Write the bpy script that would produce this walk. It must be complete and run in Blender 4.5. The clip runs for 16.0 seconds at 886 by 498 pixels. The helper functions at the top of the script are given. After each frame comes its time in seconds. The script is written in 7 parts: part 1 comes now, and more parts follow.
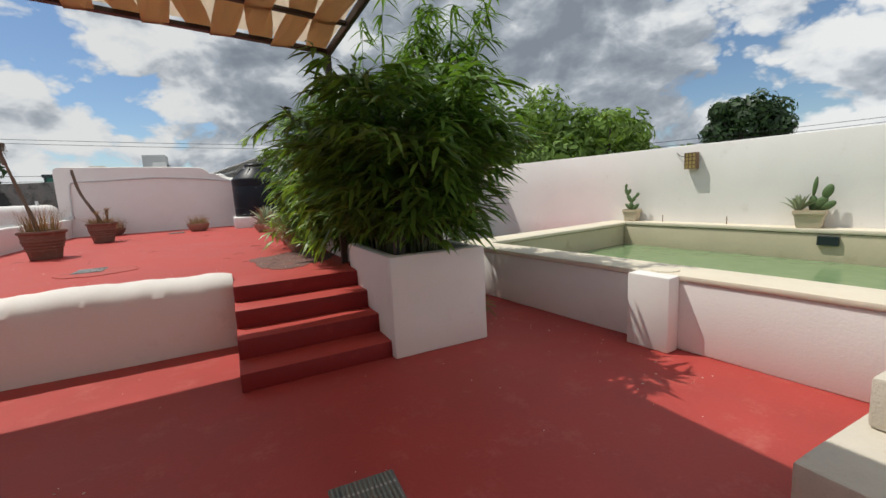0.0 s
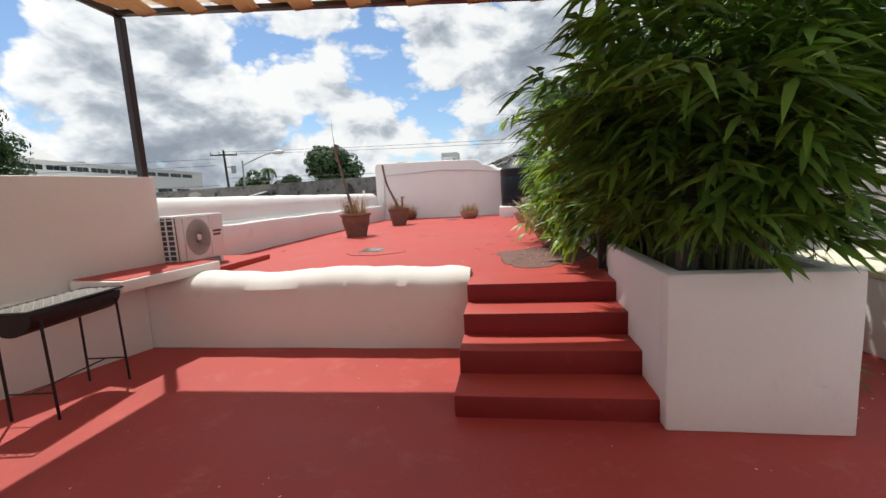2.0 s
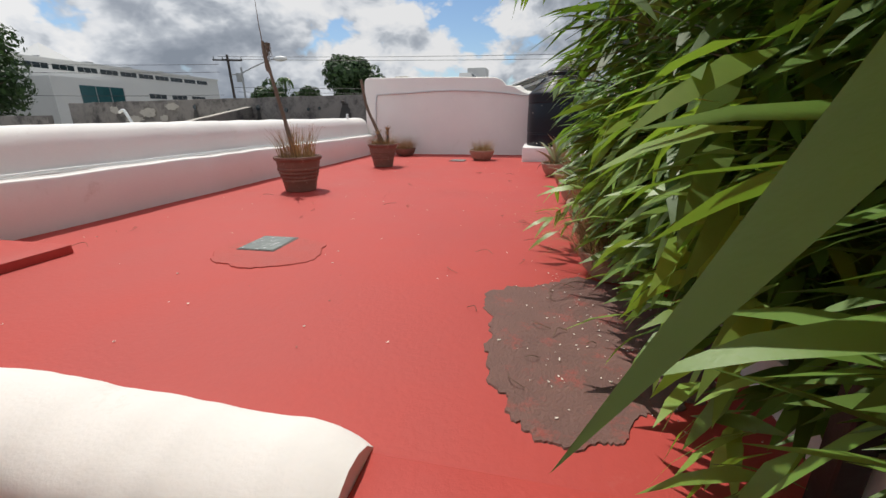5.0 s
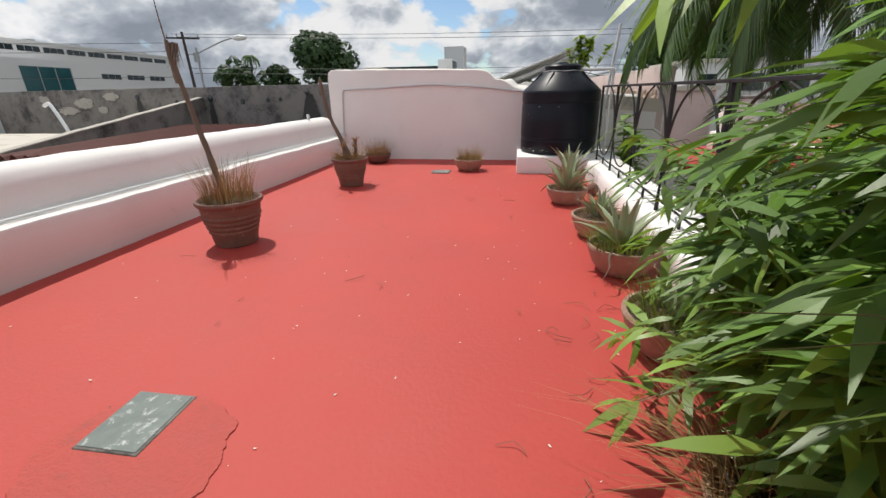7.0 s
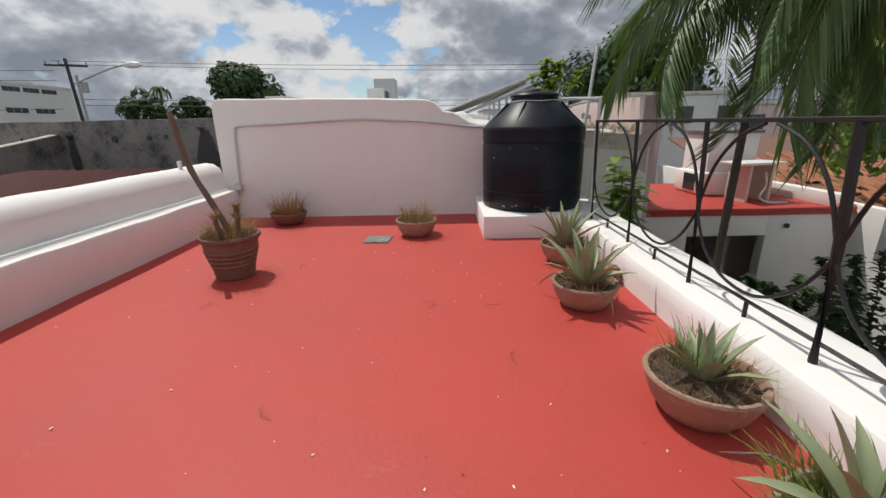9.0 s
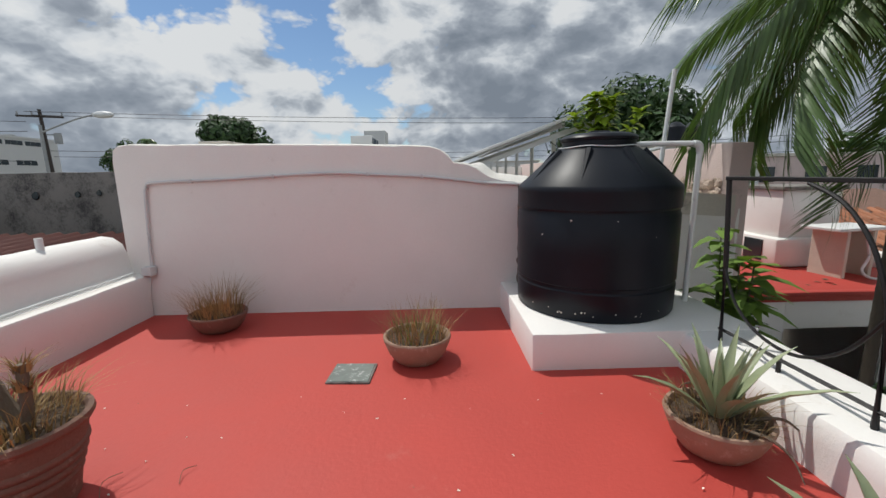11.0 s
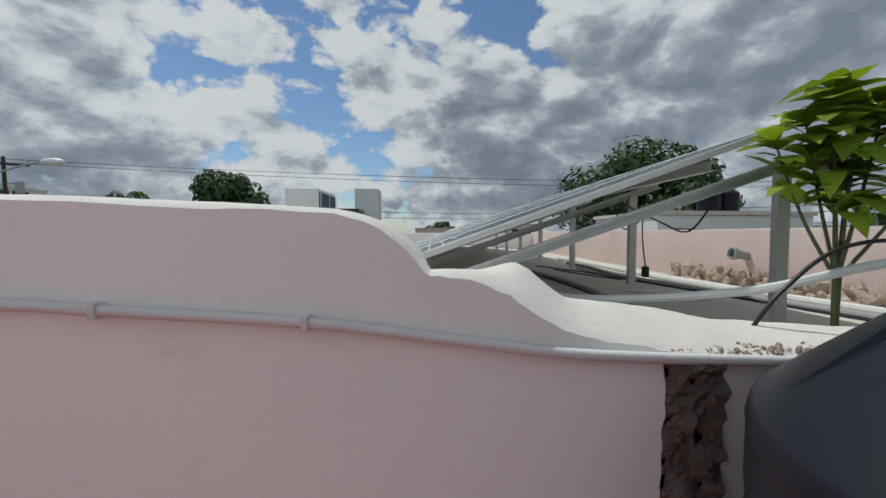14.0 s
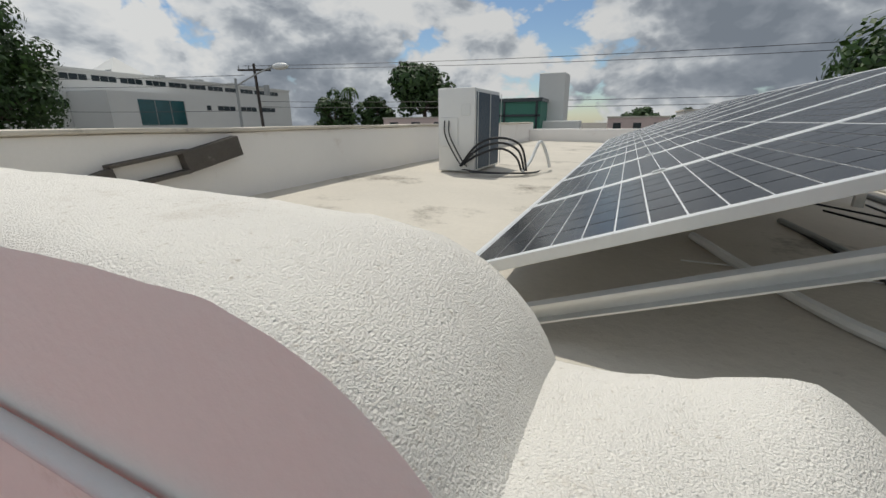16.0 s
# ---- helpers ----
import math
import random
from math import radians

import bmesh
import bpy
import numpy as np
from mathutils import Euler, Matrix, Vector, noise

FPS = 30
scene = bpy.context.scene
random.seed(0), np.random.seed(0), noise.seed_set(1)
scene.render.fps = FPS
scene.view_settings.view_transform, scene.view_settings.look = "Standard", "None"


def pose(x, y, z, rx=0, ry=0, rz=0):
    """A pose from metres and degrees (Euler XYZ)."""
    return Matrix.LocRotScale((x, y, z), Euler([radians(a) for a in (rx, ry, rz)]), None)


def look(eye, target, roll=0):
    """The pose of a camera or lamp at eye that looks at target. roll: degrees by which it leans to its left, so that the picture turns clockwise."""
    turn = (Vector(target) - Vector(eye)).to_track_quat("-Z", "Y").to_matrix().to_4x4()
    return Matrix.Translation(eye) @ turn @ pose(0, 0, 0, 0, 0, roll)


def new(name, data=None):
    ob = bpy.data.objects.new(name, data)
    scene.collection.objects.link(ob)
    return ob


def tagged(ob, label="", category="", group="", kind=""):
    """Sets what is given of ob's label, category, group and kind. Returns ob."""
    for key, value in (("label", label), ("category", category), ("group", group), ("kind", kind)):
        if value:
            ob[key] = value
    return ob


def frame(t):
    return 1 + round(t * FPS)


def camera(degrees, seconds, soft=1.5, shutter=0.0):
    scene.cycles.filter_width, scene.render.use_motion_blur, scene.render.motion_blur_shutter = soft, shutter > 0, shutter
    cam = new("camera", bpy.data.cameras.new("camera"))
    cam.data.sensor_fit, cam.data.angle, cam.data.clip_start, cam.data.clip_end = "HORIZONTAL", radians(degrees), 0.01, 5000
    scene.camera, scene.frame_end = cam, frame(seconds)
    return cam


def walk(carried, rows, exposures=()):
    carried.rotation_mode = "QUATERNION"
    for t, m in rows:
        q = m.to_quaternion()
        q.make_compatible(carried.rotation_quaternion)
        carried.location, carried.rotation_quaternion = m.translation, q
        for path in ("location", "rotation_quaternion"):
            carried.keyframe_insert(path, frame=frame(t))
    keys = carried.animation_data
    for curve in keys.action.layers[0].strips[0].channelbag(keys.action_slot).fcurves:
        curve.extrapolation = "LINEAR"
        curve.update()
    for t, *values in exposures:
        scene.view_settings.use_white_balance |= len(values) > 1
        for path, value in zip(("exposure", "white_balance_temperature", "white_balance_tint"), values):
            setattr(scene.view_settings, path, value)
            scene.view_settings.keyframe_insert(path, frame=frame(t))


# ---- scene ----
SUN_STRENGTH = 3.8
SKY_STRENGTH = 0.125
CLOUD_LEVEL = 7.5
CLOUD_OFF = (0.0, 0.0, 0.0)
CLOUD_OFF2 = (7.3, 1.9, 0.0)
EXPOSURES = [(0.0, -0.2, 6450, 8), (1.5, 0.14, 6450, 8), (2.5, 0.2, 6500, 8), (3.2, 0.1, 6500, 9), (5.3, -0.12, 6450, 10), (7.0, 0.0, 6500, 10), (8.5, -0.22, 6500, 10),
             (11.0, -0.26, 6300, 8), (12.5, -0.22, 6150, 6), (13.4, -0.34, 6130, 5), (14.2, -0.5, 6180, 5), (15.0, -0.48, 6450, 7), (16.0, -0.45, 6500, 8)]
cam = camera(94.2, 16.0)
PATH = [
    (0, (0.091, -0.147, 1.643), (0.99, 1.616, 1.355), -2.9),
    (0.3, (0.134, -0.126, 1.637), (0.784, 1.744, 1.348), -2.8),
    (0.5, (0.183, -0.093, 1.64), (0.667, 1.825, 1.349), -2.8),
    (1, (0.285, 0.015, 1.631), (0.395, 1.992, 1.345), -2.8),
    (1.5, (0.335, 0.384, 1.61), (0.183, 2.36, 1.343), -2.8),
    (2, (0.432, 0.891, 1.582), (0.12, 2.849, 1.319), -3.2),
    (2.5, (0.533, 1.444, 1.586), (0.145, 3.383, 1.288), -3.4),
    (3, (0.614, 1.997, 1.56), (0.203, 3.92, 1.198), -3.0),
    (3.2, (0.639, 2.209, 1.55), (0.235, 4.128, 1.157), -2.9),
    (5.3, (0.479, 4.516, 1.913), (0.057, 6.361, 1.269), -0.4),
    (5.5, (0.435, 4.659, 1.976), (0.012, 6.5, 1.317), -0.4),
    (6, (0.39, 5.069, 2.122), (-0.024, 6.901, 1.433), -0.4),
    (6.5, (0.276, 5.475, 2.233), (-0.101, 7.306, 1.523), -0.5),
    (7, (0.108, 5.986, 2.335), (-0.208, 7.827, 1.62), -1.0),
    (7.5, (-0.086, 6.617, 2.373), (-0.323, 8.473, 1.668), -1.7),
    (8, (-0.287, 7.31, 2.397), (-0.436, 9.183, 1.712), -2.4),
    (8.5, (-0.329, 8.022, 2.391), (-0.395, 9.917, 1.754), -1.7),
    (10.8, (-0.593, 11.035, 2.464), (-0.568, 12.996, 2.073), -0.9),
    (11, (-0.63, 11.287, 2.452), (-0.598, 13.255, 2.093), -1.1),
    (11.5, (-0.716, 11.954, 2.48), (-0.657, 13.933, 2.199), -1.2),
    (12, (-0.708, 12.646, 2.531), (-0.623, 14.635, 2.339), -1.1),
    (12.5, (-0.709, 13.3, 2.604), (-0.6, 15.295, 2.515), -0.8),
    (13, (-0.576, 13.891, 2.655), (-0.466, 15.888, 2.65), -0.1),
    (13.5, (-0.464, 14.541, 2.633), (-0.375, 16.539, 2.656), 0.1),
    (14, (-0.378, 15.095, 2.719), (-0.33, 17.093, 2.642), 0.4),
    (14.5, (-0.304, 15.557, 2.824), (-0.358, 17.542, 2.583), 0.8),
    (15, (-0.334, 15.927, 2.895), (-0.556, 17.869, 2.475), 1.1),
    (15.5, (-0.316, 16.145, 2.926), (-0.789, 18.003, 2.355), 0.6),
    (16, (-0.307, 16.181, 2.962), (-1.074, 17.932, 2.373), -0.5),
]
walk(cam, [(t, look(a, b, r)) for t, a, b, r in PATH], EXPOSURES)

SUN_DIR = Vector((0.37, -0.39, -1.0))          # the way the light travels
sun_elev = math.atan2(1.0, math.hypot(0.37, 0.39))
sun_az = math.atan2(-0.37, 0.39)

world = bpy.data.worlds.new("sky")
scene.world = world
world.use_nodes = True
wt = world.node_tree
wt.nodes.clear()


def wn(kind, **kw):
    n = wt.nodes.new(kind)
    for k, v in kw.items():
        n.inputs[k].default_value = v
    return n


def wmath(op, a, b=None, c=None):
    n = wt.nodes.new("ShaderNodeMath")
    n.operation = op
    for i, v in enumerate((a, b, c)):
        if v is None:
            continue
        if isinstance(v, (int, float)):
            n.inputs[i].default_value = v
        else:
            wt.links.new(v, n.inputs[i])
    return n.outputs[0]


def wramp(src, stops):
    n = wt.nodes.new("ShaderNodeValToRGB")
    el = n.color_ramp.elements
    while len(el) < len(stops):
        el.new(0.5)
    for e, (p, c) in zip(el, stops):
        e.position, e.color = p, (*c, 1)
    wt.links.new(src, n.inputs[0])
    return n.outputs[0]


wsky = wt.nodes.new("ShaderNodeTexSky")
wsky.sky_type = "NISHITA"
wsky.sun_disc = False
wsky.sun_elevation = sun_elev
wsky.sun_rotation = sun_az
wsky.altitude = 10
wsky.air_density = 1.0
wsky.dust_density = 0.3
wco = wt.nodes.new("ShaderNodeTexCoord")
wsep = wt.nodes.new("ShaderNodeSeparateXYZ")
wt.links.new(wco.outputs["Generated"], wsep.inputs[0])
wcomb = wt.nodes.new("ShaderNodeCombineXYZ")
wt.links.new(wmath("MULTIPLY", wsep.outputs[0], 1.9), wcomb.inputs[0])
wt.links.new(wmath("MULTIPLY", wsep.outputs[1], 1.9), wcomb.inputs[1])
wt.links.new(wmath("MULTIPLY", wsep.outputs[2], 3.0), wcomb.inputs[2])


def wnoise(scale, detail, rough, off, dist=0.0):
    m = wt.nodes.new("ShaderNodeMapping")
    m.inputs["Location"].default_value = off
    wt.links.new(wcomb.outputs[0], m.inputs[0])
    n = wn("ShaderNodeTexNoise", Scale=scale, Detail=detail, Roughness=rough, Distortion=dist)
    wt.links.new(m.outputs[0], n.inputs["Vector"])
    return n.outputs["Fac"]


sd = -SUN_DIR.normalized()
off2 = (CLOUD_OFF[0] + sd.x * 0.10, CLOUD_OFF[1] + sd.y * 0.10, CLOUD_OFF[2] + sd.z * 0.13)


def wpuff(off):
    m = wt.nodes.new("ShaderNodeMapping")
    m.inputs["Location"].default_value = off
    wt.links.new(wcomb.outputs[0], m.inputs[0])
    warp = wn("ShaderNodeTexNoise", Scale=2.6, Detail=5.0, Roughness=0.5)
    wt.links.new(m.outputs[0], warp.inputs["Vector"])
    ad = wt.nodes.new("ShaderNodeVectorMath")
    ad.operation = "MULTIPLY_ADD"
    wt.links.new(warp.outputs["Color"], ad.inputs[0])
    ad.inputs[1].default_value = (0.25, 0.25, 0.25)
    wt.links.new(m.outputs[0], ad.inputs[2])
    v = wn("ShaderNodeTexVoronoi", Scale=3.4, Detail=4.0, Roughness=0.55)
    v.normalize = True
    wt.links.new(ad.outputs[0], v.inputs["Vector"])
    return wmath("SUBTRACT", 1.0, v.outputs["Distance"])


cl_a = wmath("ADD", wmath("MULTIPLY", wnoise(1.7, 7.0, 0.46, CLOUD_OFF), 0.42), wmath("MULTIPLY", wpuff(CLOUD_OFF), 0.58))
cl_l = wmath("ADD", wmath("MULTIPLY", wnoise(1.7, 5.0, 0.45, off2), 0.42), wmath("MULTIPLY", wpuff(off2), 0.58))
cl_b = wnoise(0.8, 2.0, 0.5, CLOUD_OFF2)
cover = wmath("ADD", wmath("MULTIPLY", cl_a, 0.72), wmath("MULTIPLY", cl_b, 0.28))
mask = wramp(cover, [(0.527, (0, 0, 0)), (0.552, (1, 1, 1))])
# thin edges glow white against the sun, thick cores turn blue-grey
lit = wmath("SUBTRACT", cl_a, cl_l)
thick = wmath("SUBTRACT", wmath("ADD", wmath("MULTIPLY", cover, 0.65), wmath("MULTIPLY", cl_b, 0.35)), wmath("MULTIPLY", lit, 1.25))
shade = wramp(thick, [(0.47, (1.0, 1.0, 1.0)), (0.52, (0.85, 0.875, 0.91)), (0.56, (0.60, 0.64, 0.695)), (0.61, (0.41, 0.45, 0.515)), (0.69, (0.29, 0.33, 0.39))])
wblue = wt.nodes.new("ShaderNodeVectorMath")
wblue.operation = "MULTIPLY"
wblue.inputs[1].default_value = (0.76, 0.83, 0.90)
wt.links.new(wsky.outputs[0], wblue.inputs[0])
wmul = wt.nodes.new("ShaderNodeMix")
wmul.data_type = "RGBA"
wt.links.new(mask, wmul.inputs["Factor"])
wbk = wt.nodes.new("ShaderNodeVectorMath")
wbk.operation = "SCALE"
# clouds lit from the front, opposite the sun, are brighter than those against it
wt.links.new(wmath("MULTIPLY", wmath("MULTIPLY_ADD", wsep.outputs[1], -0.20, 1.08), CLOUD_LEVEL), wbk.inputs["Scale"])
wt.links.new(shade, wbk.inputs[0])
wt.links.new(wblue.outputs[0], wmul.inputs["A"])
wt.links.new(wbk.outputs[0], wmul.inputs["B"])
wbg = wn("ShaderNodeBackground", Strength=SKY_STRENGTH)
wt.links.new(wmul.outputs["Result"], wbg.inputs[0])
wout = wt.nodes.new("ShaderNodeOutputWorld")
wt.links.new(wbg.outputs[0], wout.inputs[0])

sun = bpy.data.lights.new("sun", "SUN")
sun.energy, sun.angle, sun.color = SUN_STRENGTH, radians(0.6), (1.0, 0.95, 0.87)
sun_ob = new("sun", sun)
sun_ob.matrix_world = look((0, 0, 30), Vector((0, 0, 30)) + SUN_DIR)

def material(name, color, rough=0.7, metal=0.0, vary=0.12, scale=3.0, fine=60.0, bump=0.15, dirt=None, dirt_at=0.62, spec=0.5,
             per_object=0.0, island=0.0, trans=0.0, stretch=(1, 1, 1)):
    """Principled surface with large stains, fine grain and relief at real size."""
    m = bpy.data.materials.new(name)
    m.use_nodes = True
    nt = m.node_tree
    b = nt.nodes["Principled BSDF"]
    b.inputs["Roughness"].default_value = rough
    b.inputs["Metallic"].default_value = metal
    b.inputs["Specular IOR Level"].default_value = spec
    co = nt.nodes.new("ShaderNodeTexCoord")
    mp = nt.nodes.new("ShaderNodeMapping")
    mp.inputs["Scale"].default_value = stretch
    nt.links.new(co.outputs["Object"], mp.inputs[0])

    def tex(s, d, r):
        n = nt.nodes.new("ShaderNodeTexNoise")
        n.inputs["Scale"].default_value, n.inputs["Detail"].default_value, n.inputs["Roughness"].default_value = s, d, r
        nt.links.new(mp.outputs[0], n.inputs["Vector"])
        return n.outputs["Fac"]

    def mth(op, a, bb):
        n = nt.nodes.new("ShaderNodeMath")
        n.operation = op
        for i, v in enumerate((a, bb)):
            if isinstance(v, (int, float)):
                n.inputs[i].default_value = v
            else:
                nt.links.new(v, n.inputs[i])
        return n.outputs[0]

    big, small = tex(scale, 5, 0.6), tex(fine, 4, 0.65)
    mixv = mth("ADD", mth("MULTIPLY", mth("SUBTRACT", big, 0.5), vary * 2.2), mth("MULTIPLY", mth("SUBTRACT", small, 0.5), vary * 0.9))
    val = mth("ADD", mixv, 1.0)
    if per_object:
        oi = nt.nodes.new("ShaderNodeObjectInfo")
        val = mth("ADD", val, mth("MULTIPLY", mth("SUBTRACT", oi.outputs["Random"], 0.5), per_object * 2))
    if island:
        ge = nt.nodes.new("ShaderNodeNewGeometry")
        val = mth("ADD", val, mth("MULTIPLY", mth("SUBTRACT", ge.outputs["Random Per Island"], 0.5), island * 2))
    hs = nt.nodes.new("ShaderNodeHueSaturation")
    hs.inputs["Color"].default_value = (*color, 1)
    nt.links.new(val, hs.inputs["Value"])
    col = hs.outputs[0]
    if dirt:
        rp = nt.nodes.new("ShaderNodeValToRGB")
        rp.color_ramp.elements[0].position, rp.color_ramp.elements[1].position = dirt_at, dirt_at + 0.16
        nt.links.new(mth("ADD", mth("MULTIPLY", tex(scale * 1.9 + 0.3, 8, 0.68), 0.8), mth("MULTIPLY", small, 0.2)), rp.inputs[0])
        mx = nt.nodes.new("ShaderNodeMix")
        mx.data_type = "RGBA"
        nt.links.new(rp.outputs[0], mx.inputs["Factor"])
        nt.links.new(col, mx.inputs["A"])
        mx.inputs["B"].default_value = (*dirt, 1)
        col = mx.outputs["Result"]
    nt.links.new(col, b.inputs["Base Color"])
    nt.links.new(mth("ADD", mth("MULTIPLY", mth("SUBTRACT", big, 0.5), 0.3), rough), b.inputs["Roughness"])
    if bump:
        bp = nt.nodes.new("ShaderNodeBump")
        bp.inputs["Strength"].default_value, bp.inputs["Distance"].default_value = bump, 0.02
        nt.links.new(mth("ADD", small, mth("MULTIPLY", big, 1.5)), bp.inputs["Height"])
        nt.links.new(bp.outputs[0], b.inputs["Normal"])
    if trans:
        tr = nt.nodes.new("ShaderNodeBsdfTranslucent")
        br = nt.nodes.new("ShaderNodeMix")
        br.data_type, br.blend_type = "RGBA", "MULTIPLY"
        br.inputs["Factor"].default_value = 1.0
        nt.links.new(col, br.inputs["A"])
        br.inputs["B"].default_value = (1.0, 1.0, 0.45, 1) if color[1] > color[0] else (1.0, 0.9, 0.75, 1)
        nt.links.new(br.outputs["Result"], tr.inputs[0])
        ms = nt.nodes.new("ShaderNodeMixShader")
        ms.inputs[0].default_value = trans
        nt.links.new(b.outputs[0], ms.inputs[1])
        nt.links.new(tr.outputs[0], ms.inputs[2])
        nt.links.new(ms.outputs[0], nt.nodes["Material Output"].inputs[0])
    return m


M_WHITE = material("white_limewash", (0.80, 0.775, 0.74), 0.85, vary=0.07, scale=0.9, fine=45, bump=0.12, dirt=(0.64, 0.585, 0.53), dirt_at=0.60)


def grainy_material(name, color, speck, stain):
    """Sandy hand-thrown render: grain of many sizes, dark specks and broad stains."""
    m = material(name, color, 0.92, vary=0.10, scale=1.6, fine=120, bump=0.0, dirt=stain, dirt_at=0.57)
    nt = m.node_tree
    b = nt.nodes["Principled BSDF"]
    co = nt.nodes.new("ShaderNodeTexCoord")

    def tex(sc, d, r):
        n = nt.nodes.new("ShaderNodeTexNoise")
        n.inputs["Scale"].default_value, n.inputs["Detail"].default_value, n.inputs["Roughness"].default_value = sc, d, r
        nt.links.new(co.outputs["Object"], n.inputs["Vector"])
        return n.outputs["Fac"]

    bp = nt.nodes.new("ShaderNodeBump")
    bp.inputs["Strength"].default_value, bp.inputs["Distance"].default_value = 0.75, 0.010
    pit = nt.nodes.new("ShaderNodeTexVoronoi")
    pit.inputs["Scale"].default_value = 80.0
    nt.links.new(co.outputs["Object"], pit.inputs["Vector"])
    deep = nt.nodes.new("ShaderNodeMath")
    deep.operation = "MINIMUM"
    nt.links.new(pit.outputs["Distance"], deep.inputs[0])
    deep.inputs[1].default_value = 0.30
    sum_h = nt.nodes.new("ShaderNodeMath")
    sum_h.operation = "MULTIPLY_ADD"
    nt.links.new(deep.outputs[0], sum_h.inputs[0])
    sum_h.inputs[1].default_value = 1.5
    nt.links.new(tex(300, 3, 0.6), sum_h.inputs[2])
    nt.links.new(sum_h.outputs[0], bp.inputs["Height"])
    nt.links.new(bp.outputs[0], b.inputs["Normal"])
    rp = nt.nodes.new("ShaderNodeValToRGB")
    rp.color_ramp.elements[0].position, rp.color_ramp.elements[1].position = 0.58, 0.70
    nt.links.new(tex(60, 8, 0.78), rp.inputs[0])
    mx = nt.nodes.new("ShaderNodeMix")
    mx.data_type = "RGBA"
    nt.links.new(rp.outputs[0], mx.inputs["Factor"])
    nt.links.new(b.inputs["Base Color"].links[0].from_socket, mx.inputs["A"])
    mx.inputs["B"].default_value = (*speck, 1)
    nt.links.new(mx.outputs["Result"], b.inputs["Base Color"])
    return m


M_ROUGH = grainy_material("rough_white_render", (0.84, 0.81, 0.75), (0.50, 0.44, 0.36), (0.62, 0.56, 0.48))
M_RED = material("red_floor_paint", (0.44, 0.055, 0.042), 0.62, vary=0.13, scale=0.9, fine=28, bump=0.14, spec=0.4, dirt=(0.46, 0.115, 0.09), dirt_at=0.62)
M_REDL = material("oxblood_floor_paint", (0.41, 0.056, 0.047), 0.55, vary=0.22, scale=1.4, fine=34, bump=0.12, spec=0.4, dirt=(0.47, 0.11, 0.09), dirt_at=0.54)
# step red with the risers' shade mixed into its colour
M_RED_SHADE = material("shaded_red_paint", (0.22, 0.017, 0.017), 0.6, vary=0.15, scale=1.5, fine=30, bump=0.1, spec=0.4, dirt=(0.27, 0.04, 0.035), dirt_at=0.58)
M_GREY = material("bare_cement", (0.22, 0.20, 0.18), 0.9, vary=0.25, scale=0.5, fine=20, bump=0.35, dirt=(0.055, 0.05, 0.047), dirt_at=0.47)
M_DARKC = material("mossy_old_concrete", (0.10, 0.09, 0.08), 0.95, vary=0.35, scale=6, fine=40, bump=0.8, dirt=(0.28, 0.26, 0.23), dirt_at=0.60)
M_ROOF = material("weathered_roof_coat", (0.55, 0.51, 0.44), 0.9, vary=0.2, scale=0.6, fine=25, bump=0.3, dirt=(0.13, 0.11, 0.085), dirt_at=0.555)
M_TANK = material("black_polyethylene", (0.008, 0.010, 0.015), 0.40, vary=0.25, scale=1.5, fine=18, bump=0.02, dirt=(0.02, 0.02, 0.02), dirt_at=0.64, spec=0.22)
M_BLACK = material("black_iron", (0.018, 0.017, 0.017), 0.5, metal=0.3, vary=0.3, scale=6, fine=80, bump=0.2, dirt=(0.06, 0.035, 0.025), dirt_at=0.66)
M_BROWN = material("dark_brown_steel", (0.035, 0.022, 0.018), 0.5, metal=0.2, vary=0.2, scale=5, fine=60, bump=0.1)
M_CLAY = material("aged_terracotta", (0.19, 0.108, 0.078), 0.85, vary=0.25, scale=5, fine=50, bump=0.35, dirt=(0.40, 0.33, 0.27), dirt_at=0.58)
M_CLAYL = material("pale_terracotta", (0.34, 0.22, 0.155), 0.88, vary=0.2, scale=6, fine=50, bump=0.35, dirt=(0.50, 0.43, 0.35), dirt_at=0.55)
M_SOIL = material("dry_soil", (0.09, 0.06, 0.04), 0.95, vary=0.4, scale=12, fine=70, bump=1.0)
M_LEAF = material("bamboo_leaf", (0.135, 0.25, 0.045), 0.42, vary=0.15, scale=3, fine=40, bump=0.05, island=0.45, trans=0.40)
M_LEAFO = material("bamboo_leaf_single", (0.24, 0.39, 0.075), 0.42, vary=0.15, scale=3, fine=40, bump=0.05, per_object=0.4, trans=0.42)
M_CULM = material("bamboo_culm", (0.10, 0.12, 0.045), 0.5, vary=0.2, scale=6, fine=50, bump=0.1)
M_PALM = material("palm_leaflet", (0.10, 0.175, 0.05), 0.36, vary=0.15, scale=3, fine=40, bump=0.05, island=0.3, trans=0.25)
M_TREE = material("broadleaf_crown", (0.035, 0.075, 0.020), 0.6, vary=0.3, scale=1, fine=10, bump=0.0, island=0.45, trans=0.2)
M_TREEL = material("light_feathery_crown", (0.19, 0.30, 0.06), 0.6, vary=0.2, scale=1, fine=10, bump=0.0, island=0.35, trans=0.35)
M_LIME = material("bright_young_leaf", (0.27, 0.38, 0.035), 0.45, vary=0.15, scale=3, fine=40, bump=0.05, island=0.3, trans=0.35)
M_BARK = material("grey_bark", (0.085, 0.066, 0.05), 0.9, vary=0.3, scale=4, fine=30, bump=0.8, stretch=(1, 1, 0.3))
M_DRY = material("dry_grass", (0.31, 0.205, 0.09), 0.85, vary=0.2, scale=5, fine=40, bump=0.0, island=0.4, trans=0.15)
M_GRASS = material("green_weeds", (0.21, 0.26, 0.055), 0.6, vary=0.2, scale=5, fine=40, bump=0.0, island=0.4, trans=0.25)
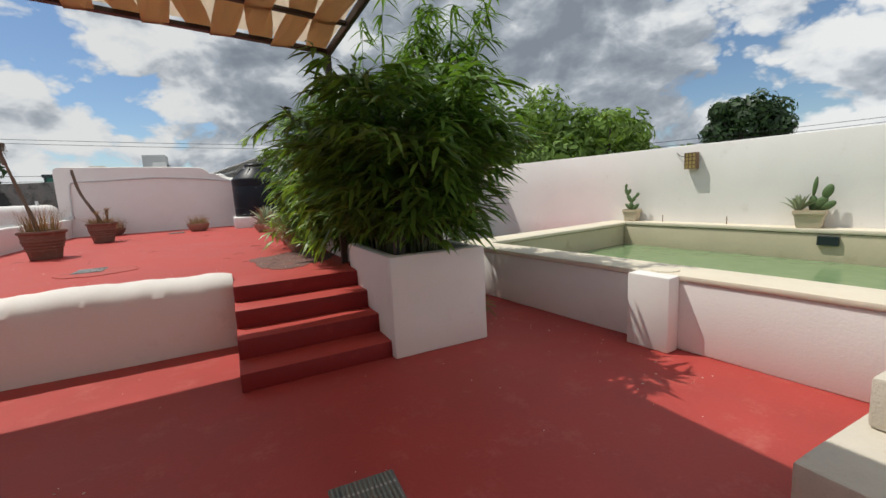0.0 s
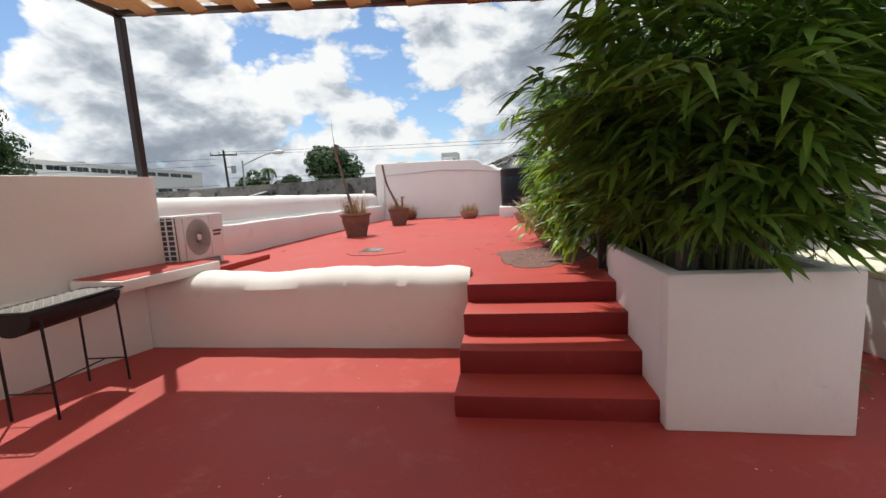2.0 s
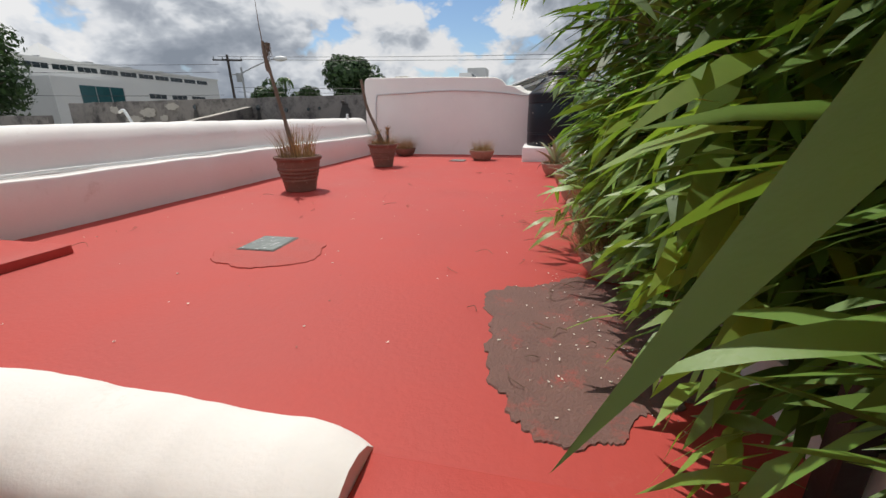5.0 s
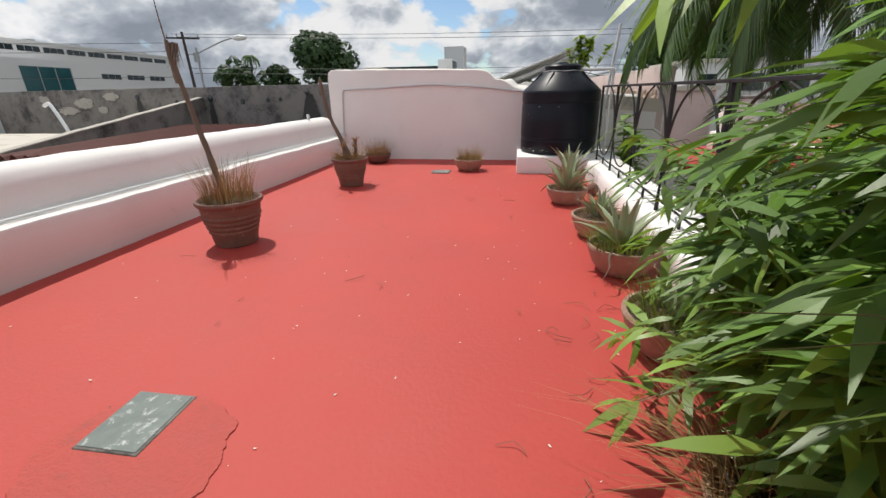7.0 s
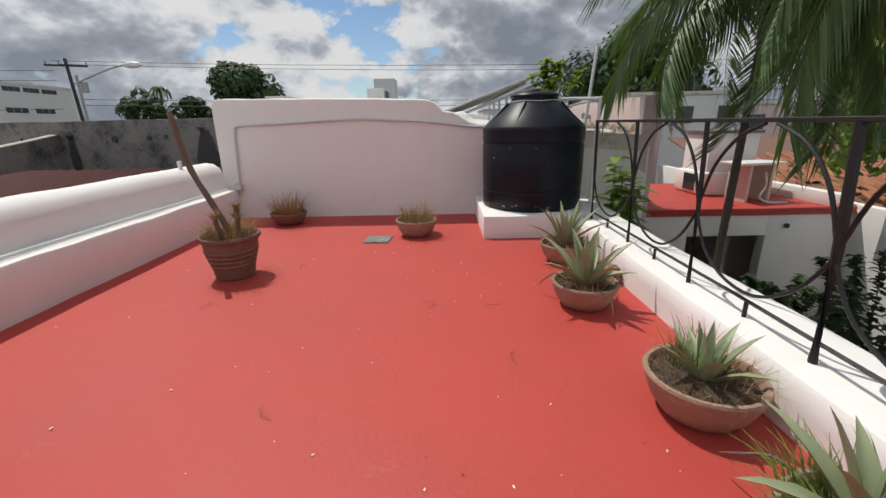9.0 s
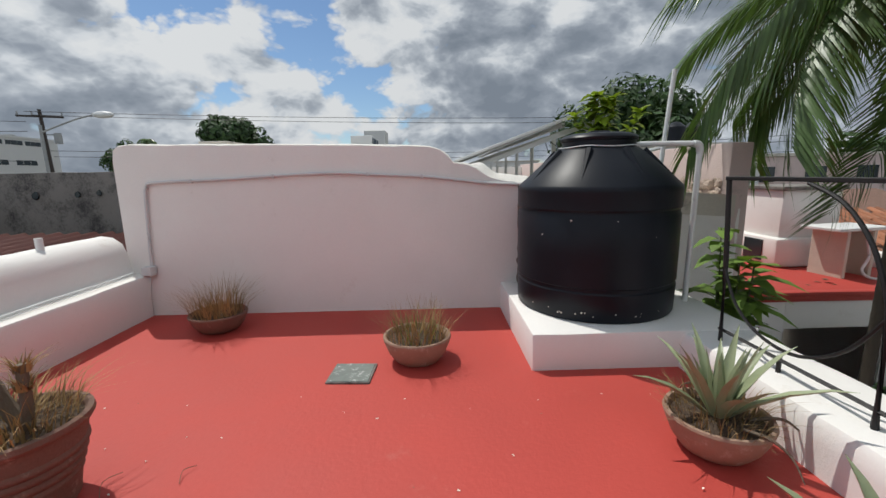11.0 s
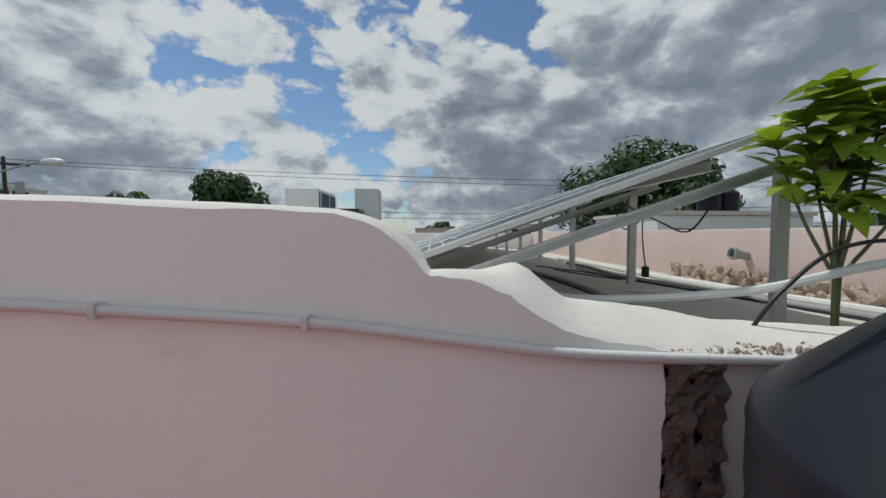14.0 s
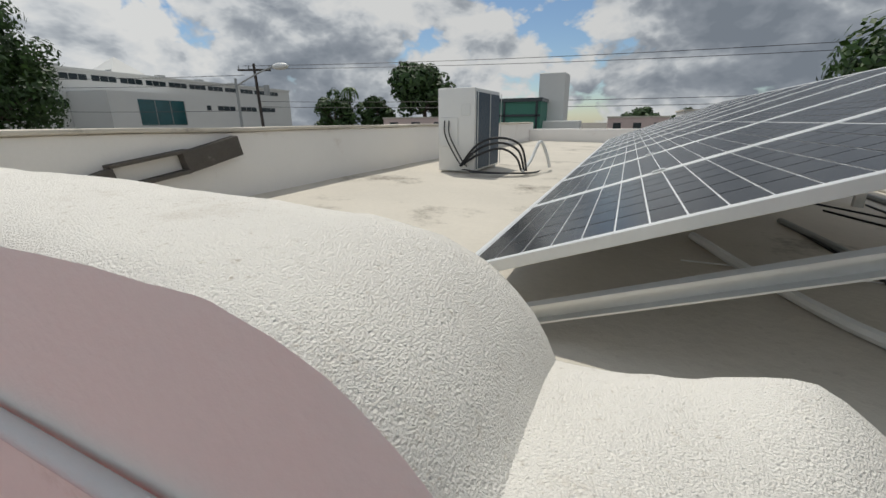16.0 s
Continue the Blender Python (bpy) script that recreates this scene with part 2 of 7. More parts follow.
M_AGAVE = material("agave_leaf", (0.29, 0.33, 0.19), 0.5, vary=0.15, scale=7, fine=40, bump=0.08, dirt=(0.33, 0.28, 0.16), dirt_at=0.66, per_object=0.1)
M_CACTUS = material("cactus_skin", (0.09, 0.15, 0.05), 0.6, vary=0.2, scale=8, fine=40, bump=0.2)
M_STALK = material("dry_stalk", (0.16, 0.12, 0.085), 0.9, vary=0.3, scale=8, fine=60, bump=0.6, stretch=(1, 1, 0.3))
M_CLOTH = material("tan_shade_cloth", (0.66, 0.50, 0.33), 0.9, vary=0.06, scale=2, fine=200, bump=0.1, trans=0.62)
M_SHEETW = material("pale_sun_sheet", (0.80, 0.75, 0.68), 0.9, vary=0.05, scale=2, fine=200, bump=0.1, trans=0.68)
M_PAINTW = material("white_enamel", (0.74, 0.74, 0.72), 0.4, vary=0.04, scale=2, fine=30, bump=0.02, dirt=(0.5, 0.46, 0.4), dirt_at=0.68)
M_PVC = material("white_pvc", (0.70, 0.71, 0.70), 0.4, vary=0.1, scale=4, fine=30, bump=0.05, dirt=(0.34, 0.34, 0.33), dirt_at=0.60)
M_PIPE = material("painted_pipe", (0.60, 0.60, 0.60), 0.7, vary=0.12, scale=3, fine=30, bump=0.2, dirt=(0.26, 0.32, 0.33), dirt_at=0.60, stretch=(0.4, 1, 1))
M_CABLE = material("black_cable", (0.015, 0.015, 0.016), 0.5, vary=0.1, bump=0.0)
M_FRAME = material("anodised_frame", (0.66, 0.67, 0.67), 0.40, metal=0.35, vary=0.06, scale=6, fine=40, bump=0.02)
M_ALU = material("galvanised_steel", (0.60, 0.61, 0.60), 0.42, metal=0.6, vary=0.12, scale=6, fine=40, bump=0.05)
M_CELL = material("solar_cell", (0.017, 0.0185, 0.021), 0.25, vary=0.2, scale=0.8, fine=12, bump=0.0, per_object=0.12)
M_GRID = material("solar_gridline", (0.76, 0.78, 0.80), 0.35, vary=0.04, bump=0.0)
M_COIL = material("condenser_coil", (0.055, 0.085, 0.12), 0.5, metal=0.3, vary=0.2, scale=30, fine=150, bump=0.4)
M_WOOD = material("weathered_wood_end", (0.50, 0.42, 0.33), 0.85, vary=0.2, scale=7, fine=60, bump=0.5, dirt=(0.26, 0.19, 0.13), dirt_at=0.62)
M_STONE = material("limestone_step", (0.60, 0.55, 0.46), 0.85, vary=0.1, scale=3, fine=35, bump=0.4, dirt=(0.42, 0.30, 0.17), dirt_at=0.60)
M_RUBBLE = material("rubble_masonry", (0.38, 0.30, 0.25), 0.95, vary=0.35, scale=8, fine=40, bump=1.0, per_object=0.3, island=0.3)
M_POOL = material("pool_plaster", (0.52, 0.47, 0.33), 0.8, vary=0.12, scale=1.2, fine=20, bump=0.1, dirt=(0.38, 0.33, 0.20), dirt_at=0.56)
M_COPING = material("pool_coping", (0.70, 0.63, 0.50), 0.8, vary=0.1, scale=2, fine=30, bump=0.2, dirt=(0.60, 0.42, 0.20), dirt_at=0.58)
M_GLASS = material("grimy_glass", (0.20, 0.23, 0.21), 0.18, vary=0.25, scale=9, fine=40, bump=0.1, dirt=(0.75, 0.75, 0.72), dirt_at=0.56)
M_PINK = material("faded_pink_render", (0.60, 0.48, 0.45), 0.9, vary=0.12, scale=1.5, fine=30, bump=0.3, dirt=(0.30, 0.26, 0.24), dirt_at=0.60)
M_TILE = material("clay_roof_tile", (0.38, 0.15, 0.075), 0.85, vary=0.2, scale=3, fine=30, bump=0.3, dirt=(0.30, 0.26, 0.20), dirt_at=0.55, per_object=0.3, island=0.35)
M_SHEET = material("rusty_red_sheet", (0.17, 0.06, 0.05), 0.6, metal=0.2, vary=0.2, scale=1, fine=20, bump=0.1, dirt=(0.10, 0.055, 0.04), dirt_at=0.58)
M_BLDG = material("far_white_facade", (0.66, 0.66, 0.64), 0.8, vary=0.06, scale=0.15, fine=3, bump=0.0, dirt=(0.50, 0.49, 0.47), dirt_at=0.66)
M_DARKW = material("dark_window", (0.02, 0.03, 0.035), 0.15, vary=0.2, scale=0.3, fine=2, bump=0.0)
M_TEAL = material("teal_glass", (0.03, 0.10, 0.11), 0.12, vary=0.3, scale=0.4, fine=2, bump=0.0)
M_GREENB = material("green_sheet", (0.05, 0.19, 0.14), 0.6, vary=0.1, scale=0.5, fine=10, bump=0.0)
M_GROUND = material("town_ground", (0.16, 0.15, 0.13), 0.95, vary=0.3, scale=0.08, fine=2, bump=0.2)
M_STEELP = material("grey_pole", (0.32, 0.33, 0.33), 0.6, vary=0.1, bump=0.05)
M_POLED = material("tarred_pole", (0.05, 0.04, 0.035), 0.85, vary=0.2, bump=0.3)
M_CREAM = material("cream_stone_pot", (0.62, 0.52, 0.38), 0.85, vary=0.12, scale=6, fine=40, bump=0.3, dirt=(0.42, 0.33, 0.22), dirt_at=0.60)
M_AMBER = material("amber_lamp_glass", (0.66, 0.52, 0.20), 0.3, vary=0.1, bump=0.0)
M_RUST = material("rusty_lantern_metal", (0.22, 0.13, 0.07), 0.7, metal=0.3, vary=0.2, bump=0.3)
M_PETAL = material("pale_litter", (0.72, 0.66, 0.58), 0.9, vary=0.1, bump=0.0, island=0.2)
M_TWIG = material("dry_twig", (0.17, 0.11, 0.07), 0.9, vary=0.2, bump=0.0, island=0.3)


def water_material():
    m = bpy.data.materials.new("pool_water")
    m.use_nodes = True
    nt = m.node_tree
    b = nt.nodes["Principled BSDF"]
    b.inputs["Base Color"].default_value = (0.22, 0.42, 0.26, 1)
    b.inputs["Roughness"].default_value = 0.06
    b.inputs["IOR"].default_value = 1.33
    n = nt.nodes.new("ShaderNodeTexNoise")
    n.inputs["Scale"].default_value, n.inputs["Detail"].default_value = 5.0, 3.0
    co = nt.nodes.new("ShaderNodeTexCoord")
    nt.links.new(co.outputs["Object"], n.inputs["Vector"])
    rp = nt.nodes.new("ShaderNodeValToRGB")
    rp.color_ramp.elements[0].color, rp.color_ramp.elements[1].color = (0.15, 0.25, 0.12, 1), (0.25, 0.33, 0.17, 1)
    nt.links.new(n.outputs["Fac"], rp.inputs[0])
    nt.links.new(rp.outputs[0], b.inputs["Base Color"])
    bp = nt.nodes.new("ShaderNodeBump")
    bp.inputs["Strength"].default_value, bp.inputs["Distance"].default_value = 0.15, 0.02
    nt.links.new(n.outputs["Fac"], bp.inputs["Height"])
    nt.links.new(bp.outputs[0], b.inputs["Normal"])
    return m


M_WATER = water_material()


# ---- shape helpers ----
def finish(bm, name, mat, smooth=False):
    me = bpy.data.meshes.new(name)
    bmesh.ops.recalc_face_normals(bm, faces=bm.faces)
    bm.to_mesh(me)
    bm.free()
    me.materials.append(mat)
    if smooth:
        me.polygons.foreach_set("use_smooth", [True] * len(me.polygons))
        me.set_sharp_from_angle(angle=radians(38))
    return me


def thing(name, x, y, z, rz=0.0, label="", category="", group="", kind=""):
    """An Empty at the base of a thing."""
    ob = new(name)
    ob.matrix_world = pose(x, y, z, 0, 0, rz)
    return tagged(ob, label, category, group, kind)


def part(name, bm, mat, parent=None, label="", smooth=False, at=None):
    me = bm if isinstance(bm, bpy.types.Mesh) else finish(bm, name, mat, smooth)
    ob = new(name, me)
    if parent is not None:
        ob.parent = parent
    if at is not None:
        ob.matrix_basis = at
    if label:
        ob["label"] = label
    return ob


def struct(name, bm, mat, label="", category="", smooth=False):
    ob = part(name, bm, mat, None, "", smooth)
    return tagged(ob, label, category, "", "structure")


def B():
    return bmesh.new()


def box(bm, x0, x1, y0, y1, z0, z1, bev=0.0, seg=1, m=None):
    r = bmesh.ops.create_cube(bm, size=1)
    vs = r["verts"]
    mm = Matrix.Translation(((x0 + x1) / 2, (y0 + y1) / 2, (z0 + z1) / 2)) @ Matrix.Diagonal((abs(x1 - x0), abs(y1 - y0), abs(z1 - z0), 1))
    bmesh.ops.transform(bm, matrix=(m @ mm) if m else mm, verts=vs)
    if bev:
        es = list({e for v in vs for e in v.link_edges})
        bmesh.ops.bevel(bm, geom=es, offset=bev, segments=seg, profile=0.5, affect="EDGES")
    return bm


def grid_box(bm, x0, x1, y0, y1, z0, z1, step=0.25, amp=0.008, bev=0.02):
    """A wall block with slightly uneven hand-plastered faces."""
    box(bm, x0, x1, y0, y1, z0, z1, bev, 2)
    for axis, lo, hi in ((0, x0, x1), (1, y0, y1), (2, z0, z1)):
        n = int((hi - lo) / step)
        for i in range(1, n):
            co, no = [0, 0, 0], [0, 0, 0]
            co[axis], no[axis] = lo + (hi - lo) * i / n, 1
            bmesh.ops.bisect_plane(bm, geom=bm.verts[:] + bm.edges[:] + bm.faces[:], plane_co=co, plane_no=no)
    for v in bm.verts:
        d = noise.noise_vector(v.co * 1.3) * amp + noise.noise_vector(v.co * 4.1) * amp * 0.4
        v.co += d
    return bm


def cyl(bm, r0, r1, z0, z1, seg=24, m=None, cap=True):
    r = bmesh.ops.create_cone(bm, cap_ends=cap, segments=seg, radius1=r0, radius2=r1, depth=abs(z1 - z0))
    mm = Matrix.Translation((0, 0, (z0 + z1) / 2))
    bmesh.ops.transform(bm, matrix=(m @ mm) if m else mm, verts=r["verts"])
    return bm


def lathe(bm, prof, seg=32, m=None, wob=0.0):
    """Turns (radius, height) pairs round z."""
    rings = []
    for r, z in prof:
        ring = []
        for i in range(seg):
            a = 2 * math.pi * i / seg
            rr = r * (1 + wob * noise.noise((math.cos(a) * 1.5, math.sin(a) * 1.5, z * 3)))
            v = Vector((rr * math.cos(a), rr * math.sin(a), z))
            ring.append(bm.verts.new(m @ v if m else v))
        rings.append(ring)
    for a, b in zip(rings, rings[1:]):
        for i in range(seg):
            j = (i + 1) % seg
            bm.faces.new((a[i], a[j], b[j], b[i]))
    if prof[0][0] > 1e-4:
        bm.faces.new(rings[0][::-1])
    if prof[-1][0] > 1e-4:
        bm.faces.new(rings[-1])
    return bm


def tube(bm, pts, r, seg=8, taper=1.0, caps=True):
    """A round rod along points."""
    pts = [Vector(p) for p in pts]
    n = len(pts)
    rings, up = [], Vector((0, 0, 1))
    for i, p in enumerate(pts):
        d = (pts[min(i + 1, n - 1)] - pts[max(i - 1, 0)]).normalized()
        a = d.cross(up)
        if a.length < 0.05:
            a = d.cross(Vector((0, 1, 0)))
        a.normalize()
        b = a.cross(d).normalized()
        rr = r * (1 + (taper - 1) * i / max(1, n - 1))
        rings.append([bm.verts.new(p + a * rr * math.cos(t) + b * rr * math.sin(t)) for t in (2 * math.pi * k / seg for k in range(seg))])
    for a, b in zip(rings, rings[1:]):
        for i in range(seg):
            j = (i + 1) % seg
            bm.faces.new((a[i], a[j], b[j], b[i]))
    if caps:
        bm.faces.new(rings[0][::-1])
        bm.faces.new(rings[-1])
    return bm


def smooth_path(pts, n=6):
    """Catmull-Rom points through the given ones."""
    pts = [Vector(p) for p in pts]
    out = []
    for i in range(len(pts) - 1):
        p0, p1, p2, p3 = pts[max(i - 1, 0)], pts[i], pts[i + 1], pts[min(i + 2, len(pts) - 1)]
        for k in range(n):
            t = k / n
            out.append(0.5 * ((2 * p1) + (p2 - p0) * t + (2 * p0 - 5 * p1 + 4 * p2 - p3) * t * t + (3 * p1 - p0 - 3 * p2 + p3) * t ** 3))
    return out + [pts[-1]]


def extrude_xz(bm, prof, y0, y1, ny=1, amp=0.0, crown=0.0):
    """A closed outline of (x, z) pushed along y."""
    rows = []
    for k in range(ny + 1):
        y = y0 + (y1 - y0) * k / ny
        row = []
        for x, z in prof:
            v = Vector((x, y, z))
            if amp:
                v += noise.noise_vector(v * 1.7) * amp + noise.noise_vector(v * 5.0) * amp * 0.4
            row.append(bm.verts.new(v))
        rows.append(row)
    n = len(prof)
    for a, b in zip(rows, rows[1:]):
        for i in range(n):
            j = (i + 1) % n
            bm.faces.new((a[i], a[j], b[j], b[i]))
    bm.faces.new(rows[0])
    bm.faces.new(rows[-1][::-1])
    return bm


def rod(a, b):
    """The pose that lays the z axis from a towards b."""
    a, b = Vector(a), Vector(b)
    return Matrix.Translation(a) @ (b - a).to_track_quat("Z", "Y").to_matrix().to_4x4()

FLOOR_UP = 0.72
WALL_Y = 16.45

# ---- ground and terrace floors ----
bm = B()
box(bm, -900, 900, -300, 1500, -3.6, -3.0)
struct("ground", bm, M_GROUND, "dusty grey town ground far below the roof terraces", "ground")


def slab_grid(x0, x1, y0, y1, z0, z1, nx, ny, amp):
    bm = B()
    top = [[bm.verts.new((x0 + (x1 - x0) * i / nx, y0 + (y1 - y0) * j / ny,
                          z1 + amp * noise.noise(((x0 + (x1 - x0) * i / nx) * 0.7, (y0 + (y1 - y0) * j / ny) * 0.7, z1)))) for i in range(nx + 1)] for j in range(ny + 1)]
    for j in range(ny):
        for i in range(nx):
            bm.faces.new((top[j][i], top[j][i + 1], top[j + 1][i + 1], top[j + 1][i]))
    rim = [top[0][i] for i in range(nx + 1)] + [top[j][nx] for j in range(1, ny + 1)] + [top[ny][i] for i in range(nx - 1, -1, -1)] + [top[j][0] for j in range(ny - 1, 0, -1)]
    low = [bm.verts.new((v.co.x, v.co.y, z0)) for v in rim]
    n = len(rim)
    for i in range(n):
        bm.faces.new((rim[i], low[i], low[(i + 1) % n], rim[(i + 1) % n]))
    bm.faces.new(low)
    return bm


struct("floor_lower", slab_grid(-6.0, 8.9, -3.2, 9.0, -0.4, 0.0, 66, 54, 0.006), M_REDL, "worn oxblood-red painted concrete patio floor", "floor", True)
struct("floor_upper", slab_grid(-4.6, 1.9, 5.25, 16.5, 0.02, FLOOR_UP, 32, 56, 0.010), M_RED, "sunlit brick-red painted roof terrace floor", "floor", True)

# house walls under the terraces
bm = B()
box(bm, -5.2, 2.25, 8.99, 16.9, -3.0, 0.05)
struct("wall_under_terrace", bm, M_WHITE, "white plastered house wall below the terrace", "wall")
bm = B()
box(bm, -6.0, 8.9, -3.2, 8.98, -3.0, -0.38)
struct("wall_under_patio", bm, M_WHITE, "white plastered house wall below the patio", "wall")

# ---- steps between the levels ----
steps = thing("stairs", 0.72, 4.4, 0.0, 0, "four broad red-painted concrete steps up to the upper terrace", "stairs", "", "structure")
for i, (yf, zt) in enumerate(((3.62, 0.165), (3.985, 0.355), (4.345, 0.545), (4.72, 0.722))):
    bm = B()
    grid_box(bm, 0.02 - 0.72 + (0.004 * i), 1.40 - 0.72, yf - 4.4, 5.32 - 4.4, -0.01 if i == 0 else (0.15, 0.34, 0.53)[i - 1], zt, 0.3, 0.006, 0.012)
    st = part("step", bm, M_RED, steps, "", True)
    # faces not turned upward get the deeper red, which paints their shade
    st.data.materials.append(M_RED_SHADE)
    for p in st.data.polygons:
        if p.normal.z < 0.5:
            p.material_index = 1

# ---- low lime-washed wall beside the steps ----
prof = [(4.93, 0.0), (4.925, 0.40), (4.925, 0.60), (4.94, 0.67), (4.985, 0.74), (5.07, 0.79), (5.18, 0.82), (5.28, 0.815), (5.36, 0.785), (5.395, 0.74), (5.40, 0.0)]
bm = B()
rows = []
NX = 110
for k in range(NX + 1):
    x = -3.72 + (0.05 + 3.72) * k / NX
    e = max(0.0, (k / NX - 0.93) / 0.07)
    w = 0.05 * noise.noise((x * 1.1, 3.1, 0)) + 0.03 * noise.noise((x * 3.3, 1.0, 0)) + 0.012 * noise.noise((x * 8, 2.0, 0))
    row = []
    for y, z in prof:
        up = max(0.0, min(1.0, (z - 0.6) / 0.25))
        yy = y + 0.012 * noise.noise((x * 1.4, z * 2, 5)) - (0.04 * noise.noise((x * 1.7, 9, 0)) + 0.014 * noise.noise((x * 5.3, 4, 0)) + 0.02) * (1.0 if 0.62 < z < 0.81 and y < 5.1 else 0.0) + (5.12 - y) * 0.30 * e ** 2.5 * (0.3 + 0.7 * up)
        row.append(bm.verts.new((x - 0.02 * e * up, yy, z + up * (w - 0.035 * e ** 3))))
    rows.append(row)
for a, b in zip(rows, rows[1:]):
    for i in range(len(prof) - 1):
        bm.faces.new((a[i], a[i + 1], b[i + 1], b[i]))
bm.faces.new(rows[0])
bm.faces.new(rows[-1][::-1])
struct("wall_low", bm, M_WHITE, "low white hand-plastered wall with a rounded uneven top", "wall", True)

# ---- wall with ledge on the barbecue side (runs slightly askew) ----
SK = pose(-3.67, 4.92, 0, 0, 0, -15.6)   # local +y runs along the wall
bm = B()
grid_box(bm, -0.42, 0.0, -8.2, -0.0, 0.0, 0.795, 0.4, 0.008, 0.01)
bmesh.ops.transform(bm, matrix=SK, verts=bm.verts)
struct("wall_ledge_base", bm, M_WHITE, "white plastered wall under the ledge beside the grill", "wall", True)
bm = B()
grid_box(bm, -0.70, -0.24, -8.2, 0.42, 0.78, 1.985, 0.4, 0.008, 0.015)
bmesh.ops.transform(bm, matrix=SK, verts=bm.verts)
struct("wall_west", bm, M_WHITE, "tall plain white plastered wall above the red ledge", "wall", True)

ledge = thing("ledge", -3.5, 5.0, 0.80, -8, "thick white masonry ledge with a red painted top", "ledge", "", "structure")
bm = B()
grid_box(bm, -0.42, 0.32, -0.68, 0.52, 0.0, 0.115, 0.3, 0.005, 0.015)
part("ledge_slab", bm, M_WHITE, ledge, "", True)
bm = B()
box(bm, -0.41, 0.285, -0.65, 0.515, 0.117, 0.124, 0.003)
part("ledge_top", bm, M_RED, ledge, "red painted ledge top")
bm = B()
grid_box(bm, -4.25, -3.30, 5.38, 6.86, 0.70, 0.80, 0.3, 0.005, 0.01)
struct("plinth_red", bm, M_RED, "low red painted plinth below the condenser", "plinth", True)

# ---- long stepped parapet of the upper terrace ----
bm = B()
pp = [(-4.30, 0.60), (-4.275, 1.0), (-4.255, 1.235), (-4.27, 1.262), (-4.45, 1.285), (-4.485, 1.36), (-4.51, 1.54), (-4.56, 1.67), (-4.66, 1.745), (-4.80, 1.765),
      (-4.93, 1.72), (-5.02, 1.58), (-5.05, 1.2), (-5.05, 0.60)]
extrude_xz(bm, pp, 5.6, 16.44, 60, 0.016)
struct("parapet_west", bm, M_WHITE, "thick white plastered parapet with a stepped, rounded top", "parapet", True)

# ---- end wall with its wavy top ----
top = [(-4.52, 2.70), (-4.50, 2.81), (-4.44, 2.855), (-4.30, 2.87), (-3.3, 2.855), (-2.26, 2.84), (-1.76, 2.83), (-1.23, 2.812), (-0.80, 2.798), (-0.70, 2.79), (-0.61, 2.768), (-0.55, 2.742), (-0.50, 2.71), (-0.46, 2.675),
       (-0.43, 2.64), (-0.405, 2.60), (-0.385, 2.587), (-0.33, 2.589), (-0.26, 2.58), (-0.19, 2.56), (-0.13, 2.53), (-0.07, 2.49), (-0.01, 2.45), (0.06, 2.41), (0.14, 2.385), (0.24, 2.365), (0.35, 2.352), (0.47, 2.33), (0.8, 2.315), (1.95, 2.31)]
bm = B()
cols = []
dense = []
for i, ((xa, za), (xb, zb)) in enumerate(zip(top, top[1:])):
    n = max(1, int((xb - xa) / (0.025 if -0.9 < xa < 0.6 else 0.10)))
    z0 = top[max(0, i - 1)][1] if 1 < i and top[i][0] - top[i - 1][0] < 0.3 else za
    z3 = top[min(len(top) - 1, i + 2)][1] if i + 2 < len(top) and top[i + 2][0] - xb < 0.3 else zb
    for k in range(n):
        t = k / n
        m0, m1 = (zb - z0) / 2, (z3 - za) / 2
        h = (2 * t ** 3 - 3 * t * t + 1) * za + (t ** 3 - 2 * t * t + t) * m0 + (3 * t * t - 2 * t ** 3) * zb + (t ** 3 - t * t) * m1
        dense.append((xa + (xb - xa) * t, h if xb - xa < 0.3 else za + (zb - za) * t))
dense.append(top[-1])
BACK_X = (-0.385, -0.30, -0.15, -0.08, -0.04, 0.0, 0.04, 0.08, 0.12, 0.16, 0.20, 0.25, 0.40, 0.56, 0.80, 1.95)
BACK_Z = (2.550, 2.552, 2.575, 2.598, 2.606, 2.602, 2.578, 2.540, 2.498, 2.465, 2.450, 2.448, 2.430, 2.412, 2.36, 2.31)
for x, zt in dense:
    # front foot, front, bevel, crown, back bevel, back, back foot; the lobe swells towards the back
    zb = zt if x < -0.385 else np.interp(x, BACK_X, BACK_Z)
    lip = 0.010 * noise.noise((x * 9.0, 7.0, 0)) + 0.008 * noise.noise((x * 27.0, 3.0, 0)) if x > -1.6 else 0.004 * noise.noise((x * 9.0, 7.0, 0))
    ring = [(16.45, 0.60), (16.45, 1.2), (16.45, 1.8), (16.45, zt - 0.032 + lip), (16.452 - 0.3 * lip, zt - 0.012 + lip), (16.475, zt + 0.4 * lip), (16.515, zt * 0.91 + zb * 0.09 + 0.006), (16.56, zt * 0.8 + zb * 0.2 + 0.012), (16.62, zt * 0.63 + zb * 0.37 + 0.014), (16.68, zt * 0.45 + zb * 0.55 + 0.014),
            (16.74, zt * 0.28 + zb * 0.72 + 0.011), (16.80, zt * 0.12 + zb * 0.88 + 0.006), (16.87, zb - 0.01), (16.905, zb - 0.05), (16.92, 2.2), (16.92, 0.60)]
    col = []
    for y, z in ring:
        v = Vector((x, y, z))
        d = noise.noise_vector(v * 2.2) * 0.008 + noise.noise_vector(v * 9.0) * 0.004 + noise.noise_vector(v * 31.0) * (0.0035 if y > 16.46 else 0.001)
        col.append(bm.verts.new(v + d * (1.0 if z > 1 else 0)))
    cols.append(col)
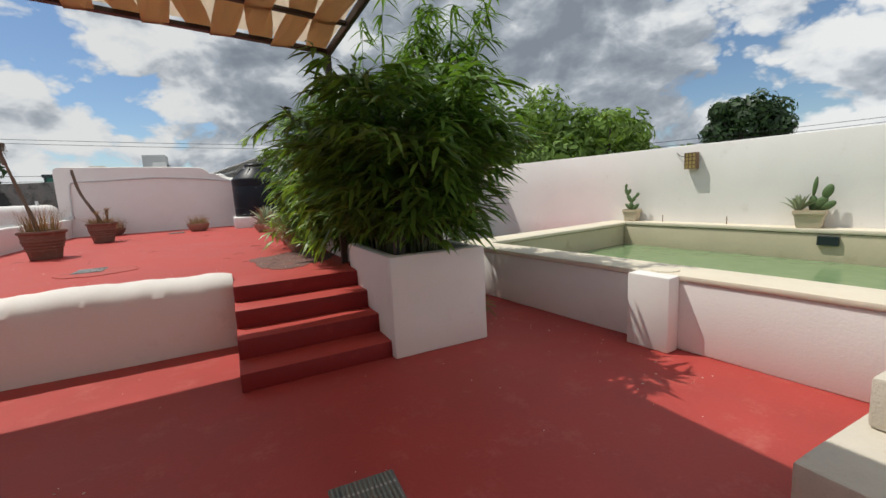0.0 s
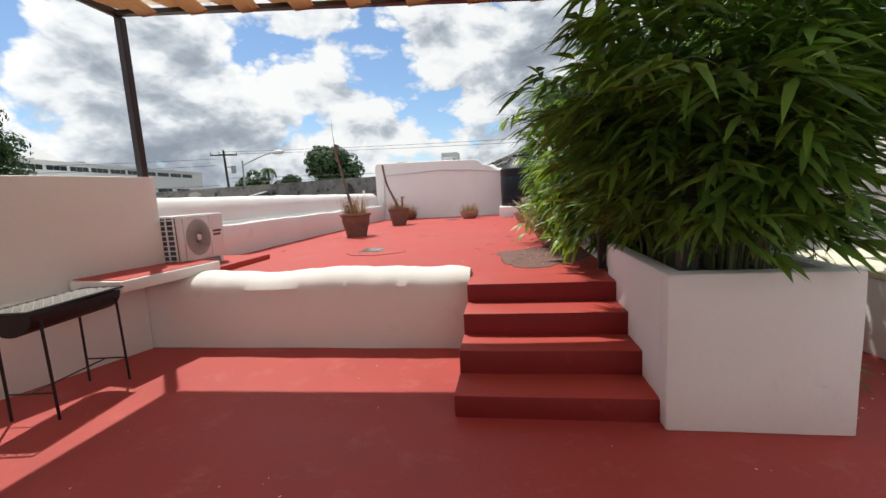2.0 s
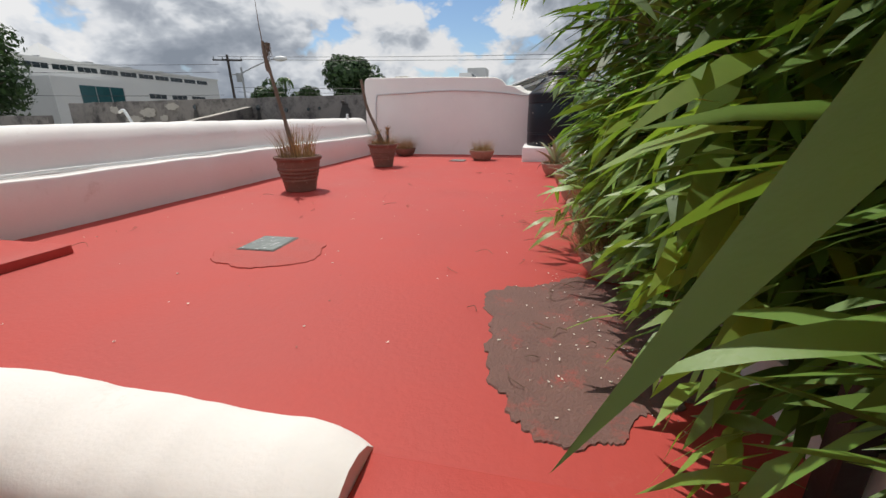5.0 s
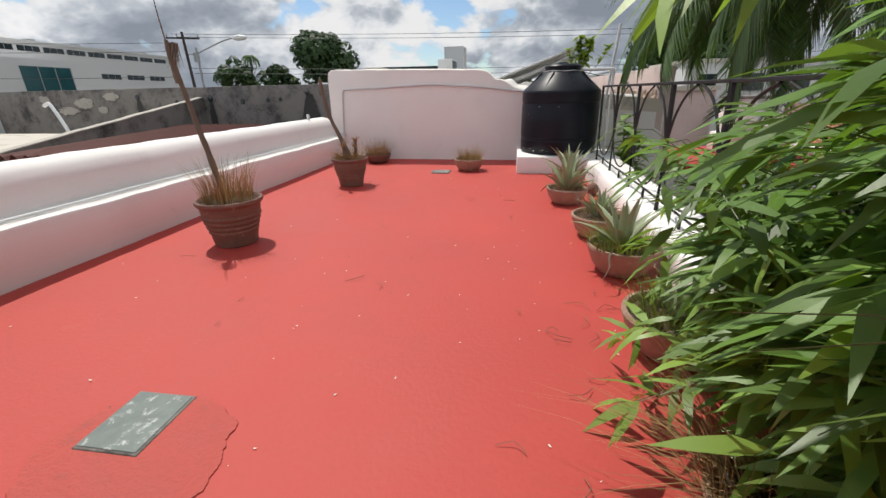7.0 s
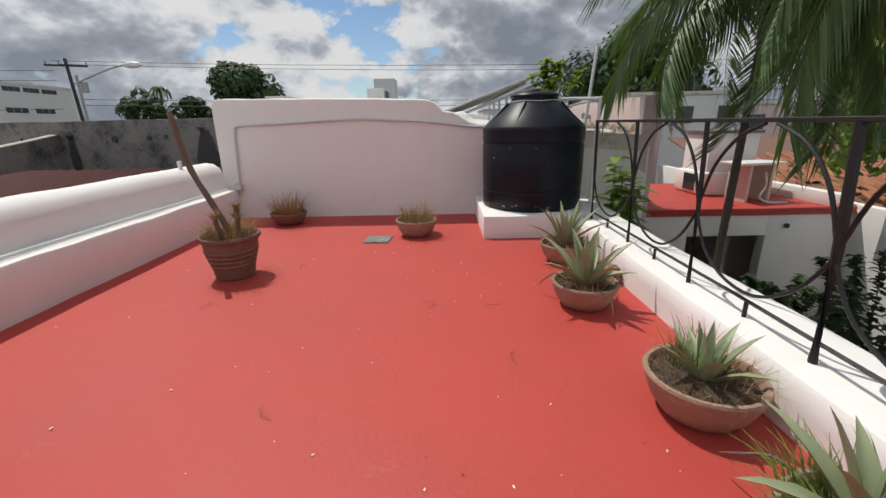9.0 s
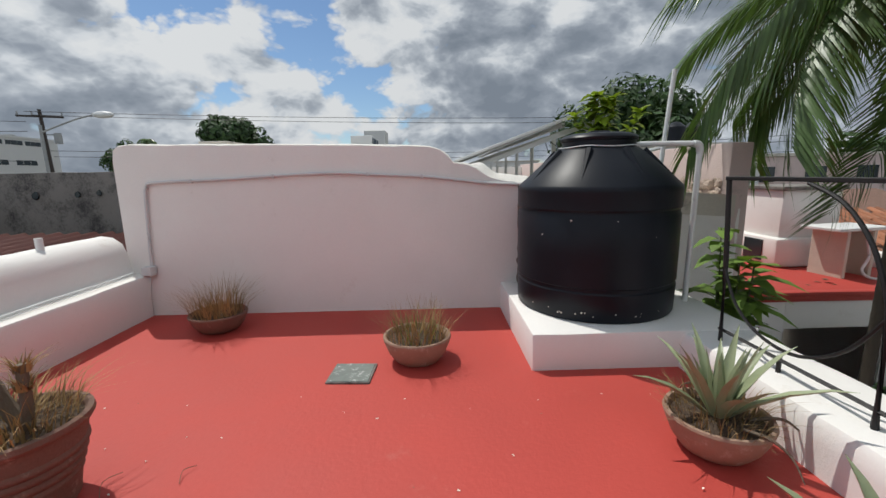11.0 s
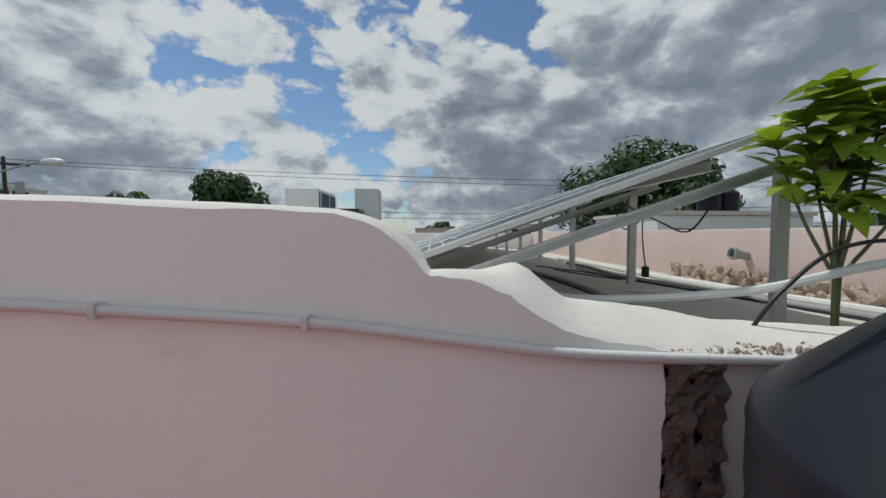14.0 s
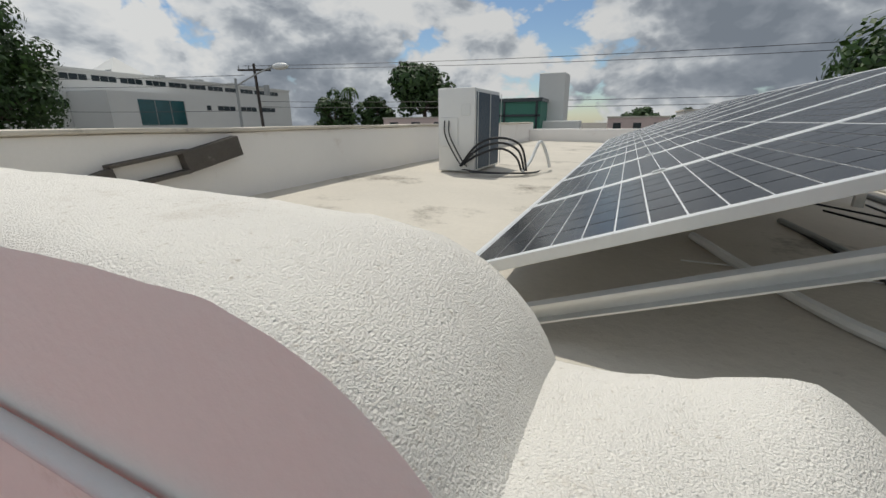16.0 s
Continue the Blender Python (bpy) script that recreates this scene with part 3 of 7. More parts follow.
for a, b in zip(cols, cols[1:]):
    for i in range(len(a) - 1):
        bm.faces.new((a[i], b[i], b[i + 1], a[i + 1]))
bm.faces.new(cols[0])
bm.faces.new(cols[-1][::-1])
ob = struct("wall_end", bm, M_WHITE, "white plastered end wall stepping down in soft curves", "wall", True)
ob.data.materials.append(M_ROUGH)
for p in ob.data.polygons:
    if p.normal.z > 0.35 or p.center.y > 16.5:
        p.material_index = 1

# ---- tank block and parapet on the courtyard side ----
bm = B()
grid_box(bm, 0.19, 2.2, 14.67, 16.46, 0.60, 1.06, 0.3, 0.010, 0.02)
struct("tank_plinth", bm, M_WHITE, "white plastered masonry plinth carrying the water tank", "plinth", True)
bm = B()
pr = [(1.50, 0.60), (1.505, 0.9), (1.515, 1.0), (1.54, 1.035), (1.60, 1.05), (2.10, 1.05), (2.17, 1.03), (2.20, 0.95), (2.20, 0.0)]
extrude_xz(bm, pr, 7.8, 14.68, 36, 0.012)
struct("parapet_east", bm, M_WHITE, "low wide white parapet carrying an iron railing", "parapet", True)

# ---- bamboo planter ----
planter = thing("planter", 1.92, 5.0, 0.0, 0, "tall white plastered masonry planter filled with bamboo", "planter", "", "structure")
PX0, PX1, PY0, PY1 = 1.385 - 1.92, 2.46 - 1.92, 3.525 - 5.0, 8.0 - 5.0


def wall_piece(x0, x1, y0, y1, z0, z1, name, label=""):
    bm = B()
    grid_box(bm, x0, x1, y0, y1, z0, z1, 0.3, 0.006, 0.018)
    return part(name, bm, M_WHITE, planter, label, True)


wall_piece(PX0, PX1, PY0, PY0 + 0.13, 0.0, 1.02, "front_wall")
wall_piece(PX0 + 0.003, PX0 + 0.13, PY0 + 0.128, 0.05, 0.0, 1.017, "side_wall")
wall_piece(PX0 + 0.09, PX0 + 0.20, 0.052, PY1, 0.0, 0.93, "side_wall")
wall_piece(PX1 - 0.13, PX1 - 0.003, PY0 + 0.128, PY1, 0.0, 1.017, "side_wall")
bm = B()
box(bm, PX0 + 0.12, PX1 - 0.12, PY0 + 0.12, PY1, 0.02, 0.90)
part("soil", bm, M_SOIL, planter, "dark soil")

# ---- pool ----
PM = pose(3.76, 2.4, 0, 0, 0, 6.3) @ pose(-3.6, -2.4, 0)
pool = thing("swimming_pool", 5.4, 1.5, 0.0, 0, "raised plunge pool with cream coping and green water", "pool", "", "structure")
pool.matrix_world = PM @ pose(5.4, 1.5, 0)
RZ = 0.735


def pool_piece(name, x0, x1, y0, y1, z0, z1, mat, label="", bev=0.02):
    bm = B()
    grid_box(bm, x0 - 5.4, x1 - 5.4, y0 - 1.5, y1 - 1.5, z0, z1, 0.4, 0.006, bev)
    return part(name, bm, mat, pool, label, True)


pool_piece("side_wall", 3.60, 3.86, -2.2, 5.98, 0.0, RZ - 0.06, M_WHITE)
pool_piece("end_wall", 3.861, 8.15, 5.56, 5.98, 0.0, RZ - 0.06, M_WHITE)
pool_piece("end_wall", 3.861, 8.15, -2.2, -1.95, 0.0, RZ - 0.06, M_WHITE)
pool_piece("back_wall", 7.86, 8.148, -1.949, 5.559, 0.0, RZ - 0.06, M_POOL)
pool_piece("coping", 3.585, 4.06, -2.2, 6.0, RZ - 0.058, RZ, M_COPING, "cream stained coping", 0.015)
pool_piece("coping", 4.061, 8.148, 5.48, 6.0, RZ - 0.058, RZ, M_COPING, "cream stained coping", 0.015)
pool_piece("coping", 7.80, 8.147, -2.2, 5.479, RZ - 0.04, RZ + 0.03, M_COPING, "cream stained coping", 0.015)
pool_piece("lining", 3.862, 3.90, -1.9, 5.55, 0.05, RZ - 0.07, M_POOL, "", 0.004)
pool_piece("lining", 3.902, 7.84, 5.51, 5.555, 0.05, RZ - 0.07, M_POOL, "", 0.004)
pool_piece("lining", 7.82, 7.858, -1.9, 5.5, 0.05, RZ - 0.05, M_POOL, "", 0.004)
pool_piece("basin_floor", 3.87, 7.85, -1.94, 5.55, 0.005, 0.04, M_POOL, "", 0.004)
bm = B()
box(bm, 3.905 - 5.4, 7.815 - 5.4, -1.9 - 1.5, 5.505 - 1.5, 0.042, 0.27)
part("water", bm, M_WATER, pool, "still murky green water")
pool_piece("pillar", 3.41, 3.599, 2.21, 2.63, 0.0, RZ - 0.003, M_WHITE, "square white pillar with a flat top", 0.02)
bm = B()
cyl(bm, 0.13, 0.13, RZ - 0.004, RZ + 0.008, 28, Matrix.Translation((3.72 - 5.4, 2.42 - 1.5, 0)))
part("access_cap", bm, M_COPING, pool, "round flush cap", True)
bm = B()
box(bm, 7.77 - 5.4, 7.83 - 5.4, 2.05 - 1.5, 2.30 - 1.5, 0.52, 0.66, 0.006)
part("skimmer_mouth", bm, M_DARKW, pool, "dark skimmer opening")
for yy in (4.75, 3.6):
    bm = B()
    cyl(bm, 0.008, 0.008, RZ + 0.02, RZ + 0.17, 8, Matrix.Translation((7.97 - 5.4, yy - 1.5, 0)))
    part("iron_stub", bm, M_RUST, pool, "short rusty iron stub")

bm = B()
grid_box(bm, 8.15, 8.40, -3.0, 15.0, 0.0, 2.24, 0.6, 0.008, 0.02)
bmesh.ops.transform(bm, matrix=PM, verts=bm.verts)
struct("wall_east", bm, M_WHITE, "long tall white plastered boundary wall behind the pool", "wall", True)
bm = B()
grid_box(bm, -6.2, 9.3, -3.4, -3.1, 0.0, 2.7, 0.8, 0.006, 0.02)
struct("wall_south", bm, M_WHITE, "plain white plastered house wall closing the patio", "wall", True)

# stone block steps beside the pool
for nm, (x0, x1, y0, y1, z1) in (("stone_step", (2.30, 3.58, -0.9, 0.70, 0.30)), ("stone_step", (2.92, 3.58, -0.9, 0.64, 0.585))):
    bm = B()
    grid_box(bm, x0, x1, y0, y1, 0.0 if z1 < 0.4 else 0.302, z1, 0.25, 0.008, 0.025)
    tagged(part(nm, bm, M_STONE, None, "", True), "rough pale limestone block step with ochre stains", "step", "stone steps by the pool")

# ================= patio and terrace things =================
rnd = random.Random(11)

# ---- pergola with woven shade cloth ----
PZL, PZR = 3.86, 3.42
perg = thing("pergola", -1.2, 1.2, 0.0, 0, "dark brown steel pergola with woven tan shade-cloth strips", "pergola")


def pergz(x):
    return PZL + (PZR - PZL) * (x + 3.95) / (1.42 + 3.95)


def beam(name, a, b, w=0.05, h=0.09):
    a, b = Vector(a) - Vector((-1.2, 1.2, 0)), Vector(b) - Vector((-1.2, 1.2, 0))
    bm = B()
    box(bm, -w / 2, w / 2, -h / 2, h / 2, 0, (b - a).length, 0.006, 1, rod(a, b))
    return part(name, bm, M_BROWN, perg)


PYF, PYB = 5.36, -3.05
beam("front_beam", (-3.98, PYF, pergz(-3.98)), (1.45, PYF, pergz(1.45)), 0.09, 0.05)
beam("side_beam", (-3.95, PYF, pergz(-3.95)), (-3.95, PYB, pergz(-3.95)), 0.05, 0.09)
beam("side_beam", (1.42, PYF, pergz(1.42)), (1.42, PYB, pergz(1.42)), 0.05, 0.09)
bar_y = [PYF - 0.95 * k for k in range(1, 9)]
for yy in bar_y:
    beam("cross_bar", (-3.93, yy, pergz(-3.93)), (1.40, yy, pergz(1.40)), 0.07, 0.04)
beam("post", (-3.95, 5.40, 0.80), (-3.95, 5.40, pergz(-3.95) - 0.03), 0.085, 0.085)
beam("post", (1.40, 5.36, 0.70), (1.40, 5.36, pergz(1.42) - 0.03), 0.08, 0.08)
bm = B()
box(bm, -0.05, 0.05, -0.05, 0.05, 0.86, 1.75, 0.006)
bmesh.ops.transform(bm, matrix=Matrix.Translation((1.57, 3.72, 0)), verts=bm.verts)
tagged(part("stake", bm, M_BLACK), "short black iron stake in the planter soil", "stake")
# pale sun sheet spread over the woven strips
bm = B()
la = [[bm.verts.new((-3.95 + 5.36 * i / 16 + 1.2, PYF - 8.4 * j / 20 - 1.2, pergz(-3.95 + 5.36 * i / 16) + 0.075 + 0.012 * noise.noise((i * 0.7, j * 0.9, 0)))) for i in range(17)] for j in range(21)]
for a, b in zip(la, la[1:]):
    for q in range(16):
        bm.faces.new((a[q], a[q + 1], b[q + 1], b[q]))
bmesh.ops.solidify(bm, geom=bm.faces[:], thickness=0.003)
part("sun_sheet", bm, M_SHEETW, perg, "pale translucent sun sheet", True)
nst = 17
for k in range(nst):
    # each strip passes over one bar and under the next, pinched where it crosses
    x0 = -3.92 + (5.30 / nst) * (k + 0.06)
    wid = 5.30 / nst * 0.86
    bm = B()
    la = []
    ys = [PYF + 0.02] + [PYF - 0.95 * j * 0.5 for j in range(1, 18)]
    for j, yy in enumerate(ys):
        onbar = j % 2 == 0
        sgn = 1 if ((j // 2 + k) % 2 == 0) else -1
        off = 0.035 * sgn if onbar else 0.0
        sh = (0.05 if k % 2 else -0.05) * (1 if (j // 2) % 2 else -1) if onbar else 0.0
        ww = wid * (0.92 if onbar else 1.0)
        xc = x0 + wid / 2 + sh
        la.append([bm.verts.new((xc - ww / 2 + ww * q / 3 + 1.2, yy - 1.2, pergz(xc) + off - (0.03 * math.sin(math.pi * q / 3) if not onbar else 0))) for q in range(4)])
    for a, b in zip(la, la[1:]):
        for q in range(3):
            bm.faces.new((a[q], a[q + 1], b[q + 1], b[q]))
    bmesh.ops.solidify(bm, geom=bm.faces[:], thickness=0.004)
    part("cloth_strip", bm, M_CLOTH, perg)

# ---- half-barrel grill on thin legs ----
GM = pose(-3.325, 3.745, 0, 0, 0, 7.6)
grill = thing("barbecue_grill", 0, 0, 0, 0, "rusty black half-barrel charcoal grill on thin iron legs", "grill")
grill.matrix_world = GM
bm = B()
half = [(0.185 * math.cos(a), -0.17 * math.sin(a)) for a in (math.pi * k / 14 for k in range(15))]
rows = [[bm.verts.new((x, yy, 0.86 + z)) for x, z in half] for yy in (-0.42, -0.36, 0.0, 0.36, 0.42)]
for a, b in zip(rows, rows[1:]):
    for i in range(14):
        bm.faces.new((a[i], a[i + 1], b[i + 1], b[i]))
bm.faces.new(rows[0])
bm.faces.new(rows[-1][::-1])
part("barrel", bm, M_BLACK, grill, "soot-black half barrel", True)
bm = B()
for s in (-0.19, 0.19):
    tube(bm, [(s, -0.45, 0.885), (s, 0.45, 0.885)], 0.010, 6)
for s in (-0.45, 0.45):
    tube(bm, [(-0.19, s, 0.885), (0.19, s, 0.885)], 0.010, 6)
part("rack_frame", bm, M_BLACK, grill)
bm = B()
for k in range(-9, 16):
    a, b = -0.43 + k * 0.08, -0.43 + k * 0.08 - 0.36
    lo, hi = max(b, -0.43), min(a, 0.43)
    if hi - lo < 0.03:
        continue
    tube(bm, [(-0.18 + (a - hi), hi, 0.89), (-0.18 + (a - lo), lo, 0.89)], 0.004, 4)
    tube(bm, [(0.18 - (a - hi), hi, 0.886), (0.18 - (a - lo), lo, 0.886)], 0.004, 4)
part("grate", bm, M_ALU, grill, "diamond wire grate")
for sx in (-0.185, 0.185):
    for sy in (-0.355, 0.355):
        bm = B()
        tube(bm, [(sx * 1.05, sy, 0.0), (sx, sy, 0.80)], 0.011, 6)
        part("leg", bm, M_BLACK, grill)
for a, b in (((-0.19, -0.355, 0.22), (0.19, -0.355, 0.22)), ((-0.19, 0.355, 0.22), (0.19, 0.355, 0.22)), ((0.0, -0.355, 0.22), (0.0, 0.355, 0.22))):
    bm = B()
    tube(bm, [a, b], 0.007, 6)
    part("brace", bm, M_BLACK, grill)

# black sack-like bin beside the grill
bag = thing("trash_bin", -2.93, 2.55, 0.0, 0, "dark grey soft-sided bin standing on the floor", "bin")
bm = B()
lathe(bm, [(0.20, 0.0), (0.24, 0.06), (0.25, 0.30), (0.235, 0.44), (0.215, 0.50), (0.19, 0.49), (0.20, 0.40), (0.0, 0.34)], 28, None, 0.10)
part("body", bm, M_BLACK, bag, "", True)

# ---- tree-slice stool ----
log = thing("log_stool", -1.21, 1.77, 0.0, 12, "rough tree-slice stool with a cracked pale top", "stool")
bm = B()


def log_r(a):
    return 0.36 * (1 + 0.16 * math.cos(2 * a + 0.5) + 0.06 * math.sin(3 * a) + 0.04 * math.cos(5 * a + 1))


NS = 40
rings = []
for sc, z in ((0.86, 0.0), (0.93, 0.18), (0.99, 0.36), (1.0, 0.405), (0.975, 0.42), (0.7, 0.424), (0.35, 0.426)):
    rings.append([bm.verts.new((sc * log_r(2 * math.pi * i / NS) * math.cos(2 * math.pi * i / NS), sc * log_r(2 * math.pi * i / NS) * math.sin(2 * math.pi * i / NS),
                                z + 0.008 * noise.noise((i * 0.3, z * 5, sc)))) for i in range(NS)])
for a, b in zip(rings, rings[1:]):
    for i in range(NS):
        bm.faces.new((a[i], a[(i + 1) % NS], b[(i + 1) % NS], b[i]))
bm.faces.new(rings[0][::-1])
bm.faces.new(rings[-1])
part("trunk_slice", bm, M_WOOD, log, "", True)
bm = B()
crack = smooth_path([(0.02, -0.02, 0.427), (0.07, 0.07, 0.428), (0.05, 0.14, 0.427), (0.10, 0.22, 0.426), (0.09, 0.30, 0.424)], 4)
tube(bm, crack, 0.0035, 5, 1.6)
part("crack", bm, M_BLACK, log, "dark drying crack")
for rr in (0.10, 0.17, 0.24):
    bm = B()
    tube(bm, [(rr * log_r(a) / 0.36 * math.cos(a), rr * log_r(a) / 0.36 * math.sin(a), 0.4245) for a in (math.pi * 2 * i / 30 for i in range(31))], 0.0018, 4)
    part("growth_ring", bm, M_WOOD, log, "darker growth ring")

# ---- ribbed floor light in the patio ----
grate = thing("floor_skylight", 0.585, 1.87, 0.0, -3, "grey-green ribbed glass skylight set in the floor", "skylight")
bm = B()
box(bm, -0.19, 0.19, -0.16, 0.16, -0.02, 0.012, 0.006)
part("frame", bm, M_GREY, grate)
ribm = B()
box(ribm, -0.0085, 0.0085, -0.145, 0.145, 0.010, 0.022, 0.004)
ribme = finish(ribm, "glass_rib", M_GLASS)
for k in range(14):
    part("glass_rib", ribme, None, grate, "", False, Matrix.Translation((-0.17 + 0.026 * k, 0, 0)))


# ---- glazed floor plates of the upper terrace ----
def floor_plate(x, y, w, d, rz):
    t = thing("floor_skylight", x, y, FLOOR_UP, rz, "scratched glass floor light in a thin cement frame", "skylight", "terrace floor lights")
    bm = B()
    box(bm, -w / 2, w / 2, -d / 2, d / 2, -0.01, 0.014, 0.004)
    part("frame", bm, M_GREY, t)
    bm = B()
    box(bm, -w / 2 + 0.015, w / 2 - 0.015, -d / 2 + 0.015, d / 2 - 0.015, 0.010, 0.019, 0.003)
    part("glass_pane", bm, M_GLASS, t, "dusty scratched glass")
    return t


floor_plate(-1.79, 7.41, 0.36, 0.42, 1)
floor_plate(-1.40, 14.70, 0.38, 0.36, -3)


def blob_sheet(name, cx, cy, rx, ry, z, mat, label, seed, jag=0.16, thick=0.006):
    r2 = random.Random(seed)
    bm = B()
    n = 420
    ph = r2.random() * 10
    out = []
    for i in range(n):
        a = 2 * math.pi * i / n
        k = 1 + jag * noise.noise((math.cos(a) * 1.6 + ph, math.sin(a) * 1.6, 0)) * 2 + jag * 0.5 * noise.noise((math.cos(a) * 6 + ph, math.sin(a) * 6, 2)) + jag * 0.22 * noise.noise((math.cos(a) * 19 + ph, math.sin(a) * 19, 2)) + jag * 0.10 * noise.noise((math.cos(a) * 55 + ph, math.sin(a) * 55, 4))
        out.append((cx + rx * k * math.cos(a), cy + ry * k * math.sin(a)))
    t = [bm.verts.new((x, y, z + thick)) for x, y in out]
    b = [bm.verts.new((cx + (x - cx) * 1.012, cy + (y - cy) * 1.012, z - 0.012)) for x, y in out]
    bm.faces.new(t)
    for i in range(n):
        bm.faces.new((t[i], b[i], b[(i + 1) % n], t[(i + 1) % n]))
    return tagged(part(name, bm, mat), label, "floor patch", "", "structure")


M_PATCH = material("patched_red_paint", (0.43, 0.064, 0.048), 0.7, vary=0.18, scale=3, fine=40, bump=0.5, dirt=(0.30, 0.07, 0.055), dirt_at=0.56)
M_STAIN = material("worn_bare_cement", (0.185, 0.10, 0.083), 0.85, vary=0.35, scale=4, fine=70, bump=0.6, dirt=(0.36, 0.08, 0.062), dirt_at=0.535)
blob_sheet("floor_patch", -1.66, 7.23, 0.47, 0.42, FLOOR_UP, M_PATCH, "darker red repair patch round the floor light", 3, 0.10, 0.008)
blob_sheet("floor_stain", 0.87, 6.33, 0.60, 0.84, FLOOR_UP, M_STAIN, "worn brown bare-cement patch beside the bamboo", 5, 0.16, 0.0025)

# ---- condenser unit on the plinth ----
ac = thing("air_conditioner", -3.60, 5.42, 0.80, 4, "beige split air-conditioner condenser with a round fan grille", "air conditioner")
bm = B()
box(bm, -0.36, 0.0, 0.0, 0.93, 0.09, 0.70, 0.02, 2)
part("casing", bm, M_PAINTW, ac, "", True)
bm = B()
box(bm, 0.0, 0.014, 0.09, 0.60, 0.12, 0.67, 0.02, 2)
part("fan_panel", bm, M_PAINTW, ac, "raised square fan guard panel", True)
bm = B()
for k in range(7):
    r = 0.05 + 0.03 * k
    tube(bm, [(0.022, 0.345 + r * math.cos(a), 0.40 + r * math.sin(a)) for a in (2 * math.pi * i / 28 for i in range(29))], 0.0035, 4)
for k in range(40):
    a = 2 * math.pi * k / 40
    tube(bm, [(0.020, 0.345 + 0.05 * math.cos(a), 0.40 + 0.05 * math.sin(a)), (0.020, 0.345 + 0.24 * math.cos(a + 0.35), 0.40 + 0.24 * math.sin(a + 0.35))], 0.003, 4)
part("fan_grille", bm, M_GREY, ac, "dark spiral wire fan grille")
bm = B()
cyl(bm, 0.045, 0.04, 0.0, 0.02, 20, pose(0.015, 0.345, 0.40, 0, 90, 0))
part("fan_hub", bm, M_PAINTW, ac, "", True)
for k in range(2):
    bm = B()
    box(bm, 0.0, 0.004, 0.68, 0.86 - 0.03 * k, 0.44 - 0.05 * k, 0.47 - 0.05 * k)
    part("badge", bm, M_GREY, ac, "illegible grey badge")
bm = B()
box(bm, -0.34, -0.02, -0.012, -0.001, 0.12, 0.67)
part("coil", bm, M_COIL, ac, "dark end coil")
slat = B()
box(slat, -0.34, -0.02, -0.03, -0.012, -0.007, 0.007, 0.003)
slat_me = finish(slat, "guard_slat", M_PAINTW)
for k in range(9):
    part("guard_slat", slat_me, None, ac, "", False, Matrix.Translation((0, 0, 0.14 + 0.063 * k)))
for k in range(4):
    bm = B()
    box(bm, -0.34 + 0.10 * k, -0.325 + 0.10 * k, -0.028, -0.013, 0.12, 0.67)
    part("guard_post", bm, M_PAINTW, ac)
for yy in (0.12, 0.75):
    bm = B()
    box(bm, -0.38, 0.03, yy, yy + 0.05, 0.0, 0.092, 0.005)
    part("foot", bm, M_PAINTW, ac)

# ---- water tank ----
tank = thing("water_tank", 1.06, 15.62, 1.055, 0, "large black ribbed plastic water tank with a conical top", "water tank")
bm = B()
lathe(bm, [(0.70, 0.0), (0.775, 0.01), (0.79, 0.03), (0.80, 0.28), (0.788, 0.295), (0.788, 0.325), (0.80, 0.34), (0.803, 0.62), (0.803, 0.98), (0.79, 1.00), (0.79, 1.03), (0.806, 1.05), (0.805, 1.20), (0.808, 1.215), (0.802, 1.245),
           (0.79, 1.265), (0.60, 1.44), (0.42, 1.60), (0.385, 1.625), (0.0, 1.63)], 64)
part("body", bm, M_TANK, tank, "", True)
for k in range(8):
    a = 2 * math.pi * (k + 0.30) / 8
    bm = B()
    pts = [(r * math.cos(a), r * math.sin(a), z) for r, z in ((0.76, 1.285), (0.60, 1.436), (0.43, 1.592))]
    w0, w1 = 0.004, 0.038
    n = Vector((math.cos(a), math.sin(a), 0))
    s = Vector((-math.sin(a), math.cos(a), 0))
    q0, q1 = Vector(pts[0]), Vector(pts[2])
    up = Vector((math.cos(a) * 0.66, math.sin(a) * 0.66, 0.75)) * 0.035
    vs = [bm.verts.new(v) for v in (q0 - s * w0, q0 + s * w0, q1 + s * w1, q1 - s * w1, q0 - s * w0 * 0.55 + up * 0.06, q0 + s * w0 * 0.55 + up * 0.06, q1 + s * w1 * 0.5 + up, q1 - s * w1 * 0.5 + up)]
    for f in ((4, 5, 6, 7), (0, 1, 5, 4), (1, 2, 6, 5), (2, 3, 7, 6), (3, 0, 4, 7)):
        bm.faces.new([vs[i] for i in f])
    part("roof_rib", bm, M_TANK, tank)
bm = B()
lathe(bm, [(0.36, 1.625), (0.36, 1.69), (0.375, 1.695), (0.38, 1.72), (0.36, 1.745), (0.30, 1.765), (0.10, 1.77), (0.0, 1.772)], 40)
lid = part("lid", bm, M_TANK, tank, "black screw lid", True)
bm = B()
box(bm, -0.10, 0.10, -0.05, 0.05, 1.765, 1.80, 0.012, 2)
part("lid_grip", bm, M_TANK, lid)
bm = B()
tube(bm, [(0.392 * math.cos(a), 0.392 * math.sin(a), 1.632 + 0.006 * math.sin(5 * a)) for a in (2 * math.pi * i / 40 for i in range(41))], 0.006, 6)
part("rope", bm, M_PVC, tank, "grey tie rope")
r3 = random.Random(4)
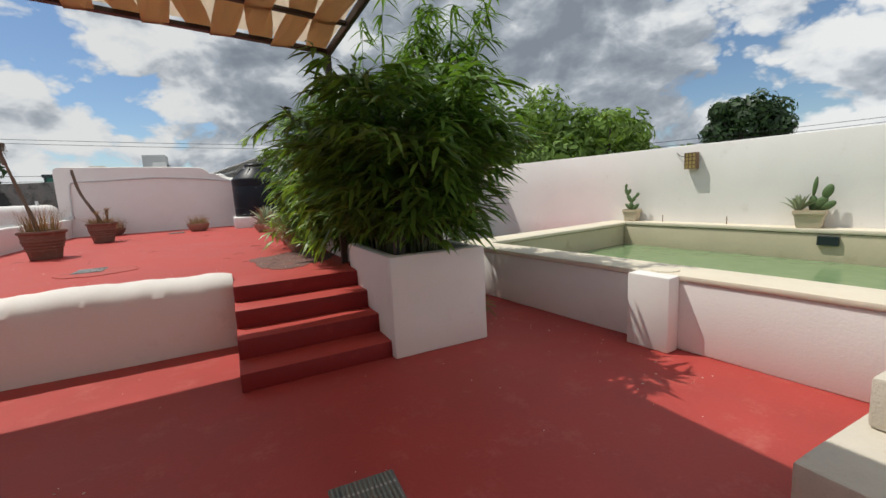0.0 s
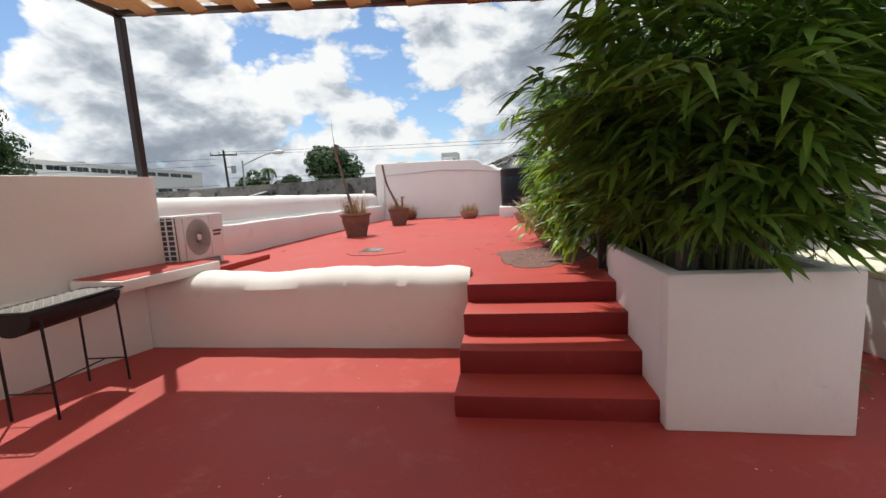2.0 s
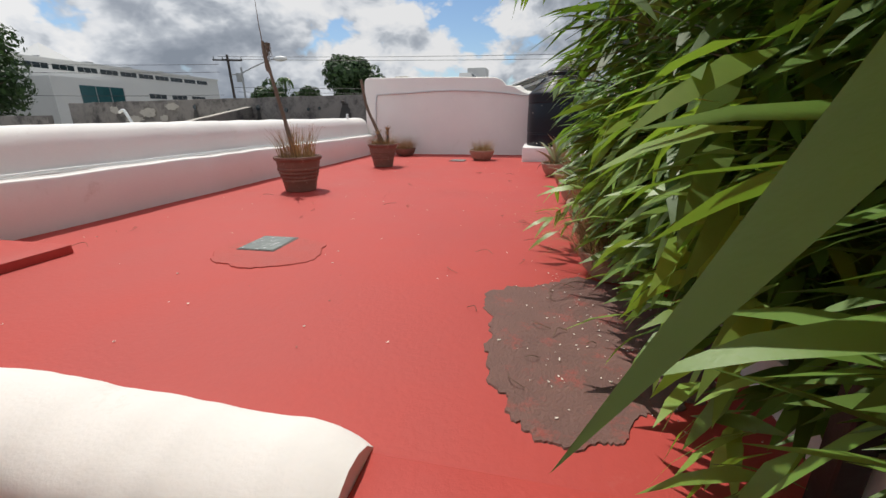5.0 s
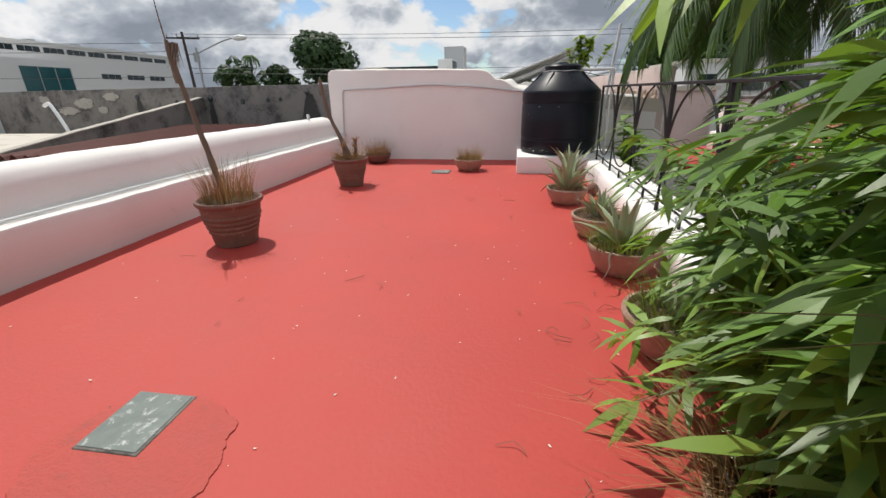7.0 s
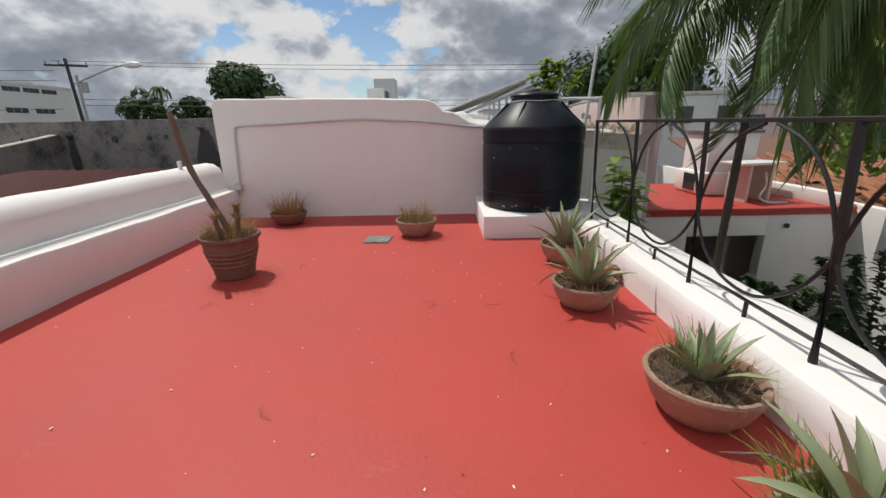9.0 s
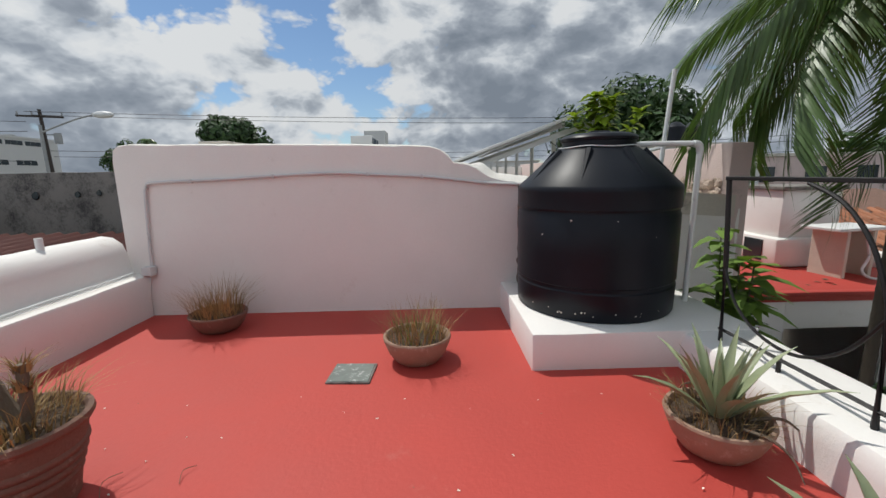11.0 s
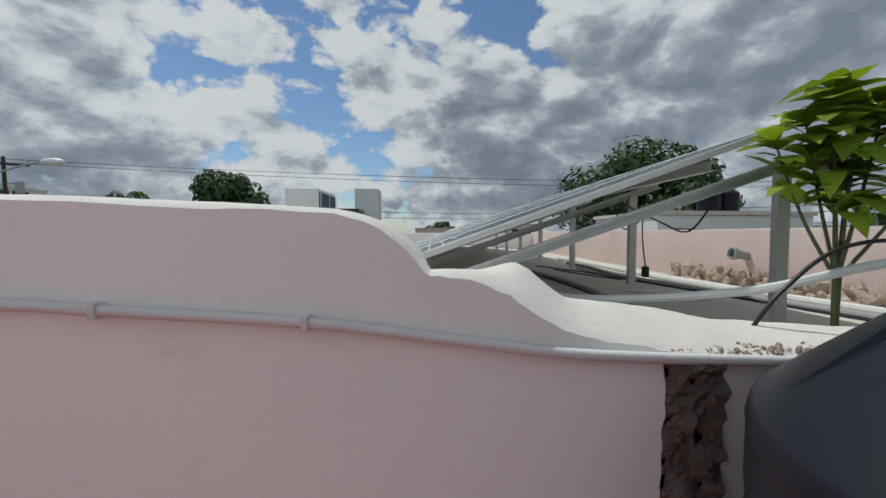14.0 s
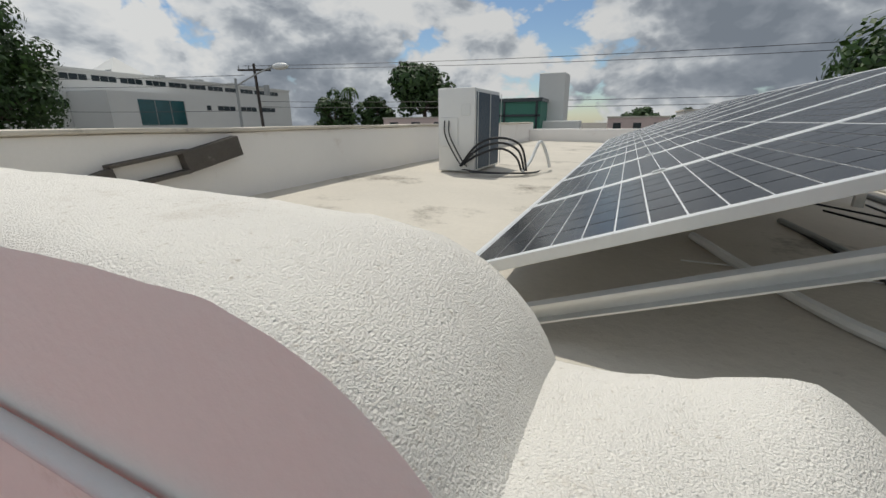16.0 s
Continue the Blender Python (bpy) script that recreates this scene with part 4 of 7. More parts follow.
for k in range(18):
    a = math.radians(r3.uniform(205, 300))
    z = r3.choice((0.02, 0.03, 0.05, 0.6, 0.75, 0.9))
    bm = B()
    s = r3.uniform(0.004, 0.010)
    lathe(bm, [(s, 0.0), (s * 0.5, 0.002)], 5, pose(0.806 * math.cos(a), 0.806 * math.sin(a), z + 0.06, 0, 90, math.degrees(a)))
    part("paint_fleck", bm, M_PETAL, tank, "white paint fleck")

# white pipework of the tank
pv = thing("water_pipe", 1.95, 15.5, 1.05, 0, "white plastic water pipe bent down beside the tank", "pipe")
bm = B()
tube(bm, smooth_path([(-0.55, 0.05, 1.66), (-0.2, 0.03, 1.66), (0.04, 0.0, 1.655)], 4), 0.028, 10)
part("top_run", bm, M_PVC, pv, "", True)
bm = B()
tube(bm, smooth_path([(0.03, 0, 1.655), (0.085, 0, 1.64), (0.10, 0, 1.58)], 5), 0.036, 10)
part("elbow", bm, M_PVC, pv, "", True)
bm = B()
tube(bm, [(0.10, 0, 1.6), (0.09, 0, 0.8), (0.08, 0, 0.0)], 0.028, 10)
part("down_run", bm, M_PVC, pv, "", True)
vp = thing("vent_pipe", 2.10, 16.40, 1.05, 0, "tall thin white vent pipe", "pipe")
bm = B()
tube(bm, [(-0.05, 0, 0.0), (0.04, 0.02, 1.2), (0.17, 0.06, 2.58)], 0.028, 10)
part("pipe", bm, M_PVC, vp, "", True)

# conduit across the end wall and along the parapet
cond = thing("conduit", -4.17, 16.42, 1.3, 0, "grey-white conduit pipe running along the end wall", "pipe")
cpts = [(-4.22, 1.33), (-4.20, 1.8), (-4.17, 2.27), (-4.14, 2.355), (-4.05, 2.41), (-3.2, 2.438), (-2.2, 2.482), (-1.72, 2.482), (-1.45, 2.465), (-0.79, 2.427), (-0.32, 2.373), (0.05, 2.328), (0.40, 2.31), (0.95, 2.295)]
bm = B()
tube(bm, [Vector(p) - Vector((-4.17, 16.42, 1.3)) for p in smooth_path([(x, 16.425, z) for x, z in cpts], 5)], 0.019, 10)
part("pipe", bm, M_PIPE, cond, "", True)
for x, z in ((-1.45, 2.465), (-0.785, 2.427), (-2.6, 2.463), (-3.6, 2.424)):
    bm = B()
    box(bm, x - 0.012 + 4.17, x + 0.012 + 4.17, -0.022, 0.03, z - 0.026 - 1.3, z + 0.026 - 1.3, 0.004)
    part("pipe_clip", bm, M_PIPE, cond)
bm = B()
box(bm, -0.12, 0.0, -0.10, 0.02, -0.03, 0.08, 0.006)
part("junction_box", bm, M_PIPE, cond, "small grey junction box")
bm = B()
tube(bm, [Vector((-4.415 + 0.012 * noise.noise((y * 0.8, 0, 0)), y, 1.305 + 0.012 * noise.noise((y * 1.1, 4, 0)))) - Vector((-4.17, 16.42, 1.3)) for y in np.linspace(16.35, 6.6, 40)], 0.014, 8)
part("ledge_run", bm, M_PVC, cond, "", True)
bm = B()
tube(bm, [Vector((-4.36 + 0.015 * noise.noise((y * 0.9, 2, 0)), y, 1.292)) - Vector((-4.17, 16.42, 1.3)) for y in np.linspace(16.3, 6.7, 40)], 0.007, 6)
part("ledge_cable", bm, M_PVC, cond)
stub = thing("drain_stub", -4.72, 15.55, 1.75, 0, "short white pipe stub on the parapet", "pipe")
bm = B()
cyl(bm, 0.035, 0.035, -0.02, 0.13, 14)
part("pipe", bm, M_PVC, stub, "", True)

# crumbled plaster edge where the wall meets the tank
bm = B()
rr = random.Random(8)
NZ, NXX = 110, 14
gridv = []
for j in range(NZ + 1):
    z = 0.74 + 1.56 * j / NZ
    row = []
    for i in range(NXX + 1):
        q = i / NXX
        x = 0.405 + 0.03 * noise.noise((z * 4, 1, 0)) + 0.02 * noise.noise((z * 13, 5, 0)) + 0.20 * q
        d = 0.028 * noise.fractal((x * 16, z * 16, 0.0), 0.9, 2.2, 5) + 0.010
        edge = min(1.0, q * 4)
        row.append(bm.verts.new((x, 16.449 - max(0.0, d) * edge * 1.6, z)))
    gridv.append(row)
for a0, b0 in zip(gridv, gridv[1:]):
    for i in range(NXX):
        bm.faces.new((a0[i], a0[i + 1], b0[i + 1], b0[i]))
bmesh.ops.solidify(bm, geom=bm.faces[:], thickness=0.03)
tagged(part("crumbled_plaster", bm, M_RUBBLE), "crumbling brown rubble where the plaster broke away", "rubble", "", "stuff")
bm = B()
for k in range(170):
    x = rr.uniform(0.40, 1.1)
    sz = rr.uniform(0.005, 0.017)
    r0 = bmesh.ops.create_icosphere(bm, subdivisions=1, radius=sz, matrix=pose(x, 16.46 + abs(rr.gauss(0, 0.05)), 2.315 + rr.uniform(-0.006, 0.012), rr.uniform(0, 90), rr.uniform(0, 90), 0) @ Matrix.Diagonal((1, rr.uniform(0.5, 1), rr.uniform(0.4, 0.8), 1)))
    for v in r0["verts"]:
        v.co += noise.noise_vector(v.co * 60) * sz * 0.5
tagged(part("loose_rubble", bm, M_RUBBLE), "loose brown rubble crumbs on the wall top", "rubble", "", "stuff")


# ---- pots ----
def lathe_pot(t, prof, mat, soil_r, soil_z, seg=36, wob=0.02):
    bm = B()
    lathe(bm, prof, seg, None, wob)
    part("pot", bm, mat, t, "", True)
    bm = B()
    lathe(bm, [(soil_r, soil_z - 0.05), (soil_r, soil_z), (soil_r * 0.5, soil_z + 0.02), (0.0, soil_z + 0.025)], 20, None, 0.05)
    part("soil", bm, M_SOIL, t, "", True)


def blades(n, r0, h, lean, width, seed, mat, t, name="grass", z0=0.0, droop=0.5, label=""):
    """A tuft of thin bent blades as one part."""
    r = random.Random(seed)
    vs, fs = [], []
    for _ in range(n):
        a, q = r.uniform(0, 2 * math.pi), r0 * math.sqrt(r.random())
        x, y = q * math.cos(a), q * math.sin(a)
        d = a + r.uniform(-0.9, 0.9)
        L, ln, w = h * r.uniform(0.5, 1.15), lean * r.uniform(0.2, 1.3), width * r.uniform(0.6, 1.3)
        sx, sy = -math.sin(d) * w, math.cos(d) * w
        i0 = len(vs)
        for k, tt in enumerate((0.0, 0.45, 0.8, 1.0)):
            out = ln * L * tt ** 1.7
            zz = z0 + L * tt * (1 - droop * ln * tt * 0.6)
            px, py, ww = x + math.cos(d) * out, y + math.sin(d) * out, (1 - tt * 0.92)
            vs += [(px - sx * ww, py - sy * ww, zz), (px + sx * ww, py + sy * ww, zz)]
            if k:
                j = i0 + 2 * k
                fs.append((j - 2, j - 1, j + 1, j))
    me = bpy.data.meshes.new(name)
    me.from_pydata(vs, [], fs)
    me.materials.append(mat)
    ob = part(name, me, None, t, label)
    ob["kind"] = "stuff"
    return ob


def tall_pot(x, y, seed, label):
    t = thing("potted_cactus", x, y, FLOOR_UP, seed * 37 % 360, label, "potted plant", "ribbed terracotta pots")
    pr = [(0.20, 0.0), (0.215, 0.01)]
    for k in range(4):
        z = 0.14 + 0.055 * k
        pr += [(0.235 + 0.016 * k, z), (0.246 + 0.016 * k, z + 0.015), (0.246 + 0.016 * k, z + 0.03), (0.238 + 0.016 * k, z + 0.042)]
    pr += [(0.298, 0.42), (0.30, 0.44), (0.325, 0.455), (0.335, 0.475), (0.33, 0.50), (0.305, 0.505), (0.29, 0.49), (0.28, 0.44)]
    lathe_pot(t, pr, M_CLAY, 0.285, 0.46)
    return t


def dry_stem(t, pts, r, taper=0.45):
    bm = B()
    tube(bm, smooth_path(pts, 7), r, 9, taper)
    for v in bm.verts:
        v.co += noise.noise_vector(v.co * 22) * r * 0.25
    return part("dry_stalk", bm, M_STALK, t, "grey dried stalk", True)


p1 = tall_pot(-3.05, 10.09, 0, "ribbed terracotta pot with dry grass and a tall dead stalk")
p1.scale = (1.08, 1.08, 1.05)
dry_stem(p1, [(-0.03, 0.0, 0.44), (-0.12, 0.02, 0.85), (-0.24, 0.05, 1.35), (-0.32, 0.06, 1.72)], 0.036, 0.55)
dry_stem(p1, [(-0.32, 0.06, 1.66), (-0.35, 0.06, 1.85), (-0.37, 0.06, 2.05)], 0.036, 0.5)
dry_stem(p1, [(-0.36, 0.06, 1.95), (-0.38, 0.05, 2.25), (-0.39, 0.05, 2.56)], 0.008, 0.3)
blades(46, 0.05, 0.26, 0.35, 0.006, 21, M_STALK, p1, "dead_leaves", 0.0, 0.8).matrix_basis = Matrix.Translation((-0.34, 0.06, 1.78)) @ Matrix.Rotation(radians(170), 4, "X") @ Matrix.Translation((0, 0, -0.25))
blades(240, 0.25, 0.50, 0.45, 0.0055, 1, M_DRY, p1, "dry_grass", 0.45, 0.5)
p2 = tall_pot(-2.86, 13.28, 2, "ribbed terracotta pot with a leaning dead cactus stalk")
p2.matrix_world = pose(-2.86, 13.28, FLOOR_UP)
dry_stem(p2, [(0.05, 0, 0.45), (-0.12, 0.02, 0.80), (-0.33, 0.02, 1.3), (-0.42, 0.02, 1.85)], 0.036, 0.85)
dry_stem(p2, [(0.10, -0.03, 0.45), (0.14, -0.04, 0.62), (0.15, -0.04, 0.84)], 0.03, 0.8)
dry_stem(p2, [(0.02, -0.12, 0.45), (-0.02, -0.17, 0.60), (-0.03, -0.18, 0.74)], 0.028, 0.8)
for k, (a, b) in enumerate((((0.15, -0.04, 0.8), 5), ((-0.03, -0.18, 0.72), 6), ((0.14, -0.04, 0.70), 7))):
    blades(44, 0.035, 0.11, 1.1, 0.008, 40 + k, M_DRY, p2, "rosette", 0.0, 0.3).matrix_basis = Matrix.Translation(a)
blades(330, 0.26, 0.30, 0.9, 0.0055, 3, M_DRY, p2, "dry_grass", 0.45, 0.7)


def bowl_pot(x, y, r, h, seed, label, mat=None):
    t = thing("potted_plant", x, y, FLOOR_UP, seed * 53 % 360, label, "potted plant", "shallow bowl planters")
    pr = [(r * 0.55, 0.0), (r * 0.66, 0.012), (r * 0.84, h * 0.35), (r * 0.95, h * 0.68), (r * 0.985, h * 0.80), (r * 1.0, h * 0.86), (r * 1.02, h * 0.94), (r * 1.0, h), (r * 0.93, h * 1.0), (r * 0.89, h * 0.93), (r * 0.85, h * 0.8)]
    lathe_pot(t, pr, mat or M_CLAYL, r * 0.87, h * 0.84, 40, 0.015)
    return t


def agave(t, z0, n, L, seed, w=0.05, x=0.0, y=0.0):
    r = random.Random(seed)
    for k in range(n):
        a = 2.4 * k + r.uniform(-0.25, 0.25)
        el = radians(88 - 46 * (k / n) ** 1.1 + r.uniform(-6, 6))
        ln = L * r.uniform(0.75, 1.08) * (0.8 + 0.2 * (k / n))
        d, u = Vector((math.cos(a), math.sin(a), 0)), Vector((0, 0, 1))
        s = Vector((-math.sin(a), math.cos(a), 0))
        bm = B()
        rows = []
        for tt, ww in ((0.0, 0.55), (0.12, 0.8), (0.35, 1.0), (0.6, 0.82), (0.85, 0.38), (1.0, 0.03)):
            el2 = el - 0.35 * tt * tt * math.cos(el)
            c = d * (0.02 + ln * tt * math.cos(el2)) + u * (ln * tt * math.sin(el2))
            nrm = (u * math.cos(el2) - d * math.sin(el2)).normalized()
            h = w * ww
            rows.append([bm.verts.new(c + s * h * q + nrm * h * (0.30 * q * q - lo)) for q, lo in ((-1, 0.0), (-0.45, 0.04), (0, 0.08), (0.45, 0.04), (1, 0.0), (0.45, 0.32), (0, 0.42), (-0.45, 0.32))])
        for p, q in zip(rows, rows[1:]):
            for i in range(8):
                bm.faces.new((p[i], p[(i + 1) % 8], q[(i + 1) % 8], q[i]))
        bm.faces.new(rows[0])
        part("agave_leaf", bm, M_AGAVE, t, "", True, Matrix.Translation((x, y, z0)))


def dead_leaf(t, a, r, z, seed):
    q = random.Random(seed)
    bm = B()
    pts = [(r * 0.5 * math.cos(a), r * 0.5 * math.sin(a), z), (r * 0.95 * math.cos(a), r * 0.95 * math.sin(a), z + 0.04), (r * 1.25 * math.cos(a + 0.1), r * 1.25 * math.sin(a + 0.1), z - 0.02),
           (r * 1.5 * math.cos(a + 0.05), r * 1.5 * math.sin(a + 0.05), z - 0.11)]
    tube(bm, smooth_path(pts, 5), 0.014, 5, 0.2)
    part("withered_leaf", bm, M_STALK, t, "withered brown leaf", True)


b3 = bowl_pot(-3.17, 15.90, 0.31, 0.21, 1, "shaded clay bowl with dry grey grass", M_CLAY)
blades(380, 0.28, 0.50, 0.75, 0.0045, 5, M_DRY, b3, "dry_grass", 0.14, 0.7)
b4 = bowl_pot(-0.83, 14.98, 0.315, 0.25, 2, "round clay bowl with yellowed grass")
blades(260, 0.28, 0.36, 0.75, 0.0045, 6, M_DRY, b4, "dry_grass", 0.19, 0.4)
blades(60, 0.22, 0.24, 0.6, 0.004, 7, M_GRASS, b4, "green_grass", 0.19, 0.4)
b5 = bowl_pot(1.10, 13.60, 0.30, 0.24, 3, "clay bowl with a pale agave and dead leaves")
agave(b5, 0.19, 24, 0.66, 31, 0.036)
blades(240, 0.27, 0.22, 0.9, 0.005, 8, M_DRY, b5, "dry_grass", 0.19, 0.6)
for k in range(4):
    dead_leaf(b5, 2.2 + 0.9 * k, 0.33, 0.22, k)
b6 = bowl_pot(0.93, 12.32, 0.30, 0.24, 4, "clay bowl with an upright grey-green agave")
agave(b6, 0.19, 15, 0.62, 33, 0.055)
blades(240, 0.27, 0.20, 0.9, 0.005, 9, M_DRY, b6, "dry_grass", 0.19, 0.6)
for k in range(3):
    dead_leaf(b6, 1.2 + 1.9 * k, 0.31, 0.20, k + 9)
b7 = bowl_pot(1.13, 10.80, 0.32, 0.26, 5, "clay bowl with a small agave among green weeds")
agave(b7, 0.20, 18, 0.42, 35, 0.035)
blades(170, 0.16, 0.28, 0.5, 0.005, 10, M_GRASS, b7, "weed_growth", 0.20, 0.4).matrix_basis = Matrix.Translation((-0.14, 0.02, 0))
blades(160, 0.28, 0.18, 0.9, 0.005, 12, M_DRY, b7, "dry_grass", 0.20, 0.6)
b8 = bowl_pot(1.16, 9.78, 0.32, 0.27, 6, "wide clay bowl with a broad-leaved agave and weeds")
agave(b8, 0.22, 13, 0.60, 37, 0.047, -0.03, 0.02)
blades(520, 0.31, 0.22, 0.9, 0.006, 14, M_GRASS, b8, "weed_growth", 0.22, 0.5)
for k in range(3):
    dead_leaf(b8, 2.6 + 2.3 * k, 0.40, 0.23, k + 19)
b9 = bowl_pot(1.20, 8.50, 0.34, 0.27, 7, "clay bowl overgrown with green weeds")
blades(420, 0.30, 0.26, 0.8, 0.006, 15, M_GRASS, b9, "weed_growth", 0.21, 0.5)
agave(b9, 0.21, 9, 0.34, 39, 0.04)
b10 = bowl_pot(1.12, 7.20, 0.25, 0.20, 8, "clay bowl spilling pale dry grass")
blades(620, 0.26, 0.52, 1.15, 0.0035, 16, M_DRY, b10, "dry_grass", 0.15, 0.75)
for k, (x, y) in enumerate(((1.36, 14.05), (1.40, 12.85))):
    st = thing("stone", x, y, FLOOR_UP, 30 * k, "rounded brown stone beside the pots", "stone", "loose stones")
    bm = B()
    bmesh.ops.create_icosphere(bm, subdivisions=2, radius=0.10, matrix=Matrix.Translation((0, 0, 0.09)) @ Matrix.Diagonal((1, 0.8, 1.1, 1)))
    for v in bm.verts:
        v.co += noise.noise_vector(v.co * 9) * 0.015
    part("stone_body", bm, M_CLAY, st, "", True)

# ---- iron railing on the parapet ----
rail = thing("railing", 1.72, 11.5, 1.045, 0, "black wrought-iron railing with curved bars and thick posts", "railing")
RY = [14.50, 13.28, 12.05, 10.80, 9.56, 8.32]
bm = B()
box(bm, -0.03, 0.03, -3.55, 3.08, 1.315, 1.345, 0.004)
part("top_rail", bm, M_BLACK, rail, "flat weathered handrail")
bm = B()
tube(bm, [(-0.01, 3.0, 0.10), (0.0, 0.0, 0.13), (0.0, -3.4, 0.13)], 0.015, 4)
part("bottom_rail", bm, M_BLACK, rail)
for y in (13.9, 12.65, 11.35, 10.1):
    bm = B()
    tube(bm, [(0.0, y - 11.5, -0.02), (0.0, y - 11.5, 0.13)], 0.016, 6)
    part("foot", bm, M_BLACK, rail, "short iron foot")
for k, y in enumerate(RY):
    bm = B()
    tube(bm, [(-0.01, y - 11.5 - 0.03, -0.02), (-0.01, y - 11.5, 0.66), (-0.01, y - 11.5 + 0.06, 1.33)], 0.021 if k < 3 else 0.027, 6)
    part("post", bm, M_BLACK, rail)
for y0, y1 in zip(RY, RY[1:]):
    a, w = y0 - 11.5, y1 - y0
    bm = B()
    tube(bm, smooth_path([(-0.012, a, 0.62), (-0.02, a + w * 0.14, 0.36), (-0.02, a + w * 0.36, 0.21), (-0.02, a + w * 0.62, 0.20), (-0.02, a + w * 0.85, 0.36), (-0.012, a + w, 0.62)], 6), 0.012, 6)
    part("scalloped_bar", bm, M_BLACK, rail)
    for q in (0.0, 1.0):
        s2 = 1 if q == 0 else -1
        if q == 0 and y0 > 14:
            continue
        bm = B()
        tube(bm, smooth_path([(-0.012, a + w * q, 0.66), (-0.02, a + w * (q + 0.10 * s2), 0.98), (-0.02, a + w * (q + 0.26 * s2), 1.20), (-0.02, a + w * (q + 0.46 * s2), 1.31)], 6), 0.013, 6)
        part("curved_brace", bm, M_BLACK, rail)

# ---- wall lantern and cactus pots behind the pool ----
lan = thing("wall_lantern", 0, 0, 0, 0, "rusty square wall lantern with amber glass panes", "lamp")
lan.matrix_world = PM @ pose(8.145, 4.28, 1.93)
bm = B()
box(bm, -0.02, 0.0, -0.10, 0.10, -0.14, 0.16, 0.004)
part("back_plate", bm, M_RUST, lan)
bm = B()
box(bm, -0.13, -0.02, -0.095, 0.095, -0.13, 0.15, 0.004)
part("glass_body", bm, M_AMBER, lan, "amber glass")
for k in range(4):
    bm = B()
    box(bm, -0.142, -0.018, -0.105 + 0.065 * k, -0.092 + 0.065 * k, -0.14, 0.16)
    part("upright_bar", bm, M_RUST, lan)
for k in range(5):
    bm = B()
    box(bm, -0.145, -0.016, -0.107, 0.107, -0.145 + 0.0725 * k, -0.131 + 0.0725 * k)
    part("cross_bar", bm, M_RUST, lan)
bm = B()
tube(bm, smooth_path([(-0.03, 0.09, 0.12), (-0.04, 0.20, 0.10), (-0.03, 0.28, 0.16), (0.0, 0.32, 0.18)], 5), 0.006, 5)
part("cable", bm, M_CABLE, lan)


def square_pot(x, y, s, h, label):
    t = thing("potted_cactus", 0, 0, 0, 0, label, "potted plant", "cactus pots by the pool")
    t.matrix_world = PM @ pose(x, y, RZ + 0.028, 0, 0, 8)
    bm = B()
    pr = [(s * 0.80, 0.0), (s * 0.95, h * 0.72), (s * 1.05, h * 0.74), (s * 1.07, h), (s * 0.95, h), (s * 0.9, h * 0.85)]
    lathe(bm, pr, 4, pose(0, 0, 0, 0, 0, 45))
    bmesh.ops.bevel(bm, geom=bm.edges[:], offset=0.012, segments=2, affect="EDGES")
    part("pot", bm, M_CREAM, t, "", True)
    bm = B()
    lathe(bm, [(s * 0.9, h * 0.84), (s * 0.88, h * 0.90), (0.0, h * 0.93)], 4, pose(0, 0, 0, 0, 0, 45))
    part("soil", bm, M_SOIL, t)
    return t


def pad(t, p, q, w, th=0.03):
    """A flat oval cactus joint from p to q."""
    p, q = Vector(p), Vector(q)
    bm = B()
    bmesh.ops.create_icosphere(bm, subdivisions=2, radius=0.5)
    L = (q - p).length
    bmesh.ops.transform(bm, matrix=rod(p, q) @ Matrix.Translation((0, 0, L / 2)) @ Matrix.Diagonal((th * 2, w, L * 1.06, 1)), verts=bm.verts)
    part("cactus_joint", bm, M_CACTUS, t, "", True)


c1 = square_pot(7.97, 5.42, 0.20, 0.25, "cream stone pot with a branching cactus")
for p, q, w in (((0, 0, 0.22), (0, 0.02, 0.42), 0.10), ((0, 0.02, 0.40), (0, 0.10, 0.56), 0.09), ((0, 0.02, 0.40), (0, -0.08, 0.52), 0.08), ((0, 0.10, 0.55), (0, 0.14, 0.70), 0.08), ((0, 0.10, 0.55), (0, 0.03, 0.68), 0.07),
                ((0, -0.08, 0.50), (0, -0.14, 0.60), 0.07), ((0.0, 0.0, 0.22), (0, -0.14, 0.36), 0.09), ((0, 0, 0.24), (0.02, 0.15, 0.36), 0.08), ((0, 0.14, 0.69), (0, 0.12, 0.79), 0.06)):
    pad(c1, p, q, w, 0.025)
c2 = square_pot(7.97, 2.45, 0.26, 0.28, "cream stone pot with prickly pear and spiky leaves")
for p, q, w in (((0, -0.03, 0.24), (0, -0.02, 0.50), 0.12), ((0, -0.05, 0.26), (0, -0.17, 0.48), 0.15), ((0, -0.15, 0.45), (0, -0.22, 0.66), 0.13), ((0, -0.02, 0.48), (0, -0.05, 0.78), 0.06), ((0, -0.10, 0.28), (0, -0.28, 0.40), 0.12)):
    pad(c2, p, q, w, 0.03)
agave(c2, 0.26, 22, 0.32, 61, 0.03, 0.0, 0.14)

